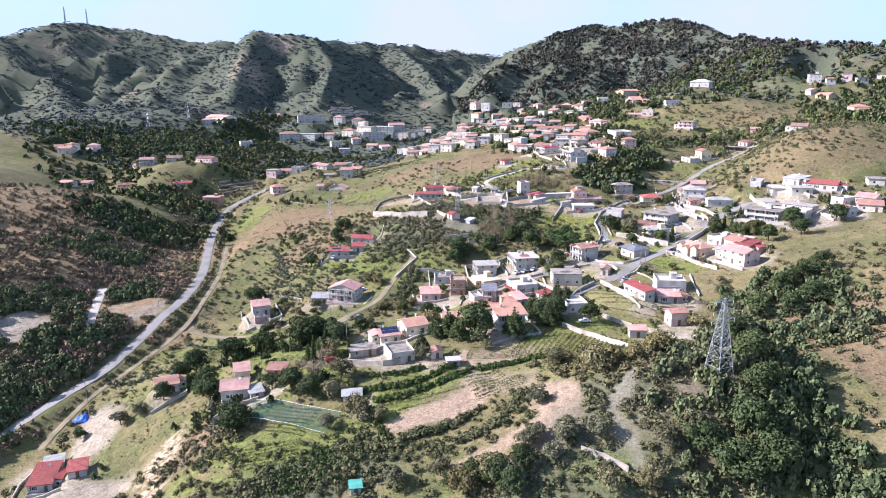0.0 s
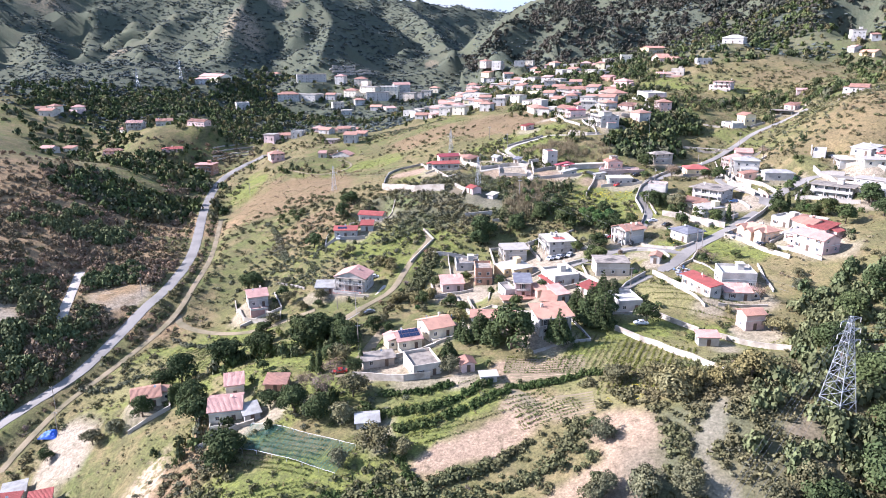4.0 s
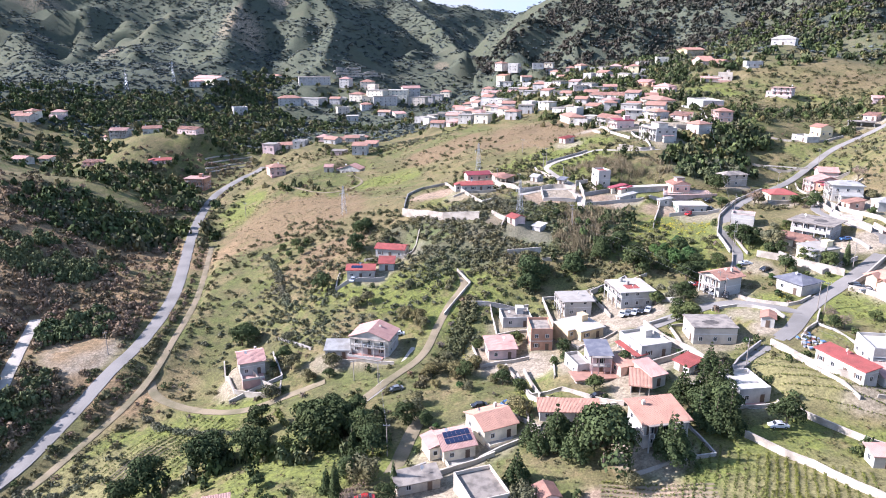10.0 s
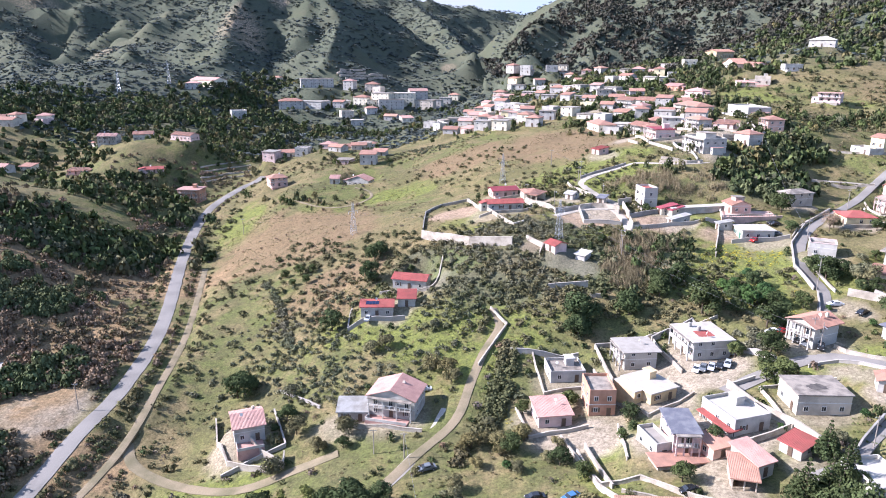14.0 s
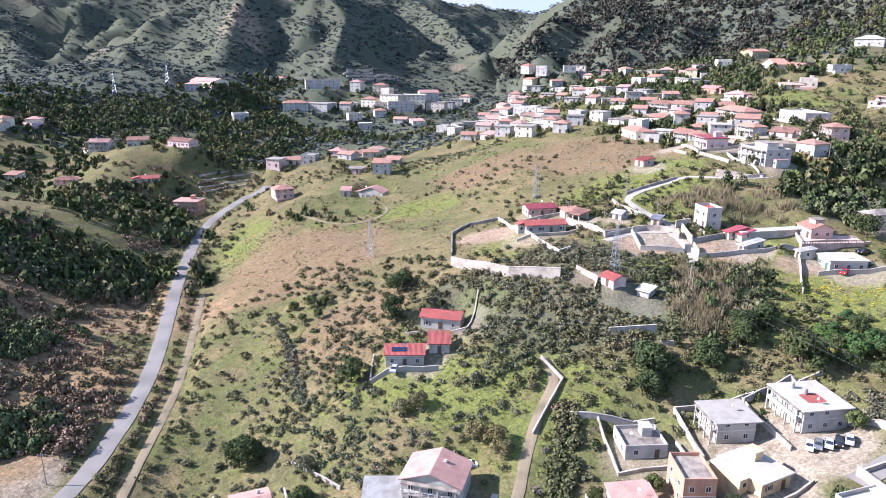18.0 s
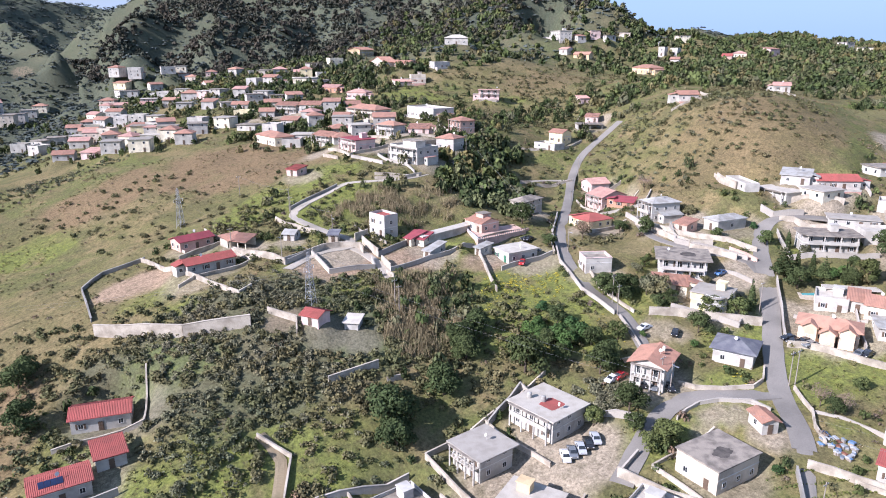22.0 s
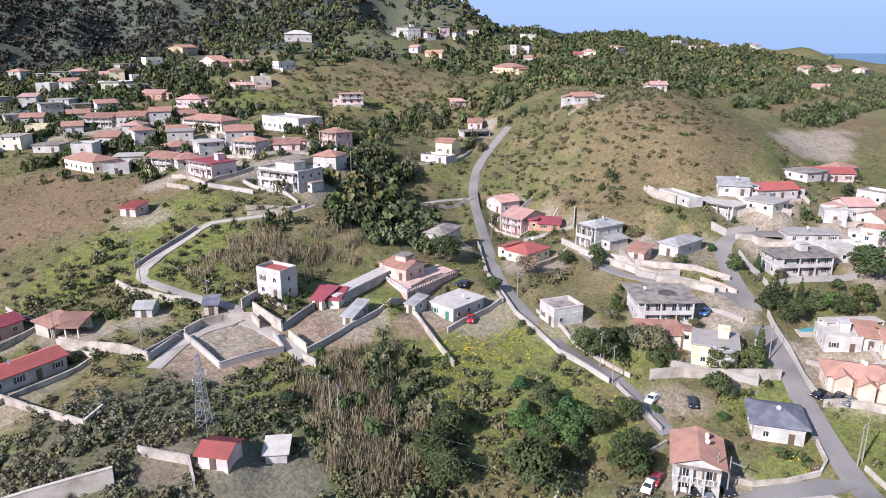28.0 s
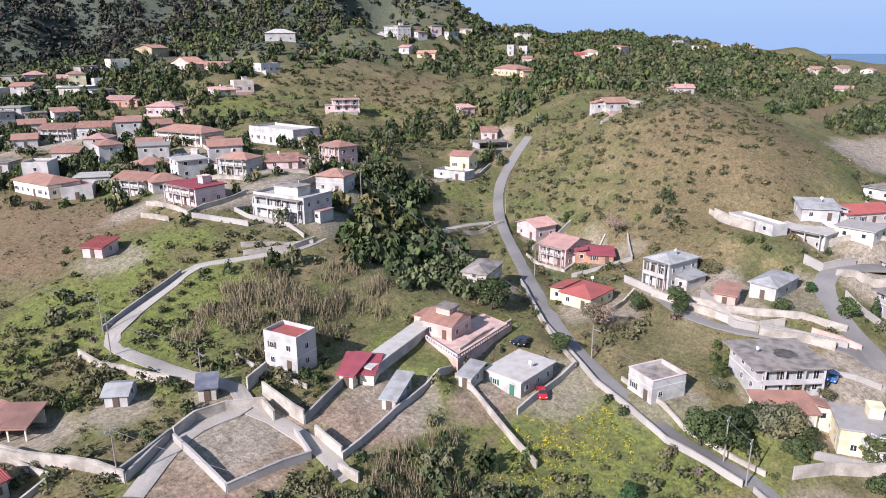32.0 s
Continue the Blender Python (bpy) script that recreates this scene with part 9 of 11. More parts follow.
wall_run(1.15, 0.3, WHITEWALL, 'whitewashed garden wall', (149.3, 366.2), (136.4, 326.5))
wall_run(1.23, 0.3, WHITEWALL, 'whitewashed garden wall', (98.6, 314.9), (100.4, 303.9))
wall_run(1.23, 0.3, CONCRETE, 'stained grey concrete wall', (104.7, 300.3), (111.3, 285.5))
wall_run(1.15, 0.3, WHITEWALL, 'whitewashed garden wall', (168.8, 270.9), (192.8, 264.6))
wall_run(0.82, 0.3, WHITEWALL, 'whitewashed garden wall', (188.9, 297.9), (201.0, 292.6))
wall_run(0.98, 0.3, WHITEWALL, 'whitewashed garden wall', (104.5, 279.3), (118.4, 269.3))
tree('oak', 51.2, 60.3, 1.7, 'among the houses')
tree('oak', -13.4, 82.1, 1.5, 'among the houses')
tree('oak', -10.5, 90.4, 1.1, 'among the houses')
tree('oak', -28.7, 82.2, 1.0, 'among the houses')
tree('oak', 1.0, 74.4, 1.0, 'among the houses')
tree('oak', -40.9, 81.1, 1.2, 'among the houses')
tree('oak', -51.6, 156.5, 1.05, 'among the houses')
tree('oak', -5.2, 96.5, 0.7, 'among the houses')
tree('oak', 12.8, 87.3, 0.6, 'among the houses')
tree('oak', 7.6, 87.9, 0.7, 'among the houses')
tree('cone', 79.6, 67.7, 0.9, 'beside the villa')
tree('cone', 77.2, 68.8, 0.8, 'beside the villa')
tree('cone', 64.7, 58.6, 0.9, 'beside the villa')
tree('cone', 74.4, 71.2, 0.8, 'beside the villa')
tree('cone', 42.1, 67.0, 0.9, 'beside the villa')
tree('cone', 45.5, 62.6, 0.8, 'beside the villa')
tree('cone', 36.9, 69.5, 0.7, 'beside the villa')
tree('cone', 32.6, 57.4, 0.7, 'beside the villa')
tree('cypress', -3.5, 73.0, 0.8)
tree('cypress', -7.4, 60.4, 0.8)
tree('cypress', -5.1, 57.8, 0.9)
tree('cypress', 7.1, 58.9, 0.6)
tree('olive', -30.2, 129.1, 0.9)
tree('olive', -23.3, 121.4, 0.8)
tree('olive', -16.8, 125.2, 0.9)
tree('olive', 14.3, 114.4, 0.8)
tree('olive', 21.0, 113.3, 0.9)
tree('olive', 26.1, 116.2, 0.9)
tree('olive', 0.5, 62.0, 1.2)
tree('olive', 33.1, 49.7, 1.0)
tree('olive', 54.4, 52.9, 0.8)
tree('olive', 10.0, 99.3, 0.8)
tree('olive', -33.6, 116.6, 0.8)
tree('oak', -37.3, 43.9, 1.2, 'beside the red-roofed houses')
tree('oak', -16.7, 44.7, 0.8, 'beside the red-roofed houses')
tree('oak', -9.4, 40.2, 0.8, 'beside the red-roofed houses')
tree('oak', -31.8, 86.3, 0.9, 'beside the red-roofed houses')
tree('oak', -14.0, 85.4, 1.2, 'beside the red-roofed houses')
tree('oak', -0.2, 79.8, 0.9, 'beside the red-roofed houses')
tree('oak', -42.3, 85.5, 0.9, 'beside the red-roofed houses')
tree('olive', 6.8, 42.3, 1.4)
tree('olive', 74.4, 32.4, 1.0)
tree('olive', 84.3, 17.3, 1.5)
tree('olive', 83.2, 26.1, 1.2)
tree('olive', -3.4, 36.9, 1.2)
tree('olive', 35.8, 82.9, 1.2)
tree('olive', 9.6, 93.0, 1.0)
tree('olive', 144.6, 82.9, 0.8)
tree('olive', 147.9, 89.4, 0.7)
tree('olive', 128.0, 62.4, 0.9)
tree('olive', 129.2, 59.0, 1.0)
tree('bare', -1.7, 43.4, 1.1)
tree('bare', -7.5, 48.2, 1.0)
tree('bare', -0.1, 51.6, 1.0)
tree('bare', 131.5, 79.0, 0.8)
tree('cypress', -51.4, 62.0, 0.8)
tree('cypress', 65.0, 61.5, 0.9)
tree('cypress', 62.6, 60.9, 0.8)
tree('oak', -54.1, 77.1, 1.3)
tree('oak', -43.0, 56.1, 1.2)
tree('oak', -58.4, 72.9, 1.0)
tree('oak', -24.0, 26.4, 1.05)
tree('oak', -31.7, 96.4, 0.9)
tree('oak', -2.6, 83.9, 0.9)
tree('oak', 93.2, 69.7, 1.0)
tree('oak', 81.6, 74.9, 1.1)
tree('oak', 77.1, 75.6, 0.9)
tree('oak', -58.9, 57.6, 0.9)
tree('oak', -8.4, 38.0, 0.9)
tree('oak', -1.4, 34.2, 1.0)
tree('olive', 14.8, 20.4, 1.5)
tree('olive', 75.2, 32.2, 1.0)
tree('olive', 101.0, 15.9, 1.4)
tree('olive', 94.7, 16.6, 1.2)
tree('olive', 88.3, 17.5, 1.2)
tree('olive', 85.9, 23.4, 1.1)
tree('olive', 66.9, 11.2, 1.0)
tree('olive', 72.2, -5.9, 1.2)
tree('olive', 64.1, -4.1, 1.0)
tree('olive', 21.5, 18.1, 0.9)
tree('olive', -67.0, 56.6, 1.0)
tree('olive', -74.2, 55.7, 1.0)
tree('olive', 5.2, 31.9, 1.2)
tree('olive', 6.4, 17.1, 0.9)
tree('olive', 61.5, -5.9, 1.0)
tree('olive', 71.3, -7.6, 1.3)
tree('olive', 79.7, -8.2, 1.1)
tree('olive', 94.8, -14.6, 1.2)
tree('olive', 88.4, -23.4, 1.3)
tree('olive', 79.1, -24.1, 1.2)
tree('olive', 67.8, -12.3, 1.0)
tree('olive', 28.0, -8.1, 1.2)
tree('olive', 39.6, -7.3, 1.0)
tree('olive', 101.2, -11.4, 1.2)
tree('olive', 52.3, -14.5, 1.4)
tree('olive', 45.3, -15.5, 1.3)
tree('olive', 56.9, -16.5, 1.2)
tree('oak', -23.7, 22.9, 1.2)
tree('oak', -89.7, 57.0, 0.6)
tree('oak', 102.3, -16.5, 1.1)
tree('oak', 123.7, 7.5, 1.2)
tree('oak', 134.1, 42.5, 1.2)
tree('oak', 122.2, -3.6, 1.3)
tree('oak', 115.5, -14.1, 1.4)
tree('oak', 116.5, -21.8, 1.4)
tree('oak', 108.4, -22.5, 1.3)
tree('oak', 169.1, 70.8, 1.2)
tree('oak', 176.9, 74.7, 1.1)
tree('oak', 160.9, 69.8, 1.1)
tree('oak', 148.9, 59.8, 1.2)
tree('oak', 156.4, 51.8, 1.2)
tree('oak', 164.5, 53.6, 1.1)
tree('oak', 46.5, 157.7, 0.9)
tree('oak', 62.9, 164.1, 0.8)
tree('oak', 101.8, 152.1, 0.8)
tree('oak', -28.2, 176.3, 0.9)
tree('oak', 81.3, 177.9, 0.8)
tree('oak', 73.6, 172.0, 0.6)
tree('oak', 63.0, 164.3, 0.95, 'on the slope')
tree('oak', 47.7, 161.5, 1.2, 'on the slope')
tree('oak', 74.9, 176.1, 0.7, 'on the slope')
tree('oak', 73.4, 172.0, 0.75, 'on the slope')
tree('oak', 128.0, 146.6, 0.75, 'on the slope')
tree('oak', 196.2, 136.1, 1.0, 'on the slope')
tree('oak', 213.9, 132.5, 1.0, 'on the slope')
tree('oak', 193.2, 121.2, 1.0, 'on the slope')
tree('oak', 46.5, 156.4, 0.9, 'on the slope')
tree('oak', 83.0, 180.0, 0.7, 'on the slope')
tree('citrus', 175.2, 140.2, 0.9)
tree('citrus', 178.7, 138.8, 0.9)
tree('mid', 90.0, 124.0, 0.9)
tree('mid', 179.0, 132.6, 1.0)
tree('mid', 179.5, 121.2, 1.1)
tree('mid', 136.2, 149.0, 0.8)
tree('cypress', 168.3, 149.8, 0.7)
tree('cypress', 171.1, 148.0, 0.7)
tree('cypress', 173.3, 144.9, 0.7)
tree('cypress', 140.0, 146.6, 0.7)
tree('cypress', 146.0, 144.7, 0.8)
tree('cypress', 182.6, 158.4, 0.7)
tree('oak', 123.1, 169.8, 0.95, 'on the slope')
tree('oak', 121.4, 173.5, 0.85, 'on the slope')
tree('oak', 126.9, 169.6, 0.8, 'on the slope')
tree('oak', 195.7, 133.4, 1.1, 'on the slope')
tree('oak', 73.7, 170.9, 0.85, 'on the slope')
tree('oak', 74.8, 176.0, 0.7, 'on the slope')
tree('oak', 136.0, 236.8, 0.8, 'on the slope')
tree('oak', 160.1, 193.8, 0.7, 'on the slope')
tree('oak', 170.3, 174.1, 0.4, 'on the slope')
tree('citrus', 92.8, 170.7, 1.1, 'in a clump on the green slope')
tree('citrus', 93.8, 167.5, 1.2, 'in a clump on the green slope')
tree('citrus', 96.8, 171.7, 1.0, 'in a clump on the green slope')
tree('citrus', 97.4, 164.8, 1.3, 'in a clump on the green slope')
tree('citrus', 97.4, 161.4, 1.3, 'in a clump on the green slope')
tree('citrus', 102.2, 162.2, 1.2, 'in a clump on the green slope')
tree('citrus', 102.9, 166.5, 1.0, 'in a clump on the green slope')
tree('citrus', 102.4, 177.2, 0.8, 'in a clump on the green slope')
tree('oak', 82.9, 159.7, 1.35, 'on the green slope')
tree('oak', 97.2, 149.6, 0.95, 'on the green slope')
tree('oak', 92.0, 135.5, 0.85, 'beside the lane')
tree('mid', 141.1, 144.5, 0.8)
tree('mid', 110.6, 157.1, 0.7)
tree('cone', 167.5, 149.4, 0.8)
tree('cone', 173.8, 141.7, 0.6)
tree('oak', 135.8, 227.8, 1.0, 'in the hillside town')
tree('oak', 227.5, 412.3, 1.6, 'in the hillside town')
tree('oak', 244.6, 422.1, 1.5, 'in the hillside town')
tree('oak', 227.0, 420.3, 1.3, 'in the hillside town')
tree('oak', 227.9, 396.5, 1.4, 'in the hillside town')
tree('oak', 216.2, 415.0, 1.2, 'in the hillside town')
tree('oak', 217.8, 394.5, 1.3, 'in the hillside town')
tree('oak', 193.5, 346.0, 1.2, 'in the hillside town')
tree('oak', 200.5, 364.4, 1.2, 'in the hillside town')
tree('oak', 379.1, 411.7, 1.2, 'in the hillside town')
tree('oak', 193.9, 313.2, 1.2, 'in the hillside town')
tree('oak', 174.5, 493.0, 0.8, 'in the hillside town')
tree('oak', 330.6, 289.4, 1.2, 'in the hillside town')
tree('oak', 285.4, 271.9, 1.2, 'in the hillside town')
tree('oak', 68.0, 289.1, 0.55, 'in the hillside town')
tree('oak', 81.9, 265.3, 0.45, 'in the hillside town')
tree('oak', 92.0, 251.7, 0.6, 'in the hillside town')
tree('oak', 157.8, 192.4, 0.5, 'in the hillside town')
tree('oak', 129.3, 205.9, 0.6, 'in the hillside town')
tree('cone', 127.2, 411.9, 1.0)
tree('cone', 116.4, 381.8, 1.1)
tree('cone', 116.4, 371.7, 1.1)
tree('cone', 122.3, 369.9, 1.2)
tree('cone', 118.8, 353.5, 1.1)
tree('cone', 123.8, 350.2, 1.1)
tree('cone', 120.2, 440.6, 0.9)
tree('cone', 121.2, 427.1, 0.9)
tree('cone', 111.1, 432.6, 0.9)
tree('cone', 142.2, 385.1, 0.9)
tree('cone', 137.1, 389.9, 0.9)
tree('cone', 124.9, 378.7, 1.3)
tree('cone', 129.0, 378.7, 1.4)
tree('cone', 115.3, 383.5, 1.2)
tree('cone', 122.6, 390.5, 1.3)
tree('cone', 126.0, 365.3, 1.1)
tree('cone', 119.8, 376.5, 1.1)
tree('cone', 131.0, 368.8, 1.0)
tree('cone', 113.7, 390.7, 0.9)
tree('cone', 185.7, 346.7, 0.9)
tree('umbrella', 138.7, 458.0, 0.9)
tree('umbrella', 338.3, 524.3, 0.9)
tree('umbrella', 345.0, 520.2, 1.0)
tree('umbrella', 350.3, 514.6, 1.0)
tree('umbrella', 354.8, 508.1, 0.9)
tree('umbrella', 332.2, 526.0, 0.9)
tree('umbrella', 359.4, 501.7, 0.9)
tree('umbrella', 100.5, 406.9, 0.7)
tree('umbrella', 293.4, 349.7, 0.8)
tree('palm', 96.0, 271.8, 0.6)
tree('palm', 114.3, 263.6, 0.6)
tree('palm', 188.7, 158.1, 0.6)
tree('cypress', 112.2, 387.3, 0.8)
tree('cypress', 259.4, 292.3, 0.6)
tree('cypress', 394.5, 301.0, 0.9)
tree('cypress', 378.1, 311.9, 1.0)
tree('bare', 204.4, 218.7, 1.2)
tree('bare', 202.1, 222.7, 1.1)
tree('bare', 209.1, 217.4, 1.0)
tree('bare', 194.6, 225.9, 1.0)
tree('bare', 117.9, 280.5, 0.9)
tree('bare', 141.0, 203.1, 1.0)
tree('olive', 144.0, 206.0, 1.0)
tree('olive', 146.6, 164.8, 0.8)
tree('olive', 131.4, 163.4, 1.2)
tree('olive', 130.2, 165.9, 1.0)
tree('olive', 137.1, 176.2, 0.6)
tree('olive', 182.9, 197.0, 0.8)
tree('olive', 181.6, 193.7, 0.8)
tree('olive', 101.3, 297.5, 0.8)
tree('olive', 92.6, 290.6, 0.9)
tree('olive', 105.6, 263.1, 1.0)
tree('olive', 108.9, 265.2, 1.1)
tree('olive', 103.3, 266.2, 0.9)
tree('olive', 54.8, 273.6, 1.2)
tree('olive', 59.1, 274.2, 1.2)
tree('umbrella', -198.0, 310.2, 1.0)
tree('umbrella', -242.6, 511.2, 0.9)
tree('umbrella', -295.3, 494.3, 0.8)
tree('oak', -53.5, 155.7, 1.0)
tree('oak', -62.9, 325.8, 0.8)
tree('oak', -57.8, 320.0, 0.7)
tree('oak', -74.1, 326.3, 0.7)
tree('oak', -79.6, 332.4, 0.7)
tree('oak', -68.1, 331.1, 0.7)
tree('oak', -17.1, 225.0, 0.7)
tree('oak', -19.2, 203.1, 0.9)
tree('oak', -18.8, 221.6, 0.8)
tree('cypress', -297.7, 568.5, 1.2)
tree('cypress', -287.6, 518.5, 1.1)
tree('cypress', -280.8, 521.5, 1.1)
tree('cypress', -279.3, 649.3, 1.0)
tree('bare', -227.9, 428.8, 1.4)
tree('bare', -217.4, 422.6, 1.3)
tree('bare', -140.1, 307.5, 1.0)
tree('bare', -138.9, 292.1, 1.0)
tree('olive', 5.0, 165.4, 0.6)
tree('olive', -14.0, 158.8, 0.8)
tree('olive', -9.7, 160.1, 0.8)
tree('olive', 4.6, 148.3, 0.9)
tree('olive', 8.7, 146.1, 0.9)
tree('olive', -35.3, 147.0, 0.8)
tree('olive', 9.8, 142.3, 0.8)
utility_pole(-96.9, 147.9, 0, 1.0)
utility_pole(-93.6, 305.9, 0, 1.0)
utility_pole(66.6, 191.4, 0, 1.0)
utility_pole(120.6, 169.2, 0, 1.0)
utility_pole(66.8, 194.0, 0, 1.0)
utility_pole(67.5, 272.4, 0, 1.0)
utility_pole(59.0, 302.5, 0, 1.0)
utility_pole(71.3, 244.0, 0, 0.9, True)
utility_pole(65.0, 264.3, 0, 1.0)
utility_pole(49.8, 231.1, 0, 1.0)
utility_pole(118.0, 164.7, 0, 1.0)
utility_pole(132.1, 200.0, 0, 0.9, True)
utility_pole(164.8, 234.6, 0, 1)
utility_pole(199.7, 268.4, 0, 1.0)
utility_pole(153.2, 288.7, 0, 1.0)
utility_pole(125.1, 120.2, 0, 1.0)
utility_pole(104.4, 135.1, 0, 0.9, True)
utility_pole(94.6, 94.8, 0, 1.0)
utility_pole(-8.9, 116.3, 0, 0.8)
utility_pole(-1.4, 112.1, 0, 0.8)
utility_pole(4.5, 72.6, 0, 1)
utility_pole(-98.4, 79.1, 0, 1.0)
utility_pole(-91.3, 66.9, 0, 1.0)
utility_pole(147.4, 143.0, 0, 1.0)
utility_pole(127.0, 119.9, 0, 1.0)
utility_pole(102.9, 136.6, 0, 1.0)
utility_pole(42.2, 256.5, 0, 0.8)
cable('cable', [((120.6, 169.2, 76.7), (119.9, 169.2, 76.6)), ((119.9, 169.2, 76.6), (118.0, 164.7, 75.3)), ((164.8, 234.6, 81.8), (132.1, 200.0, 82.9)), ((199.7, 268.4, 89.1), (164.8, 234.6, 81.8)), ((71.3, 244.0, 85.5), (65.0, 264.3, 86.2)), ((67.5, 272.4, 88.1), (59.0, 302.5, 89.2)), ((66.8, 194.0, 77.7), (49.8, 231.1, 83.6)), ((153.2, 288.7, 98.9), (120.6, 169.2, 76.7)), ((-1.4, 112.1, 51.3), (-8.9, 116.3, 50.3)), ((4.5, 72.6, 53.7), (-1.4, 112.1, 51.3))])
TIPS0 = lattice_pylon(113.1, 3.0, 21, 2.6, 25)
TIPS1 = lattice_pylon(47.6, 204.1, 14, 0.9, 30, arms=1, t=.06)
TIPS2 = lattice_pylon(-31.8, 259.6, 14, 1.0, 30, arms=1, t=.06)
TIPS3 = lattice_pylon(35.0, 294.1, 14, 0.9, 30, arms=1, t=.06)
lattice_pylon(-273.7, 687.8, 24, 1.6, 20, label='grey steel lattice pylon below the mountains', arms=2, t=.14)
lattice_pylon(-306.0, 645.4, 22, 1.5, 20, label='grey steel lattice pylon below the mountains', arms=2, t=.14)
for _x, _y in ((-707, 1248), (-672, 1264)):
    lattice_pylon(_x, _y, 30, 1.0, 0, label='slender steel radio mast on the mountain crest', arms=0, t=.35)
cable('cable', [(p, p + Vector((210, 30, -6))) for p in TIPS0] + [(p, p + Vector((-190, -210, -25))) for p in TIPS0], r=.016, sag=.012, label='high voltage cables hung from the lattice pylon')
cable('cable', [(TIPS1[0], TIPS2[0]), (TIPS1[1], TIPS2[1]), (TIPS3[0], TIPS1[0]), (TIPS3[1], TIPS1[1]), (TIPS1[0], TIPS1[0] + Vector((60, -190, 5))), (TIPS1[1], TIPS1[1] + Vector((60, -190, 5))), (TIPS2[0], TIPS2[0] + Vector((-150, 30, -15)))], r=.012, sag=.015, label='thin power lines over the scrubland')
car(141.8, 131.0, -20, 'black', 'parked beside a house')
car(143.0, 127.8, -10, 'black', 'parked beside a house')
car(147.0, 117.0, 5, 'grey', 'parked beside a house')
car(148.4, 115.9, 5, 'black', 'parked beside a house')
car(101.4, 140.2, 40, 'black', 'parked beside a house')
car(102.5, 138.1, 40, 'grey', 'parked beside a house')
car(105.0, 135.9, 60, 'black', 'parked beside a house')
car(122.9, 149.5, 30, 'black', 'parked beside a house')
car(126.8, 213.0, 20, 'black', 'parked in a paved yard')
car(125.0, 207.5, -30, 'grey', 'parked in a paved yard')
car(55.8, 88.1, 10, 'black', 'parked beside a house')
car(33.5, 91.1, 30, 'blue', 'parked beside a house')
car(27.6, 87.7, 5, 'black', 'parked beside a house')
car(4.0, 107.5, 20, 'grey', 'parked beside a house')
car(73.0, 134.4, 60, 'white', 'parked beside a house')
car(74.7, 134.2, 60, 'grey', 'parked beside a house')
car(76.7, 133.9, 60, 'silver', 'parked beside a house')
car(78.8, 134.0, 60, 'black', 'parked beside a house')
car(80.8, 134.0, 60, 'silver', 'parked beside a house')
car(126.3, 213.5, -20, 'black', 'parked beside a house')
car(124.3, 208.2, 5, 'grey', 'parked beside a house')
car(114.6, 200.9, 40, 'red', 'parked beside a house')
car(97.3, 145.8, 10, 'white', 'parked beside a house')
car(99.8, 145.7, 10, 'red', 'parked beside a house')
car(141.3, 129.2, -10, 'black', 'parked beside a house')
car(142.4, 126.0, -10, 'grey', 'parked beside a house')
car(119.1, 156.1, 0, 'white', 'parked beside a house')
car(2.4, 141.0, 0, 'white', 'parked beside a house')
car(-16.2, 173.0, 80, 'silver', 'parked beside a house')
car(103.3, 138.9, -60, 'silver', 'parked beside a house')
car(154.2, 160.2, 0, 'blue', 'parked beside a house')
car(91.4, 69.4, 0, 'white', 'parked beside a house')
car(1.2, 55.9, 10, 'red', 'parked beside a house')
car(26.6, 93.5, 10, 'black', 'parked beside a house')
thicket('pear', -37, 180, 22, 40, 0, 168)
thicket('pear', 19, 190, 24, 40, 0, 133)
thicket('pear', 25, 189, 26, 22, 0, 91)
thicket('pear', 28, 198, 34, 22, 0, 182)
thicket('pear', 20, 185, 34, 20, 0, 168)
thicket('pear', 33, 211, 26, 16, 0, 140)
thicket('pear', 42, 208, 20, 14, 0, 84)
thicket('pear', -43.9, 152.3, 30, 20, 0, 112)
thicket('pear', -15, 150, 22, 12, 0, 84)
thicket('pear', -36, 179, 30, 20, 0, 125)
thicket('pear', 24, 217, 20, 8, 0, 49)
thicket('pear', 60, 185, 26, 12, 0, 56)
thicket('pear', 90, 145, 12, 5, 0, 42)
thicket('pear', 91, -13, 12, 18, 0, 49)
thicket('pear', -37, 26, 12, 12, 0, 42)
thicket('pear', -25, 33, 10, 10, 0, 35)
thicket('pear', -1, 40, 20, 10, 0, 56)
thicket('pear', -91.0, 91.9, 26, 10, 0, 56)
thicket('pear', 216, 235, 60, 22, 0, 168)
thicket('pear', 220, 267, 40, 16, 0, 84)
thicket('pear', 22, 153, 26, 30, 0, 112)
thicket('pear', 25, 219, 26, 8, 0, 62)
thicket('macchia', 8, 221, 30, 14, 0, 70)
thicket('macchia', 11, 203, 34, 16, 0, 90)
thicket('macchia', 34, 186, 26, 14, 0, 60)
thicket('macchia', 53, 186, 30, 16, 0, 70)
thicket('macchia', 40, 172, 30, 14, 0, 70)
thicket('macchia', 37, 255, 22, 10, 0, 50)
thicket('macchia', 57, 209, 24, 12, 0, 60)
thicket('macchia', 68, 214, 20, 10, 0, 40)
thicket('macchia', -25, 202, 24, 16, 0, 50)
thicket('macchia', 78, 259, 20, 12, 0, 45)
thicket('macchia', 51, 260, 20, 10, 0, 45)
thicket('macchia', -54.4, 242.3, 26, 22, 0, 45)
thicket('macchia', -30, 237, 30, 14, 0, 55)
thicket('macchia', -17, 229, 20, 12, 0, 40)
thicket('macchia', -67.4, 206.5, 40, 40, 0, 60)
thicket('macchia', 72, 181, 34, 22, 0, 70)
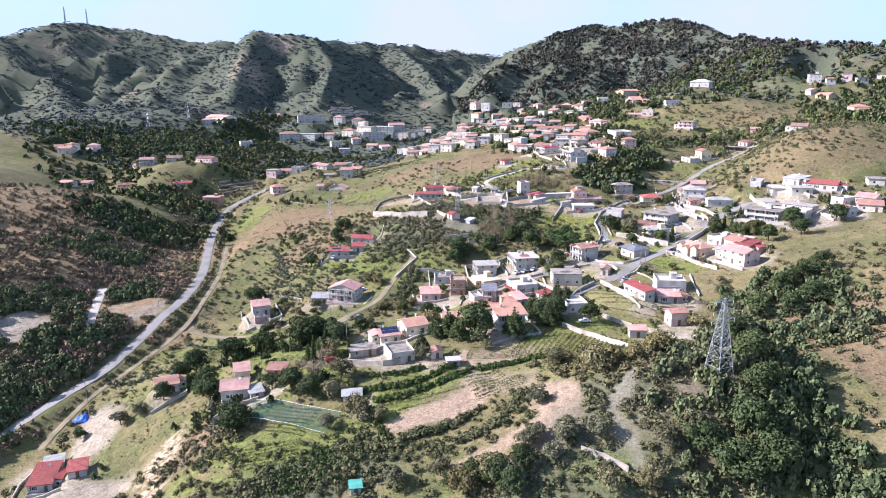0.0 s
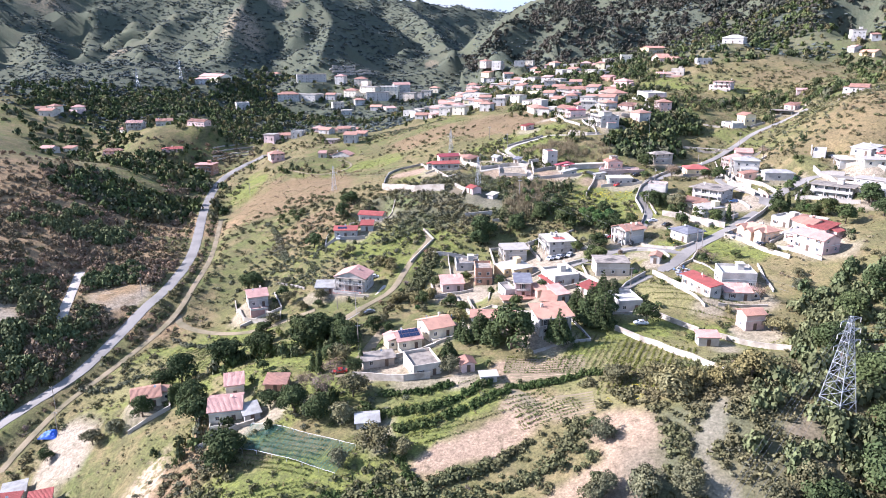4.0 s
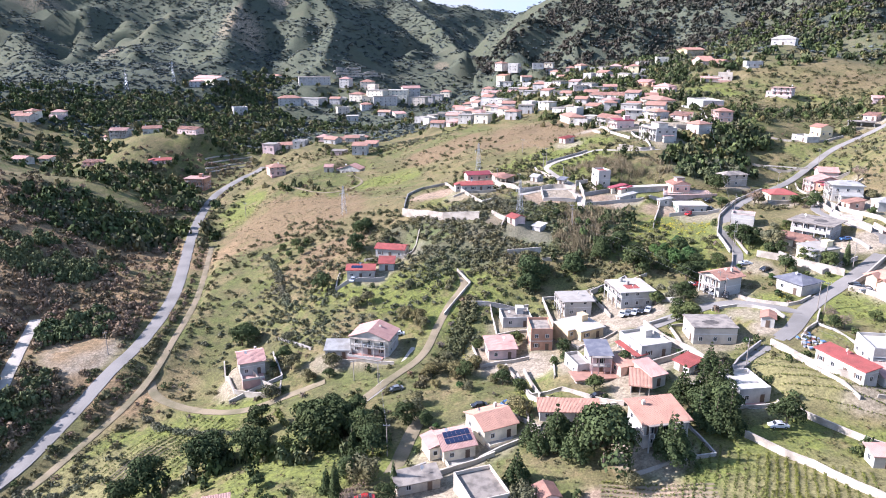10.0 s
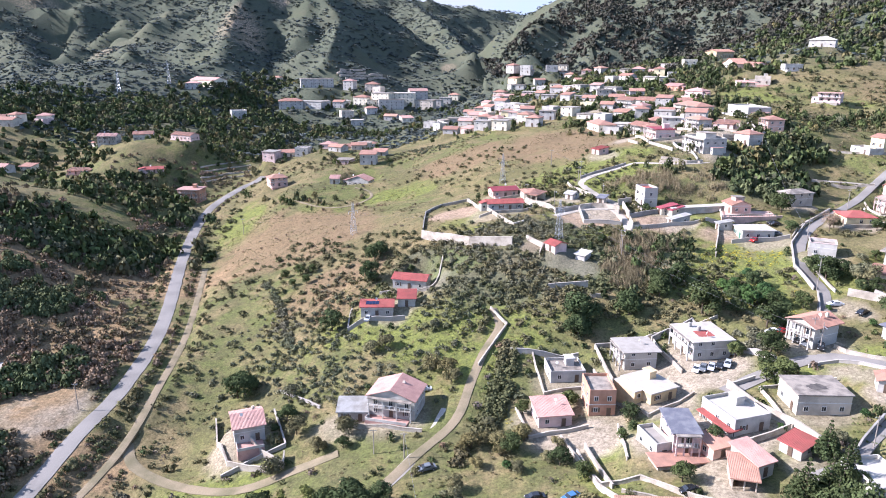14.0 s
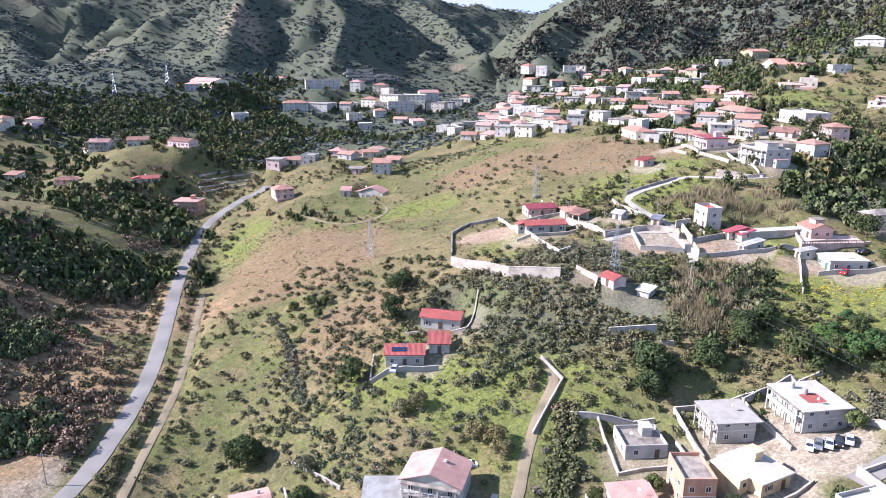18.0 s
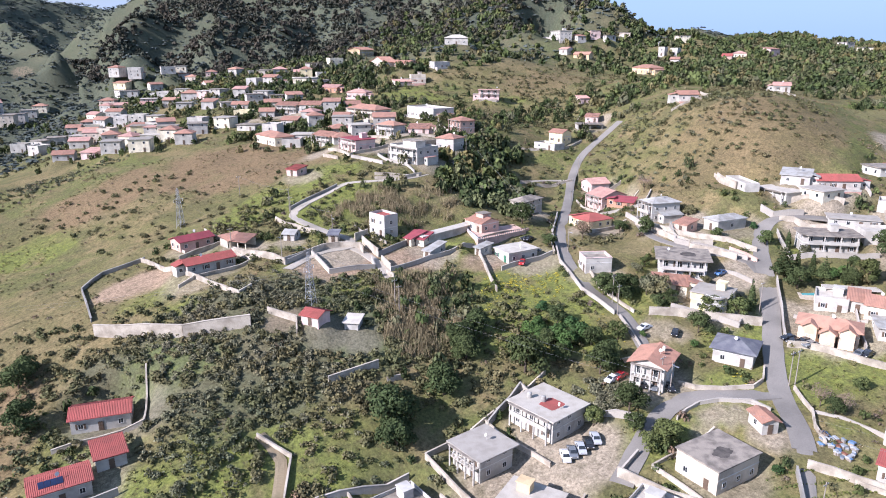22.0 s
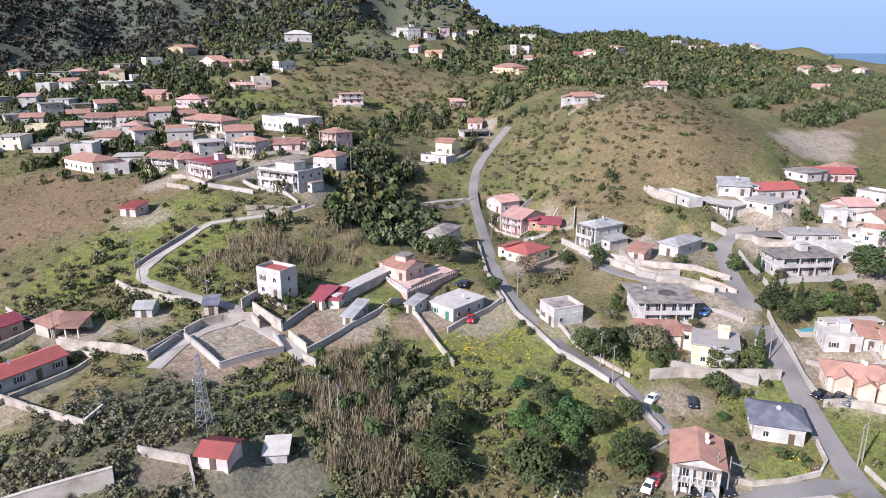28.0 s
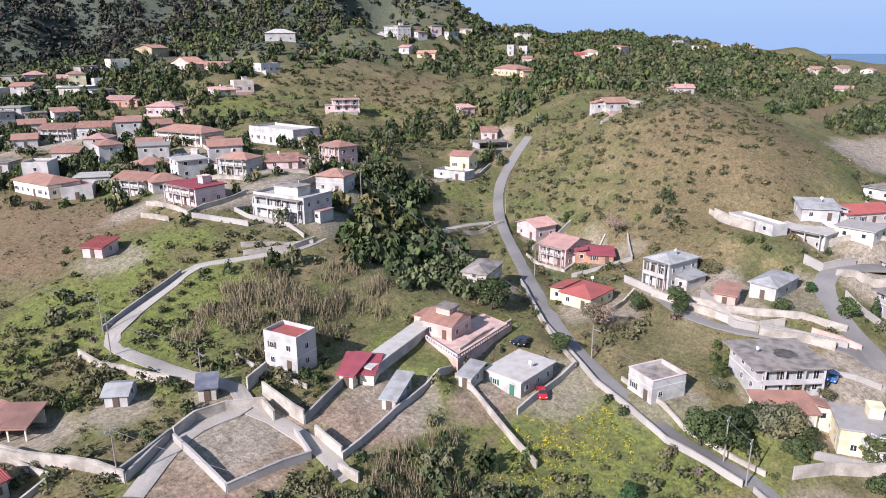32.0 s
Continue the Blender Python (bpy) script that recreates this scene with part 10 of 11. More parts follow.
thicket('macchia', 64, 158, 34, 16, 0, 60)
thicket('macchia', 59, 238, 26, 16, 0, 70)
thicket('macchia', 52, 267, 26, 12, 0, 80)
thicket('macchia', 54, 272, 22, 14, 0, 70)
thicket('macchia', 82, 253, 26, 20, 0, 45)
thicket('macchia', 95, 232, 14, 10, 0, 30)
thicket('macchia', 75, 186, 30, 22, 0, 70)
thicket('macchia', 87, 172, 30, 14, 0, 50)
thicket('macchia', 75, 170, 34, 18, 0, 70)
thicket('macchia', 60, 171, 40, 18, 0, 75)
thicket('macchia', -34, 165, 20, 30, 0, 50)
thicket('macchia', -47, 216, 26, 40, 0, 60)
thicket('macchia', 99, 22, 36, 18, 0, 75)
thicket('macchia', 89, 20, 34, 14, 0, 60)
thicket('macchia', 93, -4, 40, 26, 0, 85)
thicket('macchia', 77, -21, 30, 12, 0, 50)
thicket('macchia', 45, -11, 30, 12, 0, 80)
thicket('macchia', 20, 1, 24, 14, 0, 70)
thicket('macchia', 6, 3, 20, 8, 0, 50)
thicket('macchia', 166, 42, 30, 30, 0, 100)
thicket('macchia', 187, 64, 34, 24, 0, 70)
thicket('macchia', -100.2, 138.9, 30, 16, 0, 80)
thicket('macchia', -115.2, 144.1, 27, 18, 0, 80)
thicket('macchia', -103.6, 195.9, 26, 12, 0, 60)
thicket('macchia', -113.1, 146.6, 21, 18, 0, 80)
thicket('macchia', -124, 108, 40, 20, 0, 130)
thicket('macchia', -152.3, 159.1, 40, 20, 0, 100)
thicket('macchia', -111.6, 108.6, 26, 20, 0, 110)
thicket('macchia', -111.4, 270.3, 7, 36, 0, 60)
thicket('macchia', -78.6, 174.6, 6, 50, 0, 80)
thicket('macchia', -83.1, 159.6, 6, 30, 0, 45)
thicket('macchia', -96.0, 99.7, 8, 60, 0, 100)
thicket('macchia', -110.8, 324.6, 8, 40, 0, 60)
thicket('macchia', 219, 228, 70, 30, 0, 80)
thicket('macchia', 172, 288, 30, 20, 0, 60)
thicket('macchia', 230, 329, 40, 20, 0, 80)
thicket('macchia', 252, 316, 30, 14, 0, 50)
thicket('macchia', 208, 343, 30, 20, 0, 80)
thicket('macchia', 276, 424, 60, 20, 0, 80)
thicket('macchia', 170, 220, 12, 6, 0, 20)
thicket('macchia', 145, 202, 14, 6, 0, 30)
thicket('macchia', 106, 280, 26, 6, 0, 40)
thicket('macchia', 15, 257, 20, 8, 0, 20)
thicket('macchia', 29, 321, 30, 12, 0, 25)
thicket('macchia', 33, 297, 30, 10, 0, 25)
thicket('macchia', 18, 349, 40, 14, 0, 45)
thicket('macchia', 64, 281, 40, 10, 0, 35)
thicket('brush', -165, 220, 60, 80, 0, 650)
thicket('brush', -225, 230, 60, 90, 0, 500)
thicket('macchia', -190, 230, 80, 90, 0, 160)
thicket('brush', -128, 110, 22, 60, 0, 320)
thicket('forest', -128, 70, 10, 40, 0, 150)
thicket('forest', -150, 130, 16, 30, 0, 110)
thicket('forest', -146, 208, 16, 9, 0, 70)
thicket('forest', -159, 263, 30, 10, 0, 80)
thicket('forest', -143, 289, 16, 10, 0, 70)
thicket('macchia', -179, 256, 20, 10, 0, 50)
thicket('forest', -116, 163, 12, 12, 0, 60)
thicket('macchia', -92, 159, 14, 18, 0, 90)
thicket('macchia', -167, 341, 34, 20, 0, 90)
thicket('grove', -172, 399, 24, 20, 0, 70)
thicket('macchia', -205, 347, 30, 14, 0, 60)
thicket('forest', -222, 585, 40, 22, 0, 120)
thicket('forest', -204, 700, 30, 40, 0, 190)
thicket('forest', -170, 657, 26, 36, 0, 110)
thicket('forest', -194, 786, 26, 40, 0, 110)
thicket('forest', -298, 556, 50, 20, 0, 120)
thicket('forest', -268, 575, 40, 20, 0, 110)
thicket('forest', -327, 532, 46, 20, 0, 80)
thicket('grove', -172, 467, 44, 26, 0, 160)
thicket('grove', -163, 536, 40, 30, 0, 160)
thicket('grove', -134, 529, 30, 24, 0, 110)
thicket('grove', -115, 632, 40, 20, 0, 80)
thicket('grove', -66, 592, 50, 16, 0, 80)
thicket('grove', -37, 615, 40, 12, 0, 60)
thicket('macchia', -72, 400, 30, 16, 0, 60)
thicket('macchia', -39, 397, 30, 16, 0, 50)
thicket('pear', -15, 409, 26, 10, 0, 90)
thicket('pear', 15, 416, 30, 8, 0, 80)
thicket('macchia', 6, 508, 40, 12, 0, 70)
thicket('grove', 65, 567, 30, 10, 0, 40)
thicket('macchia', -101, 784, 60, 20, 0, 50)
thicket('macchia', 235, 232, 60, 40, 0, 240)
thicket('macchia', 262, 262, 50, 24, 0, 120)
thicket('macchia', 300, 350, 60, 50, 0, 260)
thicket('macchia', 240, 400, 50, 40, 0, 200)
thicket('macchia', 12, 190, 40, 30, 0, 110)
thicket('macchia', 30, 195, 40, 25, 0, 130)
thicket('forest', 139, 263, 17, 26, 0, 156)
thicket('forest', 149, 277, 16, 24, 0, 132)
thicket('forest', 173, 295, 12, 10, 0, 42)
thicket('forest', 151, 287, 12, 12, 0, 36)
thicket('forest', 156, 52, 22, 30, 0, 132)
thicket('forest', 119, -12, 22, 34, 0, 156)
thicket('forest', 130, -15, 10, 30, 0, 54)
thicket('forest', -231.1, 622.4, 64, 64, 0, 96)
thicket('forest', -278.7, 582.8, 78, 67, 0, 132)
thicket('forest', -294.2, 507.9, 66, 55, 0, 120)
thicket('forest', -170.3, 532.5, 60, 72, 0, 120)
thicket('forest', -262.0, 437.3, 53, 39, 0, 84)
thicket('forest', -190.4, 384.9, 50, 20, 0, 96)
thicket('forest', -157.6, 337.4, 40, 14, 0, 72)
thicket('forest', -151.5, 284.2, 50, 20, 0, 120)
thicket('forest', -158.6, 219.1, 30, 20, 0, 72)
thicket('forest', -157.2, 272.8, 36, 20, 0, 84)
thicket('forest', -154.9, 592.2, 49, 49, 0, 72)
thicket('forest', -195.2, 687.9, 82, 55, 0, 84)
thicket('forest', -132.1, 642.9, 66, 40, 0, 54)
thicket('forest', -329.1, 588.8, 90, 60, 0, 156)
thicket('forest', -128.0, 116.7, 26, 20, 0, 96)
thicket('forest', -121.4, 84.2, 16, 16, 0, 48)
thicket('forest', 208, 587, 90, 40, 0, 600)
thicket('forest', 175, 578, 60, 40, 0, 300)
thicket('forest', 189, 484, 60, 20, 0, 132)
thicket('forest', 268, 566, 120, 60, 0, 660)
thicket('forest', 171, 637, 120, 50, 0, 420)
thicket('forest', 238, 620, 140, 60, 0, 480)
thicket('forest', 287, 572, 100, 40, 0, 180)
thicket('forest', 389, 497, 120, 40, 0, 180)
thicket('forest', 495, 446, 150, 40, 0, 480)
thicket('forest', 503, 355, 140, 50, 0, 480)
thicket('forest', 583, 299, 180, 60, 0, 480)
thicket('forest', 453, 295, 140, 30, 0, 240)
thicket('forest', 555, 243, 120, 40, 0, 240)
thicket('forest', 413, 351, 80, 20, 0, 96)
thicket('forest', 465, 402, 120, 30, 0, 180)
thicket('forest', 300, 321, 50, 14, 0, 36)
thicket('forest', 253, 453, 40, 20, 0, 36)
thicket('grove', 131, 445, 24, 8, 0, 90)
thicket('grove', 129, 392, 24, 8, 0, 60)
thicket('grove', 165, 405, 24, 8, 0, 50)
thicket('grove', 176, 465, 30, 10, 0, 70)
thicket('grove', 145, 491, 30, 10, 0, 60)
thicket('grove', 189, 438, 24, 10, 0, 60)
thicket('grove', 184, 396, 16, 10, 0, 40)
thicket('grove', 172, 331, 14, 10, 0, 40)
thicket('grove', 119, 327, 24, 6, 0, 40)
thicket('grove', 106, 387, 24, 6, 0, 40)
thicket('grove', 134, 307, 16, 5, 0, 20)
thicket('grove', 108, 574, 40, 14, 0, 80)
thicket('grove', 87, 646, 40, 14, 0, 80)
thicket('grove', 163, 508, 40, 14, 0, 60)
thicket('grove', 58.5, 672.8, 56, 22, 0, 70)
thicket('grove', 106, 501, 50, 16, 0, 70)
thicket('grove', -54.0, 705.6, 79, 21, 0, 90)
thicket('grove', 114, 430, 30, 10, 0, 60)
thicket('grove', 106, 366, 26, 8, 0, 40)
thicket('grove', 121, 362, 20, 8, 0, 50)
thicket('grove', 149, 348, 20, 8, 0, 40)
thicket('grove', 172, 349, 14, 12, 0, 50)
thicket('grove', 178, 323, 18, 12, 0, 60)
thicket('grove', 150, 305, 14, 8, 0, 30)
thicket('grove', 170, 306, 16, 10, 0, 50)
thicket('grove', 160, 571, 40, 12, 0, 90)
thicket('grove', 192, 520, 50, 12, 0, 120)
thicket('grove', 190, 459, 30, 12, 0, 70)
thicket('grove', 214, 457, 40, 12, 0, 80)
thicket('grove', 153, 414, 24, 8, 0, 40)
thicket('grove', -101.6, 725.8, 56, 19, 0, 60)
thicket('grove', 63, 455, 50, 14, 0, 60)
thicket('grove', 104, 439, 50, 14, 0, 70)
thicket('grove', 124, 389, 40, 16, 0, 60)
thicket('grove', 97, 631, 60, 16, 0, 90)
thicket('grove', 143, 538, 60, 16, 0, 90)
thicket('grove', 242, 293, 20, 8, 0, 30)
thicket('grove', 304, 312, 50, 14, 0, 80)
thicket('grove', 392, 314, 50, 12, 0, 60)
thicket('grove', 187, 135, 16, 6, 0, 14)
thicket('grove', 231, 154, 30, 6, 0, 24)
thicket('grove', -14, 84, 16, 12, 0, 26)
thicket('grove', -5, 84, 10, 10, 0, 14)
thicket('grove', -27, 80, 16, 8, 0, 20)
thicket('grove', -38.5, 77.7, 16, 8, 0, 16)
thicket('grove', -9, 39, 14, 8, 0, 14)
thicket('grove', -33, 40, 16, 8, 0, 18)
thicket('grove', 83, 193, 14, 14, 0, 16)
thicket('grove', 83, 204, 12, 10, 0, 10)
thicket('grove', 68, 178, 12, 10, 0, 12)
thicket('dry', 92, 252, 12, 10, 0, 31)
thicket('dry', 91, 260, 14, 8, 0, 31)
thicket('dry', 67, 183, 5, 9, 0, 28)
thicket('dry', 64, 182, 6, 6, 0, 10)
thicket('dry', 77, 202, 16, 6, 0, 31)
thicket('dry', 72, 218, 6, 6, 0, 14)
thicket('dry', 70, 190, 10, 14, 0, 31)
thicket('dry', 113, 251, 10, 8, 0, 17)
thicket('dry', 71, 188, 10, 12, 0, 28)
thicket('yellow', 106, 191, 14, 5, 0, 84)
thicket('yellow', 107, 196, 10, 5, 0, 56)
thicket('yellow', 102, 185, 14, 5, 0, 56)
thicket('yellow', 112, 157, 10, 4, 0, 42)
thicket('yellow', 114, 187, 20, 4, 0, 62)
thicket('yellow', 80, 25, 8, 4, 0, 42)
thicket('yellow', 102, 164, 14, 5, 0, 56)
thicket('yellow', 32, 126, 10, 4, 0, 28)
crop_rows(75.5, 50.5, 65, 12, 24, 1.8, 'vine')
crop_rows(83.7, 34.2, 65, 14, 22, 1.6, 'vine')
crop_rows(-8.7, 24.2, -20, 8, 22, 1.6, 'vine')
crop_rows(-52.2, 99.6, 60, 9, 24, 2.2, 'vine')
crop_rows(-63.5, 95.2, 60, 8, 22, 2.4, 'vine')
crop_rows(109.4, 88.2, -30, 7, 40, 3.2, 'vine')
crop_rows(89.5, 47.4, 65, 12, 22, 1.7, 'vine')
crop_rows(53.9, 29.8, 20, 7, 12, 1.8, 'vine')
crop_rows(58.3, 49.0, -12, 7, 20, 1.4, 'vine')
crop_rows(57.4, 26.0, 8, 5, 16, 1.5, 'vine')
crop_rows(-9.2, 9.0, 5, 7, 18, 1.3, 'vine')
crop_rows(38.9, 32.4, 12, 3, 34, 5, 'hedge')
crop_rows(31.4, 39.9, 12, 2, 30, 5, 'hedge')
crop_rows(21.1, 24.5, 15, 3, 30, 4.5, 'hedge')
net_canopy(-7, 25.5, -26, 33, 9)
furrows(59, 47, -8, 10, 22, 1.3)
furrows(63, 27, -6, 8, 13, 1.3)
furrows(51.5, 31, -30, 7, 10, 1.3)
furrows(-64, 92, 62, 6, 16, 1.4)
hedge(2.2, 5, 'hedge', (9, 38), (17, 33.5), (26, 33), (35, 37), (44, 42.5))
hedge(2.4, 5, 'hedge', (19, 27), (28, 28), (37, 32), (48, 37.5))
hedge(1.8, 4, 'hedge', (14, 42), (24, 40.5), (34, 43.5))
hedge(1.6, 5, 'hedge', (48, 40), (58, 38), (68, 40.5), (76, 39))
hedge(2.0, 4, 'hedge', (18, 24), (22, 14), (26, 6))
hedge(1.4, 3, 'macchia', (30, 9), (40, 10), (52, 17))
hedge(1.4, 3, 'macchia', (44, 3), (55, 7), (63, 18))
thicket('hedge', 9, 5, 9, 5.5, 0, 150)
thicket('hedge', 2, -2, 11, 4, 0, 110)
for _x, _y, _k in ((68, 11.6, .42), (72, -4.5, .5), (63.5, -2, .45), (66, 16, .35), (60, -13, .8), (54, -16, .9), (48, -13, .8), (57, -20, .9), (42, -12, .6)):
    tree('oak', _x, _y, _k, 'beside the excavated earth bank')
for _x, _y, _k in ((-17, 96, .85), (-12, 99, .75), (-2.5, 83, .6), (-30, 90, .5), (-43, 92, .6), (-40, 54, .6), (-46, 57, .6), (-51, 65, .55), (-19, 58, .5), (-8, 42, .6), (-3, 64, .7), (5.8, 54.5, .55), (-17, 121, .45), (-34, 136, .6), (-37, 49, .55), (-24, 66, .45)):
    tree('oak', _x, _y, _k, 'among the garden plots')
for _x, _y, _k in ((50, 70, 1.05), (43, 69.5, .85), (56, 72, .7)):
    tree('oak', _x, _y, _k, 'in front of the large villa')
for _x, _y, _k in ((66, 59, .75), (78, 78, .7), (74, 81, .8), (38, 66, .6)):
    tree('cone', _x, _y, _k, 'beside the large villa')
for _x, _y in ((20.5, 111), (26.6, 118), (31, 107), (15, 107), (24, 104), (18, 116), (34, 112), (12, 113)):
    tree('olive', _x, _y, .55, 'in a weedy orchard')
hedge(1.5, 4, 'macchia', (26, 157), (22, 140), (17, 122), (10, 108))
hedge(1.2, 3, 'macchia', (28, 156), (25, 138), (20, 121))
hedge(2.5, 2.5, 'pear', (-62, 224), (-52, 205), (-46, 188), (-40, 170))
hedge(2.2, 2.2, 'pear', (-74, 120), (-64, 110), (-52, 104), (-40, 99))
hedge(2, 2.2, 'pear', (-95, 88), (-84, 84), (-74, 90))
hedge(1.6, 4, 'herb_row', (-30, 108), (-27, 101), (-24, 95))
hedge(1.6, 4, 'herb_row', (-24, 108), (-21, 101), (-19, 95))
hedge(1.6, 4, 'herb_row', (-36, 107), (-33, 100))
villa_terrace(76.95, (112.30, 227.41), (108.84, 216.29), (129.72, 218.02), (131.16, 226.78))
_r = random.Random(44)
for _k in range(34):
    _u, _v = _r.uniform(-1, 1), _r.uniform(-1, 1)
    crate_stack(114.6 + 1.0 * _u + 2.4 * _v, 103.4 - 2.8 * _u + .8 * _v, _r.uniform(0, 90), _r.uniform(.5, 1.5), _r.uniform(.4, 1.0), _r.uniform(.35, .9), _r.choice(('grey', 'grey', 'white', 'slate', 'slate', 'blue', 'white', 'rust')))
tarp_heap(-94.4, 67.9)
wall_run(2.2, 0.35, WHITEWALL, 'high pale retaining wall below a garden', (124.0, 159.3), (129.5, 154.5), (134.3, 147.6), (142.6, 138.9))
wall_run(1.0, 0.3, WHITEWALL, 'curved whitewashed wall round a front garden', (108.6, 136.2), (109.7, 132.6), (113.6, 128.3), (118.9, 124.5), (122.0, 124.4), (126.6, 127.3))
wall_run(1.5, 0.35, WHITEWALL, 'long whitewashed wall above the weedy plot', (138.9, 129.6), (141.3, 126.5), (143.9, 118.6), (147.3, 110.0), (150.8, 102.0))
wall_run(1.5, 0.3, CONCRETE, 'weathered concrete wall beside the road', (163.5, 149.0), (153.2, 140.6), (146.5, 135.6), (141.2, 131.6))
wall_run(0.8, 0.3, CONCRETE, 'low worn wall round the dry plot', (97.8, 127.6), (101.0, 128.2), (105.2, 128.0), (108.9, 125.9), (113.4, 121.2), (114.6, 117.4))
wall_run(0.9, 0.3, WHITEWALL, 'low pale wall of the allotment', (125.2, 119.0), (122.8, 115.4), (121.0, 112.2), (116.8, 109.2), (113.2, 104.8))
wall_run(0.6, 0.2, CONCRETE, 'low concrete kerb of the allotment', (121.2, 111.9), (123.6, 107.5), (125.6, 102.8), (128.0, 97.0))
wall_run(0.9, 0.25, CONCRETE, 'narrow concrete wall along the lane', (117.6, 163.4), (115.0, 156.8), (112.0, 150.6))
tree('oak', 165.5, 144.0, 0.8, 'beside the road')
tree('citrus', 122.0, 143.1, 0.5, 'in a garden')
tree('citrus', 119.1, 131.6, 0.4, 'in a front garden')
tree('bare', 124.4, 112.6, 0.7, 'in the allotment')
tree('bare', 126.6, 108.8, 0.6, 'in the allotment')
tree('mid', 137.6, 151.6, 0.45, 'before the yellow house')
thicket('pear', 92, 142, 4, 5, 0, 60)
thicket('yellow', 117.6, 127.4, 3, 1.5, 30, 10)
thicket('herb', 116, 129, 4, 2, 30, 40)
thicket('tuft', 132, 118, 9, 6, 0, 60)
thicket('brush', -120, 102, 26, 26, 0, 130)
thicket('brush', -109.3, 123.8, 20, 22, 0, 70)
thicket('brush', -150.1, 154.9, 40, 26, 0, 110)
thicket('brush', -123.3, 173.8, 26, 20, 0, 80)
thicket('brush', -117.4, 136.2, 26, 20, 0, 110)
thicket('brush', -121.2, 160.9, 26, 20, 0, 100)
thicket('brush', -102.1, 175.0, 23, 17, 0, 90)
thicket('brush', -158.6, 219.1, 34, 22, 0, 100)
thicket('brush', -170.2, 278.7, 34, 20, 0, 80)
thicket('brush', -161, 268, 40, 16, 0, 100)
thicket('brush', -123.2, 79.1, 14, 30, 0, 80)
thicket('brush', -120.1, 94.7, 14, 30, 0, 80)
thicket('brush', -128.1, 191.3, 30, 20, 0, 80)
thicket('brush', -101.6, 168.7, 17, 17, 0, 70)
thicket('brush', -165, 278, 40, 16, 0, 80)
thicket('brush', -165.5, 202.9, 50, 24, 0, 100)
thicket('brush', -138.2, 323.9, 20, 14, 0, 50)
thicket('brush', -131.4, 427.1, 30, 16, 0, 50)
thicket('brush', -168.4, 413.5, 40, 20, 0, 80)
thicket('macchia', 96, 17, 40, 24, 0, 250)
thicket('macchia', 85, 15, 26, 12, 0, 130)
thicket('macchia', 88, 9, 34, 18, 0, 150)
thicket('macchia', 78, 1, 30, 14, 0, 110)
thicket('macchia', 97, -5, 34, 24, 0, 130)
thicket('macchia', 183, 75, 40, 26, 0, 110)
thicket('macchia', 155, 8, 24, 40, 0, 80)
thicket('macchia', 27, 8, 22, 12, 0, 60)
thicket('macchia', 69, -19, 30, 10, 0, 80)
thicket('macchia', -36, 16, 26, 12, 0, 70)
thicket('macchia', -30, 6, 30, 12, 0, 80)
thicket('macchia', -78.2, 126.2, 26, 10, 0, 60)
thicket('macchia', -83.8, 95.5, 14, 26, 0, 60)
thicket('macchia', -109.2, 99.4, 10, 20, 0, 30)
tree('olive', -91.6, 343.7, .6, 'beside the curving drive')
tree('olive', -84.4, 334.1, .6, 'beside the curving drive')
tree('olive', -77.6, 331.8, .6, 'beside the curving drive')
tree('olive', -71.0, 330.5, .6, 'beside the curving drive')
tree('olive', -61.7, 330.7, .6, 'beside the curving drive')
tree('olive', -54.9, 318.2, .6, 'beside the curving drive')
tree('olive', -106.8, 363.3, .6, 'beside the curving drive')
tree('olive', -49.9, 324.5, .6, 'beside the curving drive')
tree('mid', -54.2, 226.3, 0.5, 'in a clump on the dry slope')
tree('mid', -48.1, 225.0, 0.6, 'in a clump on the dry slope')
tree('mid', -43.5, 225.3, 0.5, 'in a clump on the dry slope')
tree('mid', -49.7, 216.5, 0.45, 'in a clump on the dry slope')
tree('mid', -44.1, 216.0, 0.55, 'in a clump on the dry slope')
tree('oak', 48.3, 162.5, 0.55, 'in the weedy hollow')
tree('oak', 63.4, 164.2, 0.45, 'in the weedy hollow')
tree('oak', 82.0, 179.5, 0.4, 'in the weedy hollow')
tree('oak', 74.7, 177.8, 0.4, 'in the weedy hollow')
tree('oak', 101.9, 170.1, 0.7, 'in the weedy hollow')
tree('oak', 83.7, 162.0, 0.9, 'in the weedy hollow')
tree('oak', 101.4, 152.7, 0.6, 'in the weedy hollow')
tree('oak', 99.8, 162.5, 0.6, 'in the weedy hollow')
tree('oak', 64.1, 284.3, 0.5, 'in the weedy hollow')
tree('oak', 61.8, 199.9, 0.4, 'in the weedy hollow')
tree('oak', 92.3, 158.4, 0.6, 'in the weedy hollow')
tree('oak', 94.0, 165.7, 0.6, 'in the weedy hollow')
tree('oak', 103.6, 159.3, 0.7, 'in the weedy hollow')
tree('oak', 100.8, 148.4, 0.6, 'in the weedy hollow')
tree('oak', 72.4, 171.8, 0.45, 'in the weedy hollow')
tree('oak', 52.4, 119.3, 0.57, 'in a garden')
tree('oak', 65.7, 102.6, 0.61, 'in a garden')
tree('mid', 55.5, 91.5, 0.68, 'in a garden')
tree('citrus', 81.1, 104.8, 0.49, 'in a garden')
tree('olive', 89.1, 97.7, 0.58, 'in a garden')
tree('mid', 86.7, 85.9, 0.59, 'in a garden')
tree('mid', 86.4, 124.6, 0.62, 'in a garden')
tree('mid', 84.2, 138.1, 0.68, 'in a garden')
tree('oak', 33.5, 105.1, 0.65, 'in a garden')
tree('oak', 23.4, 111.6, 0.65, 'in a garden')
tree('olive', 18.4, 122.8, 0.54, 'in a garden')
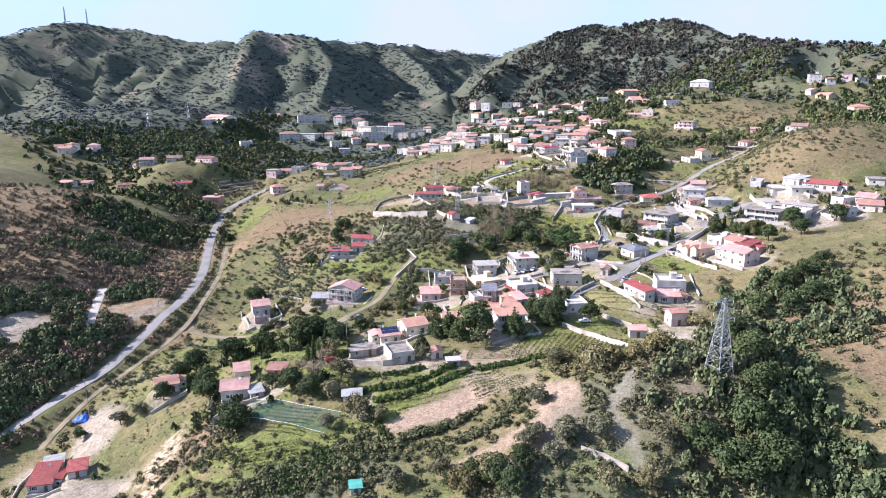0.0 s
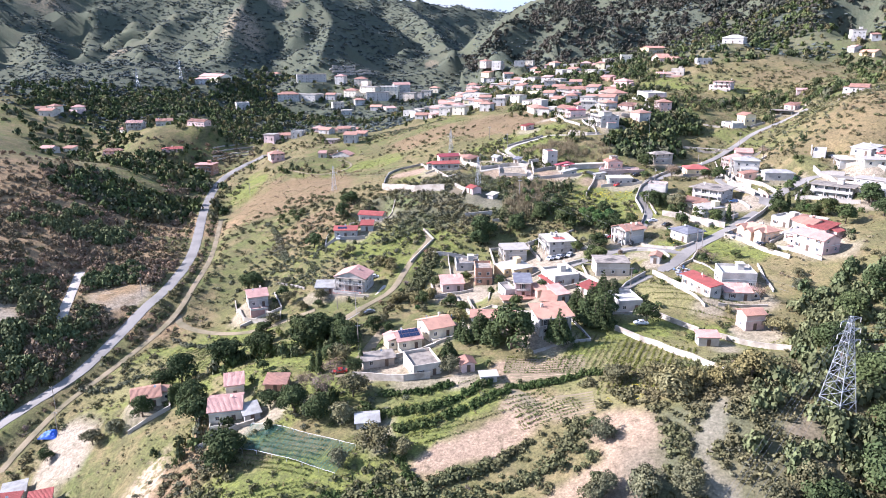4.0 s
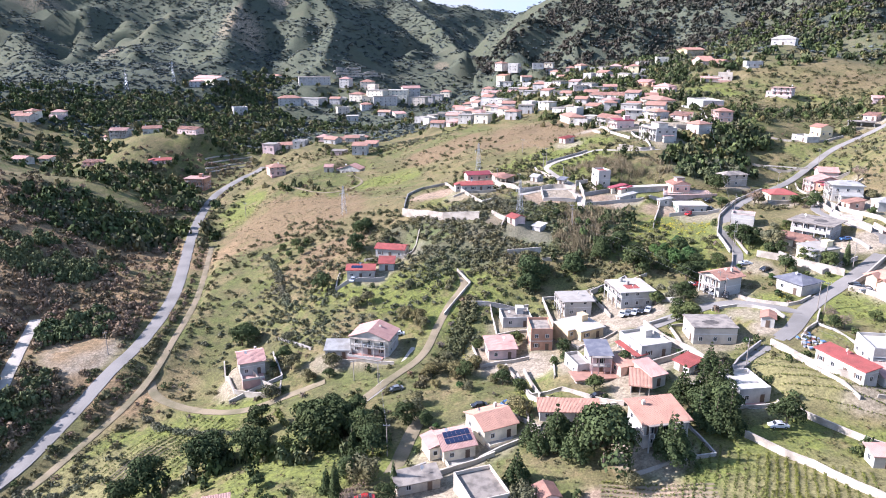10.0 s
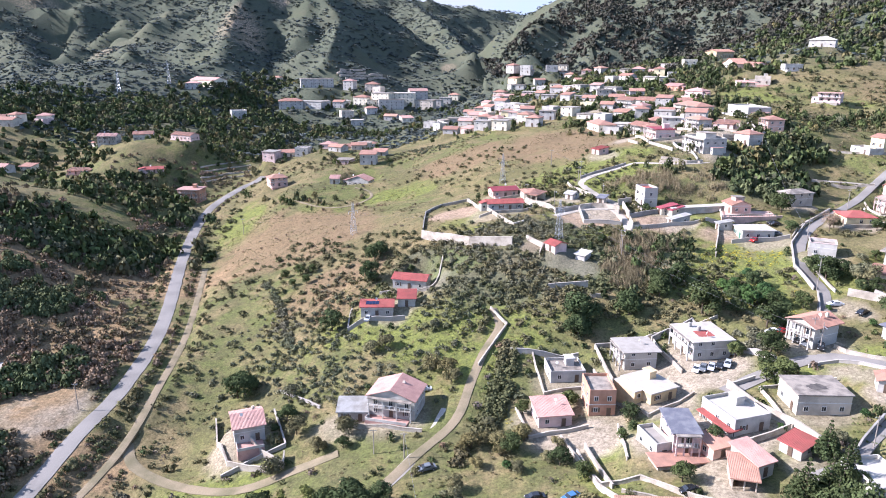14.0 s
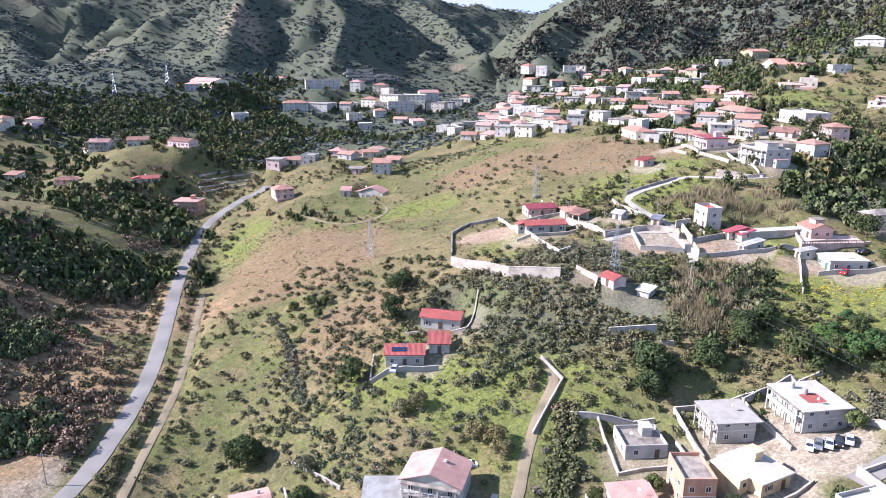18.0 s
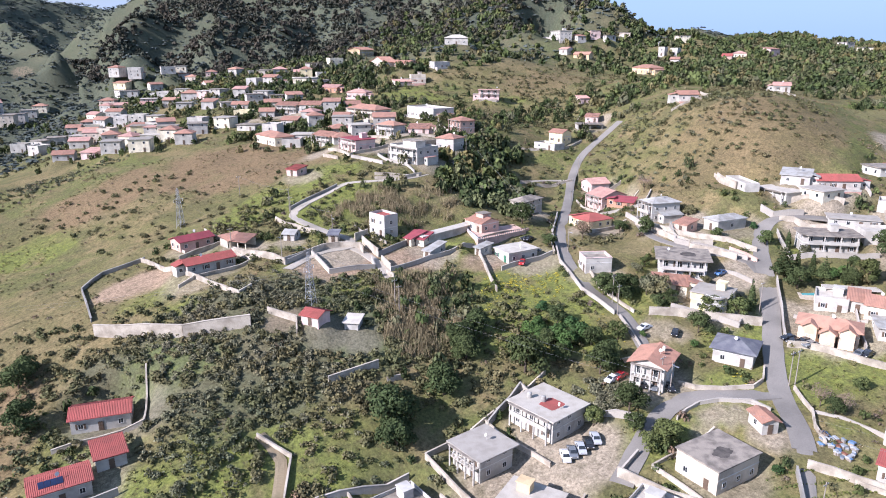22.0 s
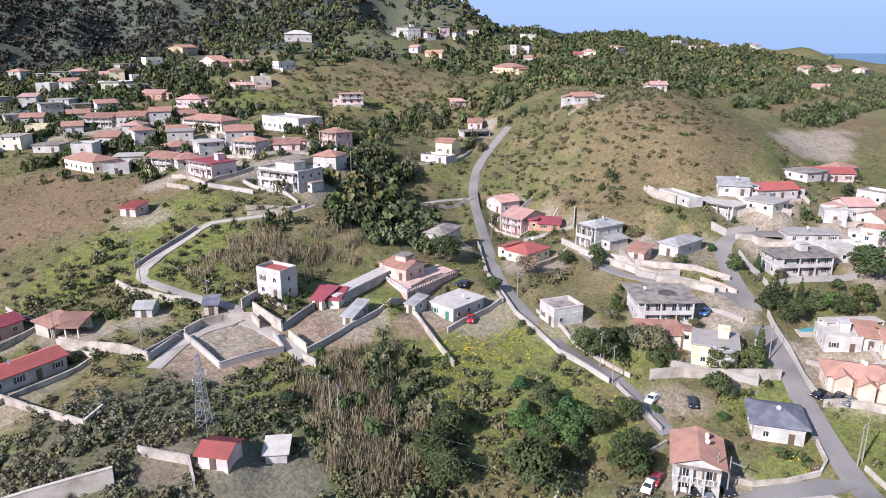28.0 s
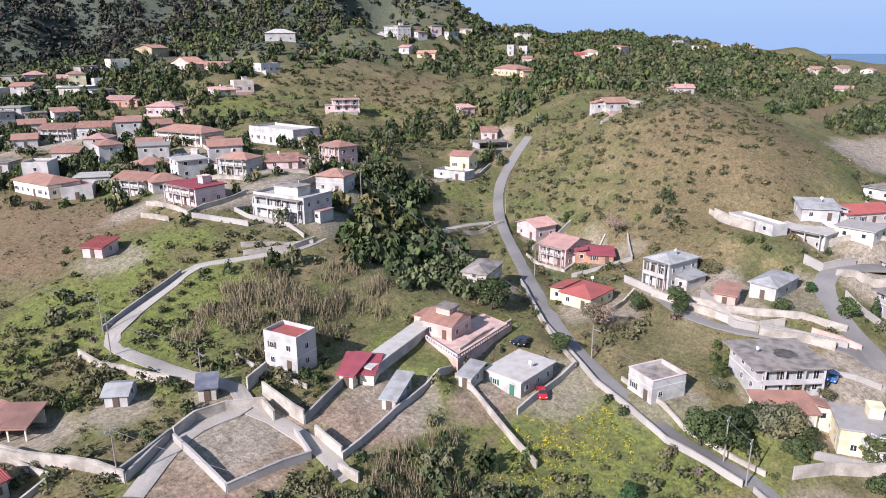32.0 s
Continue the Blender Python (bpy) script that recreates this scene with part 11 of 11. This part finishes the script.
tree('mid', 27.5, 126.9, 0.55, 'in a garden')
tree('mid', 37.7, 98.8, 0.57, 'in a garden')
tree('mid', 147.2, 166.8, 0.62, 'in a garden')
tree('mid', 142.3, 177.7, 0.5, 'in a garden')
tree('olive', 147.2, 159.8, 0.51, 'in a garden')
tree('oak', 175.2, 134.6, 0.55, 'in a garden')
tree('olive', 181.5, 152.1, 0.62, 'in a garden')
tree('oak', 184.7, 139.6, 0.48, 'in a garden')
tree('citrus', 116.1, 154.0, 0.45, 'in a garden')
tree('olive', 198.0, 137.9, 0.61, 'in a garden')
tree('mid', 178.2, 162.7, 0.66, 'in a garden')
tree('citrus', 185.2, 171.9, 0.67, 'in a garden')
tree('olive', 200.9, 210.9, 0.58, 'in a garden')
tree('mid', 203.1, 241.4, 0.42, 'in a garden')
tree('oak', 156.3, 201.4, 0.57, 'in a garden')
tree('mid', 104.8, 401.1, 0.54, 'in a garden')
tree('mid', 101.7, 371.3, 0.55, 'in a garden')
tree('mid', 113.8, 347.6, 0.41, 'in a garden')
tree('citrus', 134.2, 352.3, 0.44, 'in a garden')
tree('mid', 122.3, 306.0, 0.58, 'in a garden')
tree('mid', 145.2, 320.9, 0.57, 'in a garden')
tree('mid', 150.4, 305.5, 0.68, 'in a garden')
tree('mid', 145.1, 411.8, 0.61, 'in a garden')
tree('mid', 120.7, 464.3, 0.43, 'in a garden')
tree('mid', 144.8, 445.1, 0.61, 'in a garden')
tree('oak', 157.5, 426.2, 0.59, 'in a garden')
tree('mid', 163.5, 381.0, 0.62, 'in a garden')
tree('mid', 189.4, 383.5, 0.69, 'in a garden')
tree('oak', 155.9, 301.4, 0.44, 'in a garden')
tree('oak', 167.2, 303.1, 0.48, 'in a garden')
tree('oak', 173.0, 416.7, 0.49, 'in a garden')
tree('oak', 88.6, 130.9, 0.55, 'in a garden')
tree('citrus', 99.1, 105.7, 0.54, 'in a garden')
tree('oak', 124.1, 109.3, 0.49, 'in a garden')
tree('mid', 135.6, 110.5, 0.46, 'in a garden')
tree('mid', 48.3, 110.7, 0.45, 'in a garden')
tree('mid', 39.7, 128.9, 0.59, 'in a garden')
tree('citrus', 21.8, 105.4, 0.59, 'in a garden')
tree('citrus', 15.5, 83.8, 0.45, 'in a garden')
tree('olive', 148.0, 110.0, 0.67, 'in a garden')
swimming_pool(168.3, 139.9, -40, 9, 4.5)
pergola(172.3, 133.2, -45, 14, 3.5)
thicket('grove', 383, 191, 50, 8, 0, 110)
thicket('grove', 380, 226, 40, 8, 0, 60)
thicket('grove', 451, 191, 50, 10, 0, 120)
thicket('grove', 454, 227, 60, 10, 0, 110)
thicket('grove', 389, 256, 40, 8, 0, 60)
thicket('grove', 372, 201, 40, 6, 0, 60)
thicket('grove', 221, 336, 30, 14, 0, 60)
thicket('grove', 163, 295, 14, 12, 0, 40)
thicket('grove', 254, 347, 30, 14, 0, 60)
tree('oak', 131.8, 159.3, 0.5, 'in a walled garden')
tree('oak', 128.5, 160.3, 0.5, 'in a walled garden')
tree('oak', 132.1, 167.6, 0.6, 'in a walled garden')
tree('cone', 85.2, 94.5, 0.7, 'below the white villa')
tree('cone', 84.1, 86.3, 0.8, 'below the white villa')
tree('cone', 88.2, 91.1, 0.7, 'below the white villa')
tree('cone', 78.6, 81.7, 0.8, 'below the white villa')
thicket('macchia', 3, -2, 20, 6, 0, 110)
thicket('macchia', 15, 5, 9, 9, 0, 45)
thicket('macchia', -9, -3, 16, 5, 0, 60)
thicket('macchia', 25, 10, 16, 3, 0, 30)
thicket('macchia', -33, 21, 14, 8, 0, 45)
thicket('macchia', 38, 4, 18, 4, 0, 40)

# ---- low growth over the whole hillside ----
_g = np.random.RandomState(21)
_x, _y = _g.uniform(-150, 320, 26000), _g.uniform(-60, 420, 26000)
_n = rumple(_x * 1.0, _y * 1.0, .03, .3) + .8 * rumple(_x * 3.1, _y * 2.3, .05, .6)
_ok = clear_of(_x, _y) & (_n > .42 + .3 * _g.uniform(-1, 1, len(_x)))
for k, tx, ty, rx, ry, turn, amount in TINTS:
    if k in ("grass", "crop", "brown"):
        e = ((_x - tx) / (rx * .95)) ** 2 + ((_y - ty) / (ry * .95)) ** 2
        _ok &= (e > 1) | (_g.uniform(0, 1, len(_x)) < (.25 if k == "brown" else .06))
    if k == "heath":
        _ok &= (((_x - tx) / rx) ** 2 + ((_y - ty) / ry) ** 2 > 1) | (_g.uniform(0, 1, len(_x)) < .6)
_spots = np.stack([_x[_ok], _y[_ok]], 1)
_w = _g.uniform(0, 1, len(_spots))
L_ = lambda q: list(map(tuple, q))
scatter("scrub", "low olive-green macchia scrub dotted over dry grass", "scrub", "macchia", L_(_spots[_w < .5]), 30, .20, .3, 1.1, .6, 2)
scatter("dry_tussocks", "pale dry grass tussocks", "grass", "dry", L_(_spots[(_w >= .5) & (_w < .78)]), 26, .20, .4, .9, .6, 3)
scatter("grey_bushes", "grey leafless low bushes on the slope", "scrub", "grey", L_(_spots[_w >= .78]), 30, .17, .4, 1.1, .7, 4)
scatter("prickly_pears", "dense thickets of grey-green prickly pear cactus", "cactus", "pear", THICKETS.get("pear", []), 64, .18, .6, 1.4, .7, 5)
scatter("macchia", "thick dark green macchia bushes on the slopes", "scrub", "macchia", THICKETS.get("macchia", []), 60, .19, .7, 1.9, .65, 6)
_rng = np.random.RandomState(7)
_rd = np.repeat(np.array(THICKETS.get("dry", [(0, 0)])), 80, axis=0)
_rd = _rd + _rng.normal(size=_rd.shape) * .9
_rz, _rh = height(_rd[:, 0], _rd[:, 1]), _rng.uniform(.8, 2.9, len(_rd))
_ra = _rng.uniform(0, 6.28, len(_rd))
_u = np.stack([np.cos(_ra), np.sin(_ra), 0 * _ra], 1) * .06
_lean = _rng.normal(size=(len(_rd), 2)) * .45
_b0 = np.stack([_rd[:, 0], _rd[:, 1], _rz - .1], 1)
_b1 = np.stack([_rd[:, 0] + _lean[:, 0], _rd[:, 1] + _lean[:, 1], _rz + _rh], 1)
tagged(new("reeds", quads_mesh("reeds", np.stack([_b0 - _u, _b0 + _u, _b1 + _u * .5, _b1 - _u * .5], 1).reshape(-1, 3), LEAF["dry"])), "tall dry beige reeds swaying in dense stands", "reeds", kind="stuff")
scatter("wild_flowers", "patches of yellow wild flowers", "flowers", "yellow", THICKETS.get("yellow", []), 20, .16, .4, .8, .4, 8)
_f = THICKETS.get("forest", [])
scatter("woodland", "dense dark evergreen woodland in the gullies", "trees", "forest", [p for p in _f if p[1] < 250], 150, .165, 1.7, 3.3, 1.1, 9)
for _q, _lf in enumerate(("forest", "olive", "dark", "mid")):
    scatter("woodland", ("dark evergreen", "grey-green", "dense dark", "leafy green")[_q] + " woodland on the further slopes", "trees", _lf, [p for p in _f if p[1] >= 250][_q::4], 48, .27, 2.0, 3.9, 1.0, 12 + 30 * _q)
_gv = THICKETS.get("grove", [])
for _q, _lf in enumerate(("dark", "mid", "forest", "olive")):
    scatter("grove", ("dark evergreen", "leafy green", "dense dark", "grey-green")[_q] + " trees and bushes between the town houses", "trees", _lf, _gv[_q::4], 90, .17, 1.1, 2.6, 1.25, 30 + _q)
scatter("hedges", "dense clipped green hedgerows between the terraces", "hedge", "hedge", THICKETS.get("hedge", []), 60, .19, .6, 1.2, .9, 50)
scatter("garden_rows", "rows of leafy green garden plants", "crops", "herb", THICKETS.get("herb_row", []), 40, .2, .5, .9, .9, 51)
scatter("crops", "rows of green vegetables and vines in the plots", "crops", "vine", CROPS, 14, .28, .30, .55, .8, 10)
# shrubs round the houses, brush along the roads
_sx, _sy = [], []
for px, py, pz, r in PADS:
    if -170 < px < 300 and py < 340 and r < 16:
        n = int(6 + r)
        f, q = _g.uniform(0, 6.283, n), r + _g.uniform(.8, 6.5, n)
        _sx += list(px + q * np.cos(f))
        _sy += list(py + q * np.sin(f))
_sx, _sy = np.array(_sx), np.array(_sy)
_ok = clear_of(_sx, _sy)
_sp = np.stack([_sx[_ok], _sy[_ok]], 1)
_w = _g.uniform(0, 1, len(_sp))
scatter("garden_shrubs", "dark green garden shrubs round the houses", "shrubs", "dark", L_(_sp[_w < .35]), 90, .16, .6, 1.7, 1.0, 14)
scatter("garden_shrubs", "leafy green garden shrubs and small fruit trees", "shrubs", "mid", L_(_sp[(_w >= .35) & (_w < .7)]), 80, .17, .5, 1.5, 1.0, 15)
scatter("garden_shrubs", "grey-green garden bushes", "shrubs", "olive", L_(_sp[_w >= .7]), 80, .17, .6, 1.6, .9, 16)
_bx = []
for pts, half, soft in WAYS:
    for (ax, ay, _a), (bx, by, _b) in zip(pts, pts[1:]):
        L = math.hypot(bx - ax, by - ay)
        n = int(L * (.9 if soft > 6 else .32))
        for _ in range(n):
            t, side = _g.uniform(), _g.choice((-1, 1))
            o = side * (half + _g.uniform(.9, 5.5 if soft > 6 else 3.0))
            _bx.append((ax + (bx - ax) * t - (by - ay) / L * o, ay + (by - ay) * t + (bx - ax) / L * o))
_bx = np.array(_bx)
_bx = _bx[clear_of(_bx[:, 0], _bx[:, 1])]
scatter("roadside_brush", "tangled brush along the roads and lanes", "scrub", "macchia", L_(_bx[::2]), 70, .17, .6, 1.5, .9, 17)
scatter("roadside_brush", "dark evergreen brush along the roads", "scrub", "dark", L_(_bx[1::4]), 80, .16, .7, 1.6, .9, 18)
scatter("roadside_brush", "bare grey brush along the roads", "scrub", "grey", L_(_bx[3::4]), 70, .16, .7, 1.6, .9, 19)
scatter("dark_brush", "dense dark thorny brush on the valley floor", "scrub", "brush", THICKETS.get("brush", []), 70, .17, 1.0, 2.6, .8, 20)
# herbs and weeds in the green plots
_hx, _hy = _g.uniform(-140, 300, 60000), _g.uniform(-50, 330, 60000)
_in = np.zeros(len(_hx), bool)
for k, tx, ty, rx, ry, turn, amount in TINTS:
    if k == "grass":
        a = radians(turn)
        u = ((_hx - tx) * math.cos(a) + (_hy - ty) * math.sin(a)) / (rx * 1.15)
        v = (-(_hx - tx) * math.sin(a) + (_hy - ty) * math.cos(a)) / (ry * 1.15)
        _in |= u * u + v * v < 1
_in &= clear_of(_hx, _hy) & (rumple(_hx * 1.5, _hy * 1.5, .05, .6) + _g.uniform(-.8, .8, len(_hx)) > .1)
scatter("weeds", "lush green weeds and herbs", "weeds", "herb", list(zip(_hx[_in], _hy[_in]))[:12000], 10, .28, .3, .8, .5, 13)
# fine dry grass over the open slopes
_tx, _ty = _g.uniform(-130, 370, 46000), _g.uniform(-40, 430, 46000)
_tn = rumple(_tx, _ty, .04, .5) + .5 * _g.uniform(-1, 1, len(_tx))
_in = clear_of(_tx, _ty) & (_tn > -.1)
scatter("dry_grass", "fine dry grass in tufts over the open slopes", "grass", "tuft", list(zip(_tx[_in], _ty[_in]))[:26000], 6, .36, .25, .6, .5, 40)
# the woods of the far hills, distance haze tinted into their leaf colour
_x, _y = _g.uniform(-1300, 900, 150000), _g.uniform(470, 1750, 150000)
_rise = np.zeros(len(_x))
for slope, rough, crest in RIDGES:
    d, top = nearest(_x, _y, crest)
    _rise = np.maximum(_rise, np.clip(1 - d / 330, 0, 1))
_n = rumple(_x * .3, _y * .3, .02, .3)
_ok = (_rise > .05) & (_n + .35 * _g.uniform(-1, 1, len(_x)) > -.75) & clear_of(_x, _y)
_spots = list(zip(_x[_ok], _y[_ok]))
scatter("far_woodland", "dark scrub woodland covering the mountain slopes", "trees", "hazewood", _spots[:50000], 9, .45, 1.6, 4.2, .34, 11)
_x, _y = _g.uniform(60, 560, 26000), _g.uniform(520, 960, 26000)
_rise = np.zeros(len(_x))
for slope, rough, crest in RIDGES[-2:]:
    d, top = nearest(_x, _y, crest)
    _rise = np.maximum(_rise, np.clip(1 - d / 260, 0, 1))
_ok = (_rise > .08) & clear_of(_x, _y) & (rumple(_x * .4, _y * .4, .02, .4) + .6 * _g.uniform(-1, 1, len(_x)) > -.55)
scatter("hill_woodland", "rounded dark evergreen crowns of the wooded hill", "trees", "hillwood", list(zip(_x[_ok], _y[_ok]))[:8000], 26, .32, 2.0, 4.0, .9, 41)
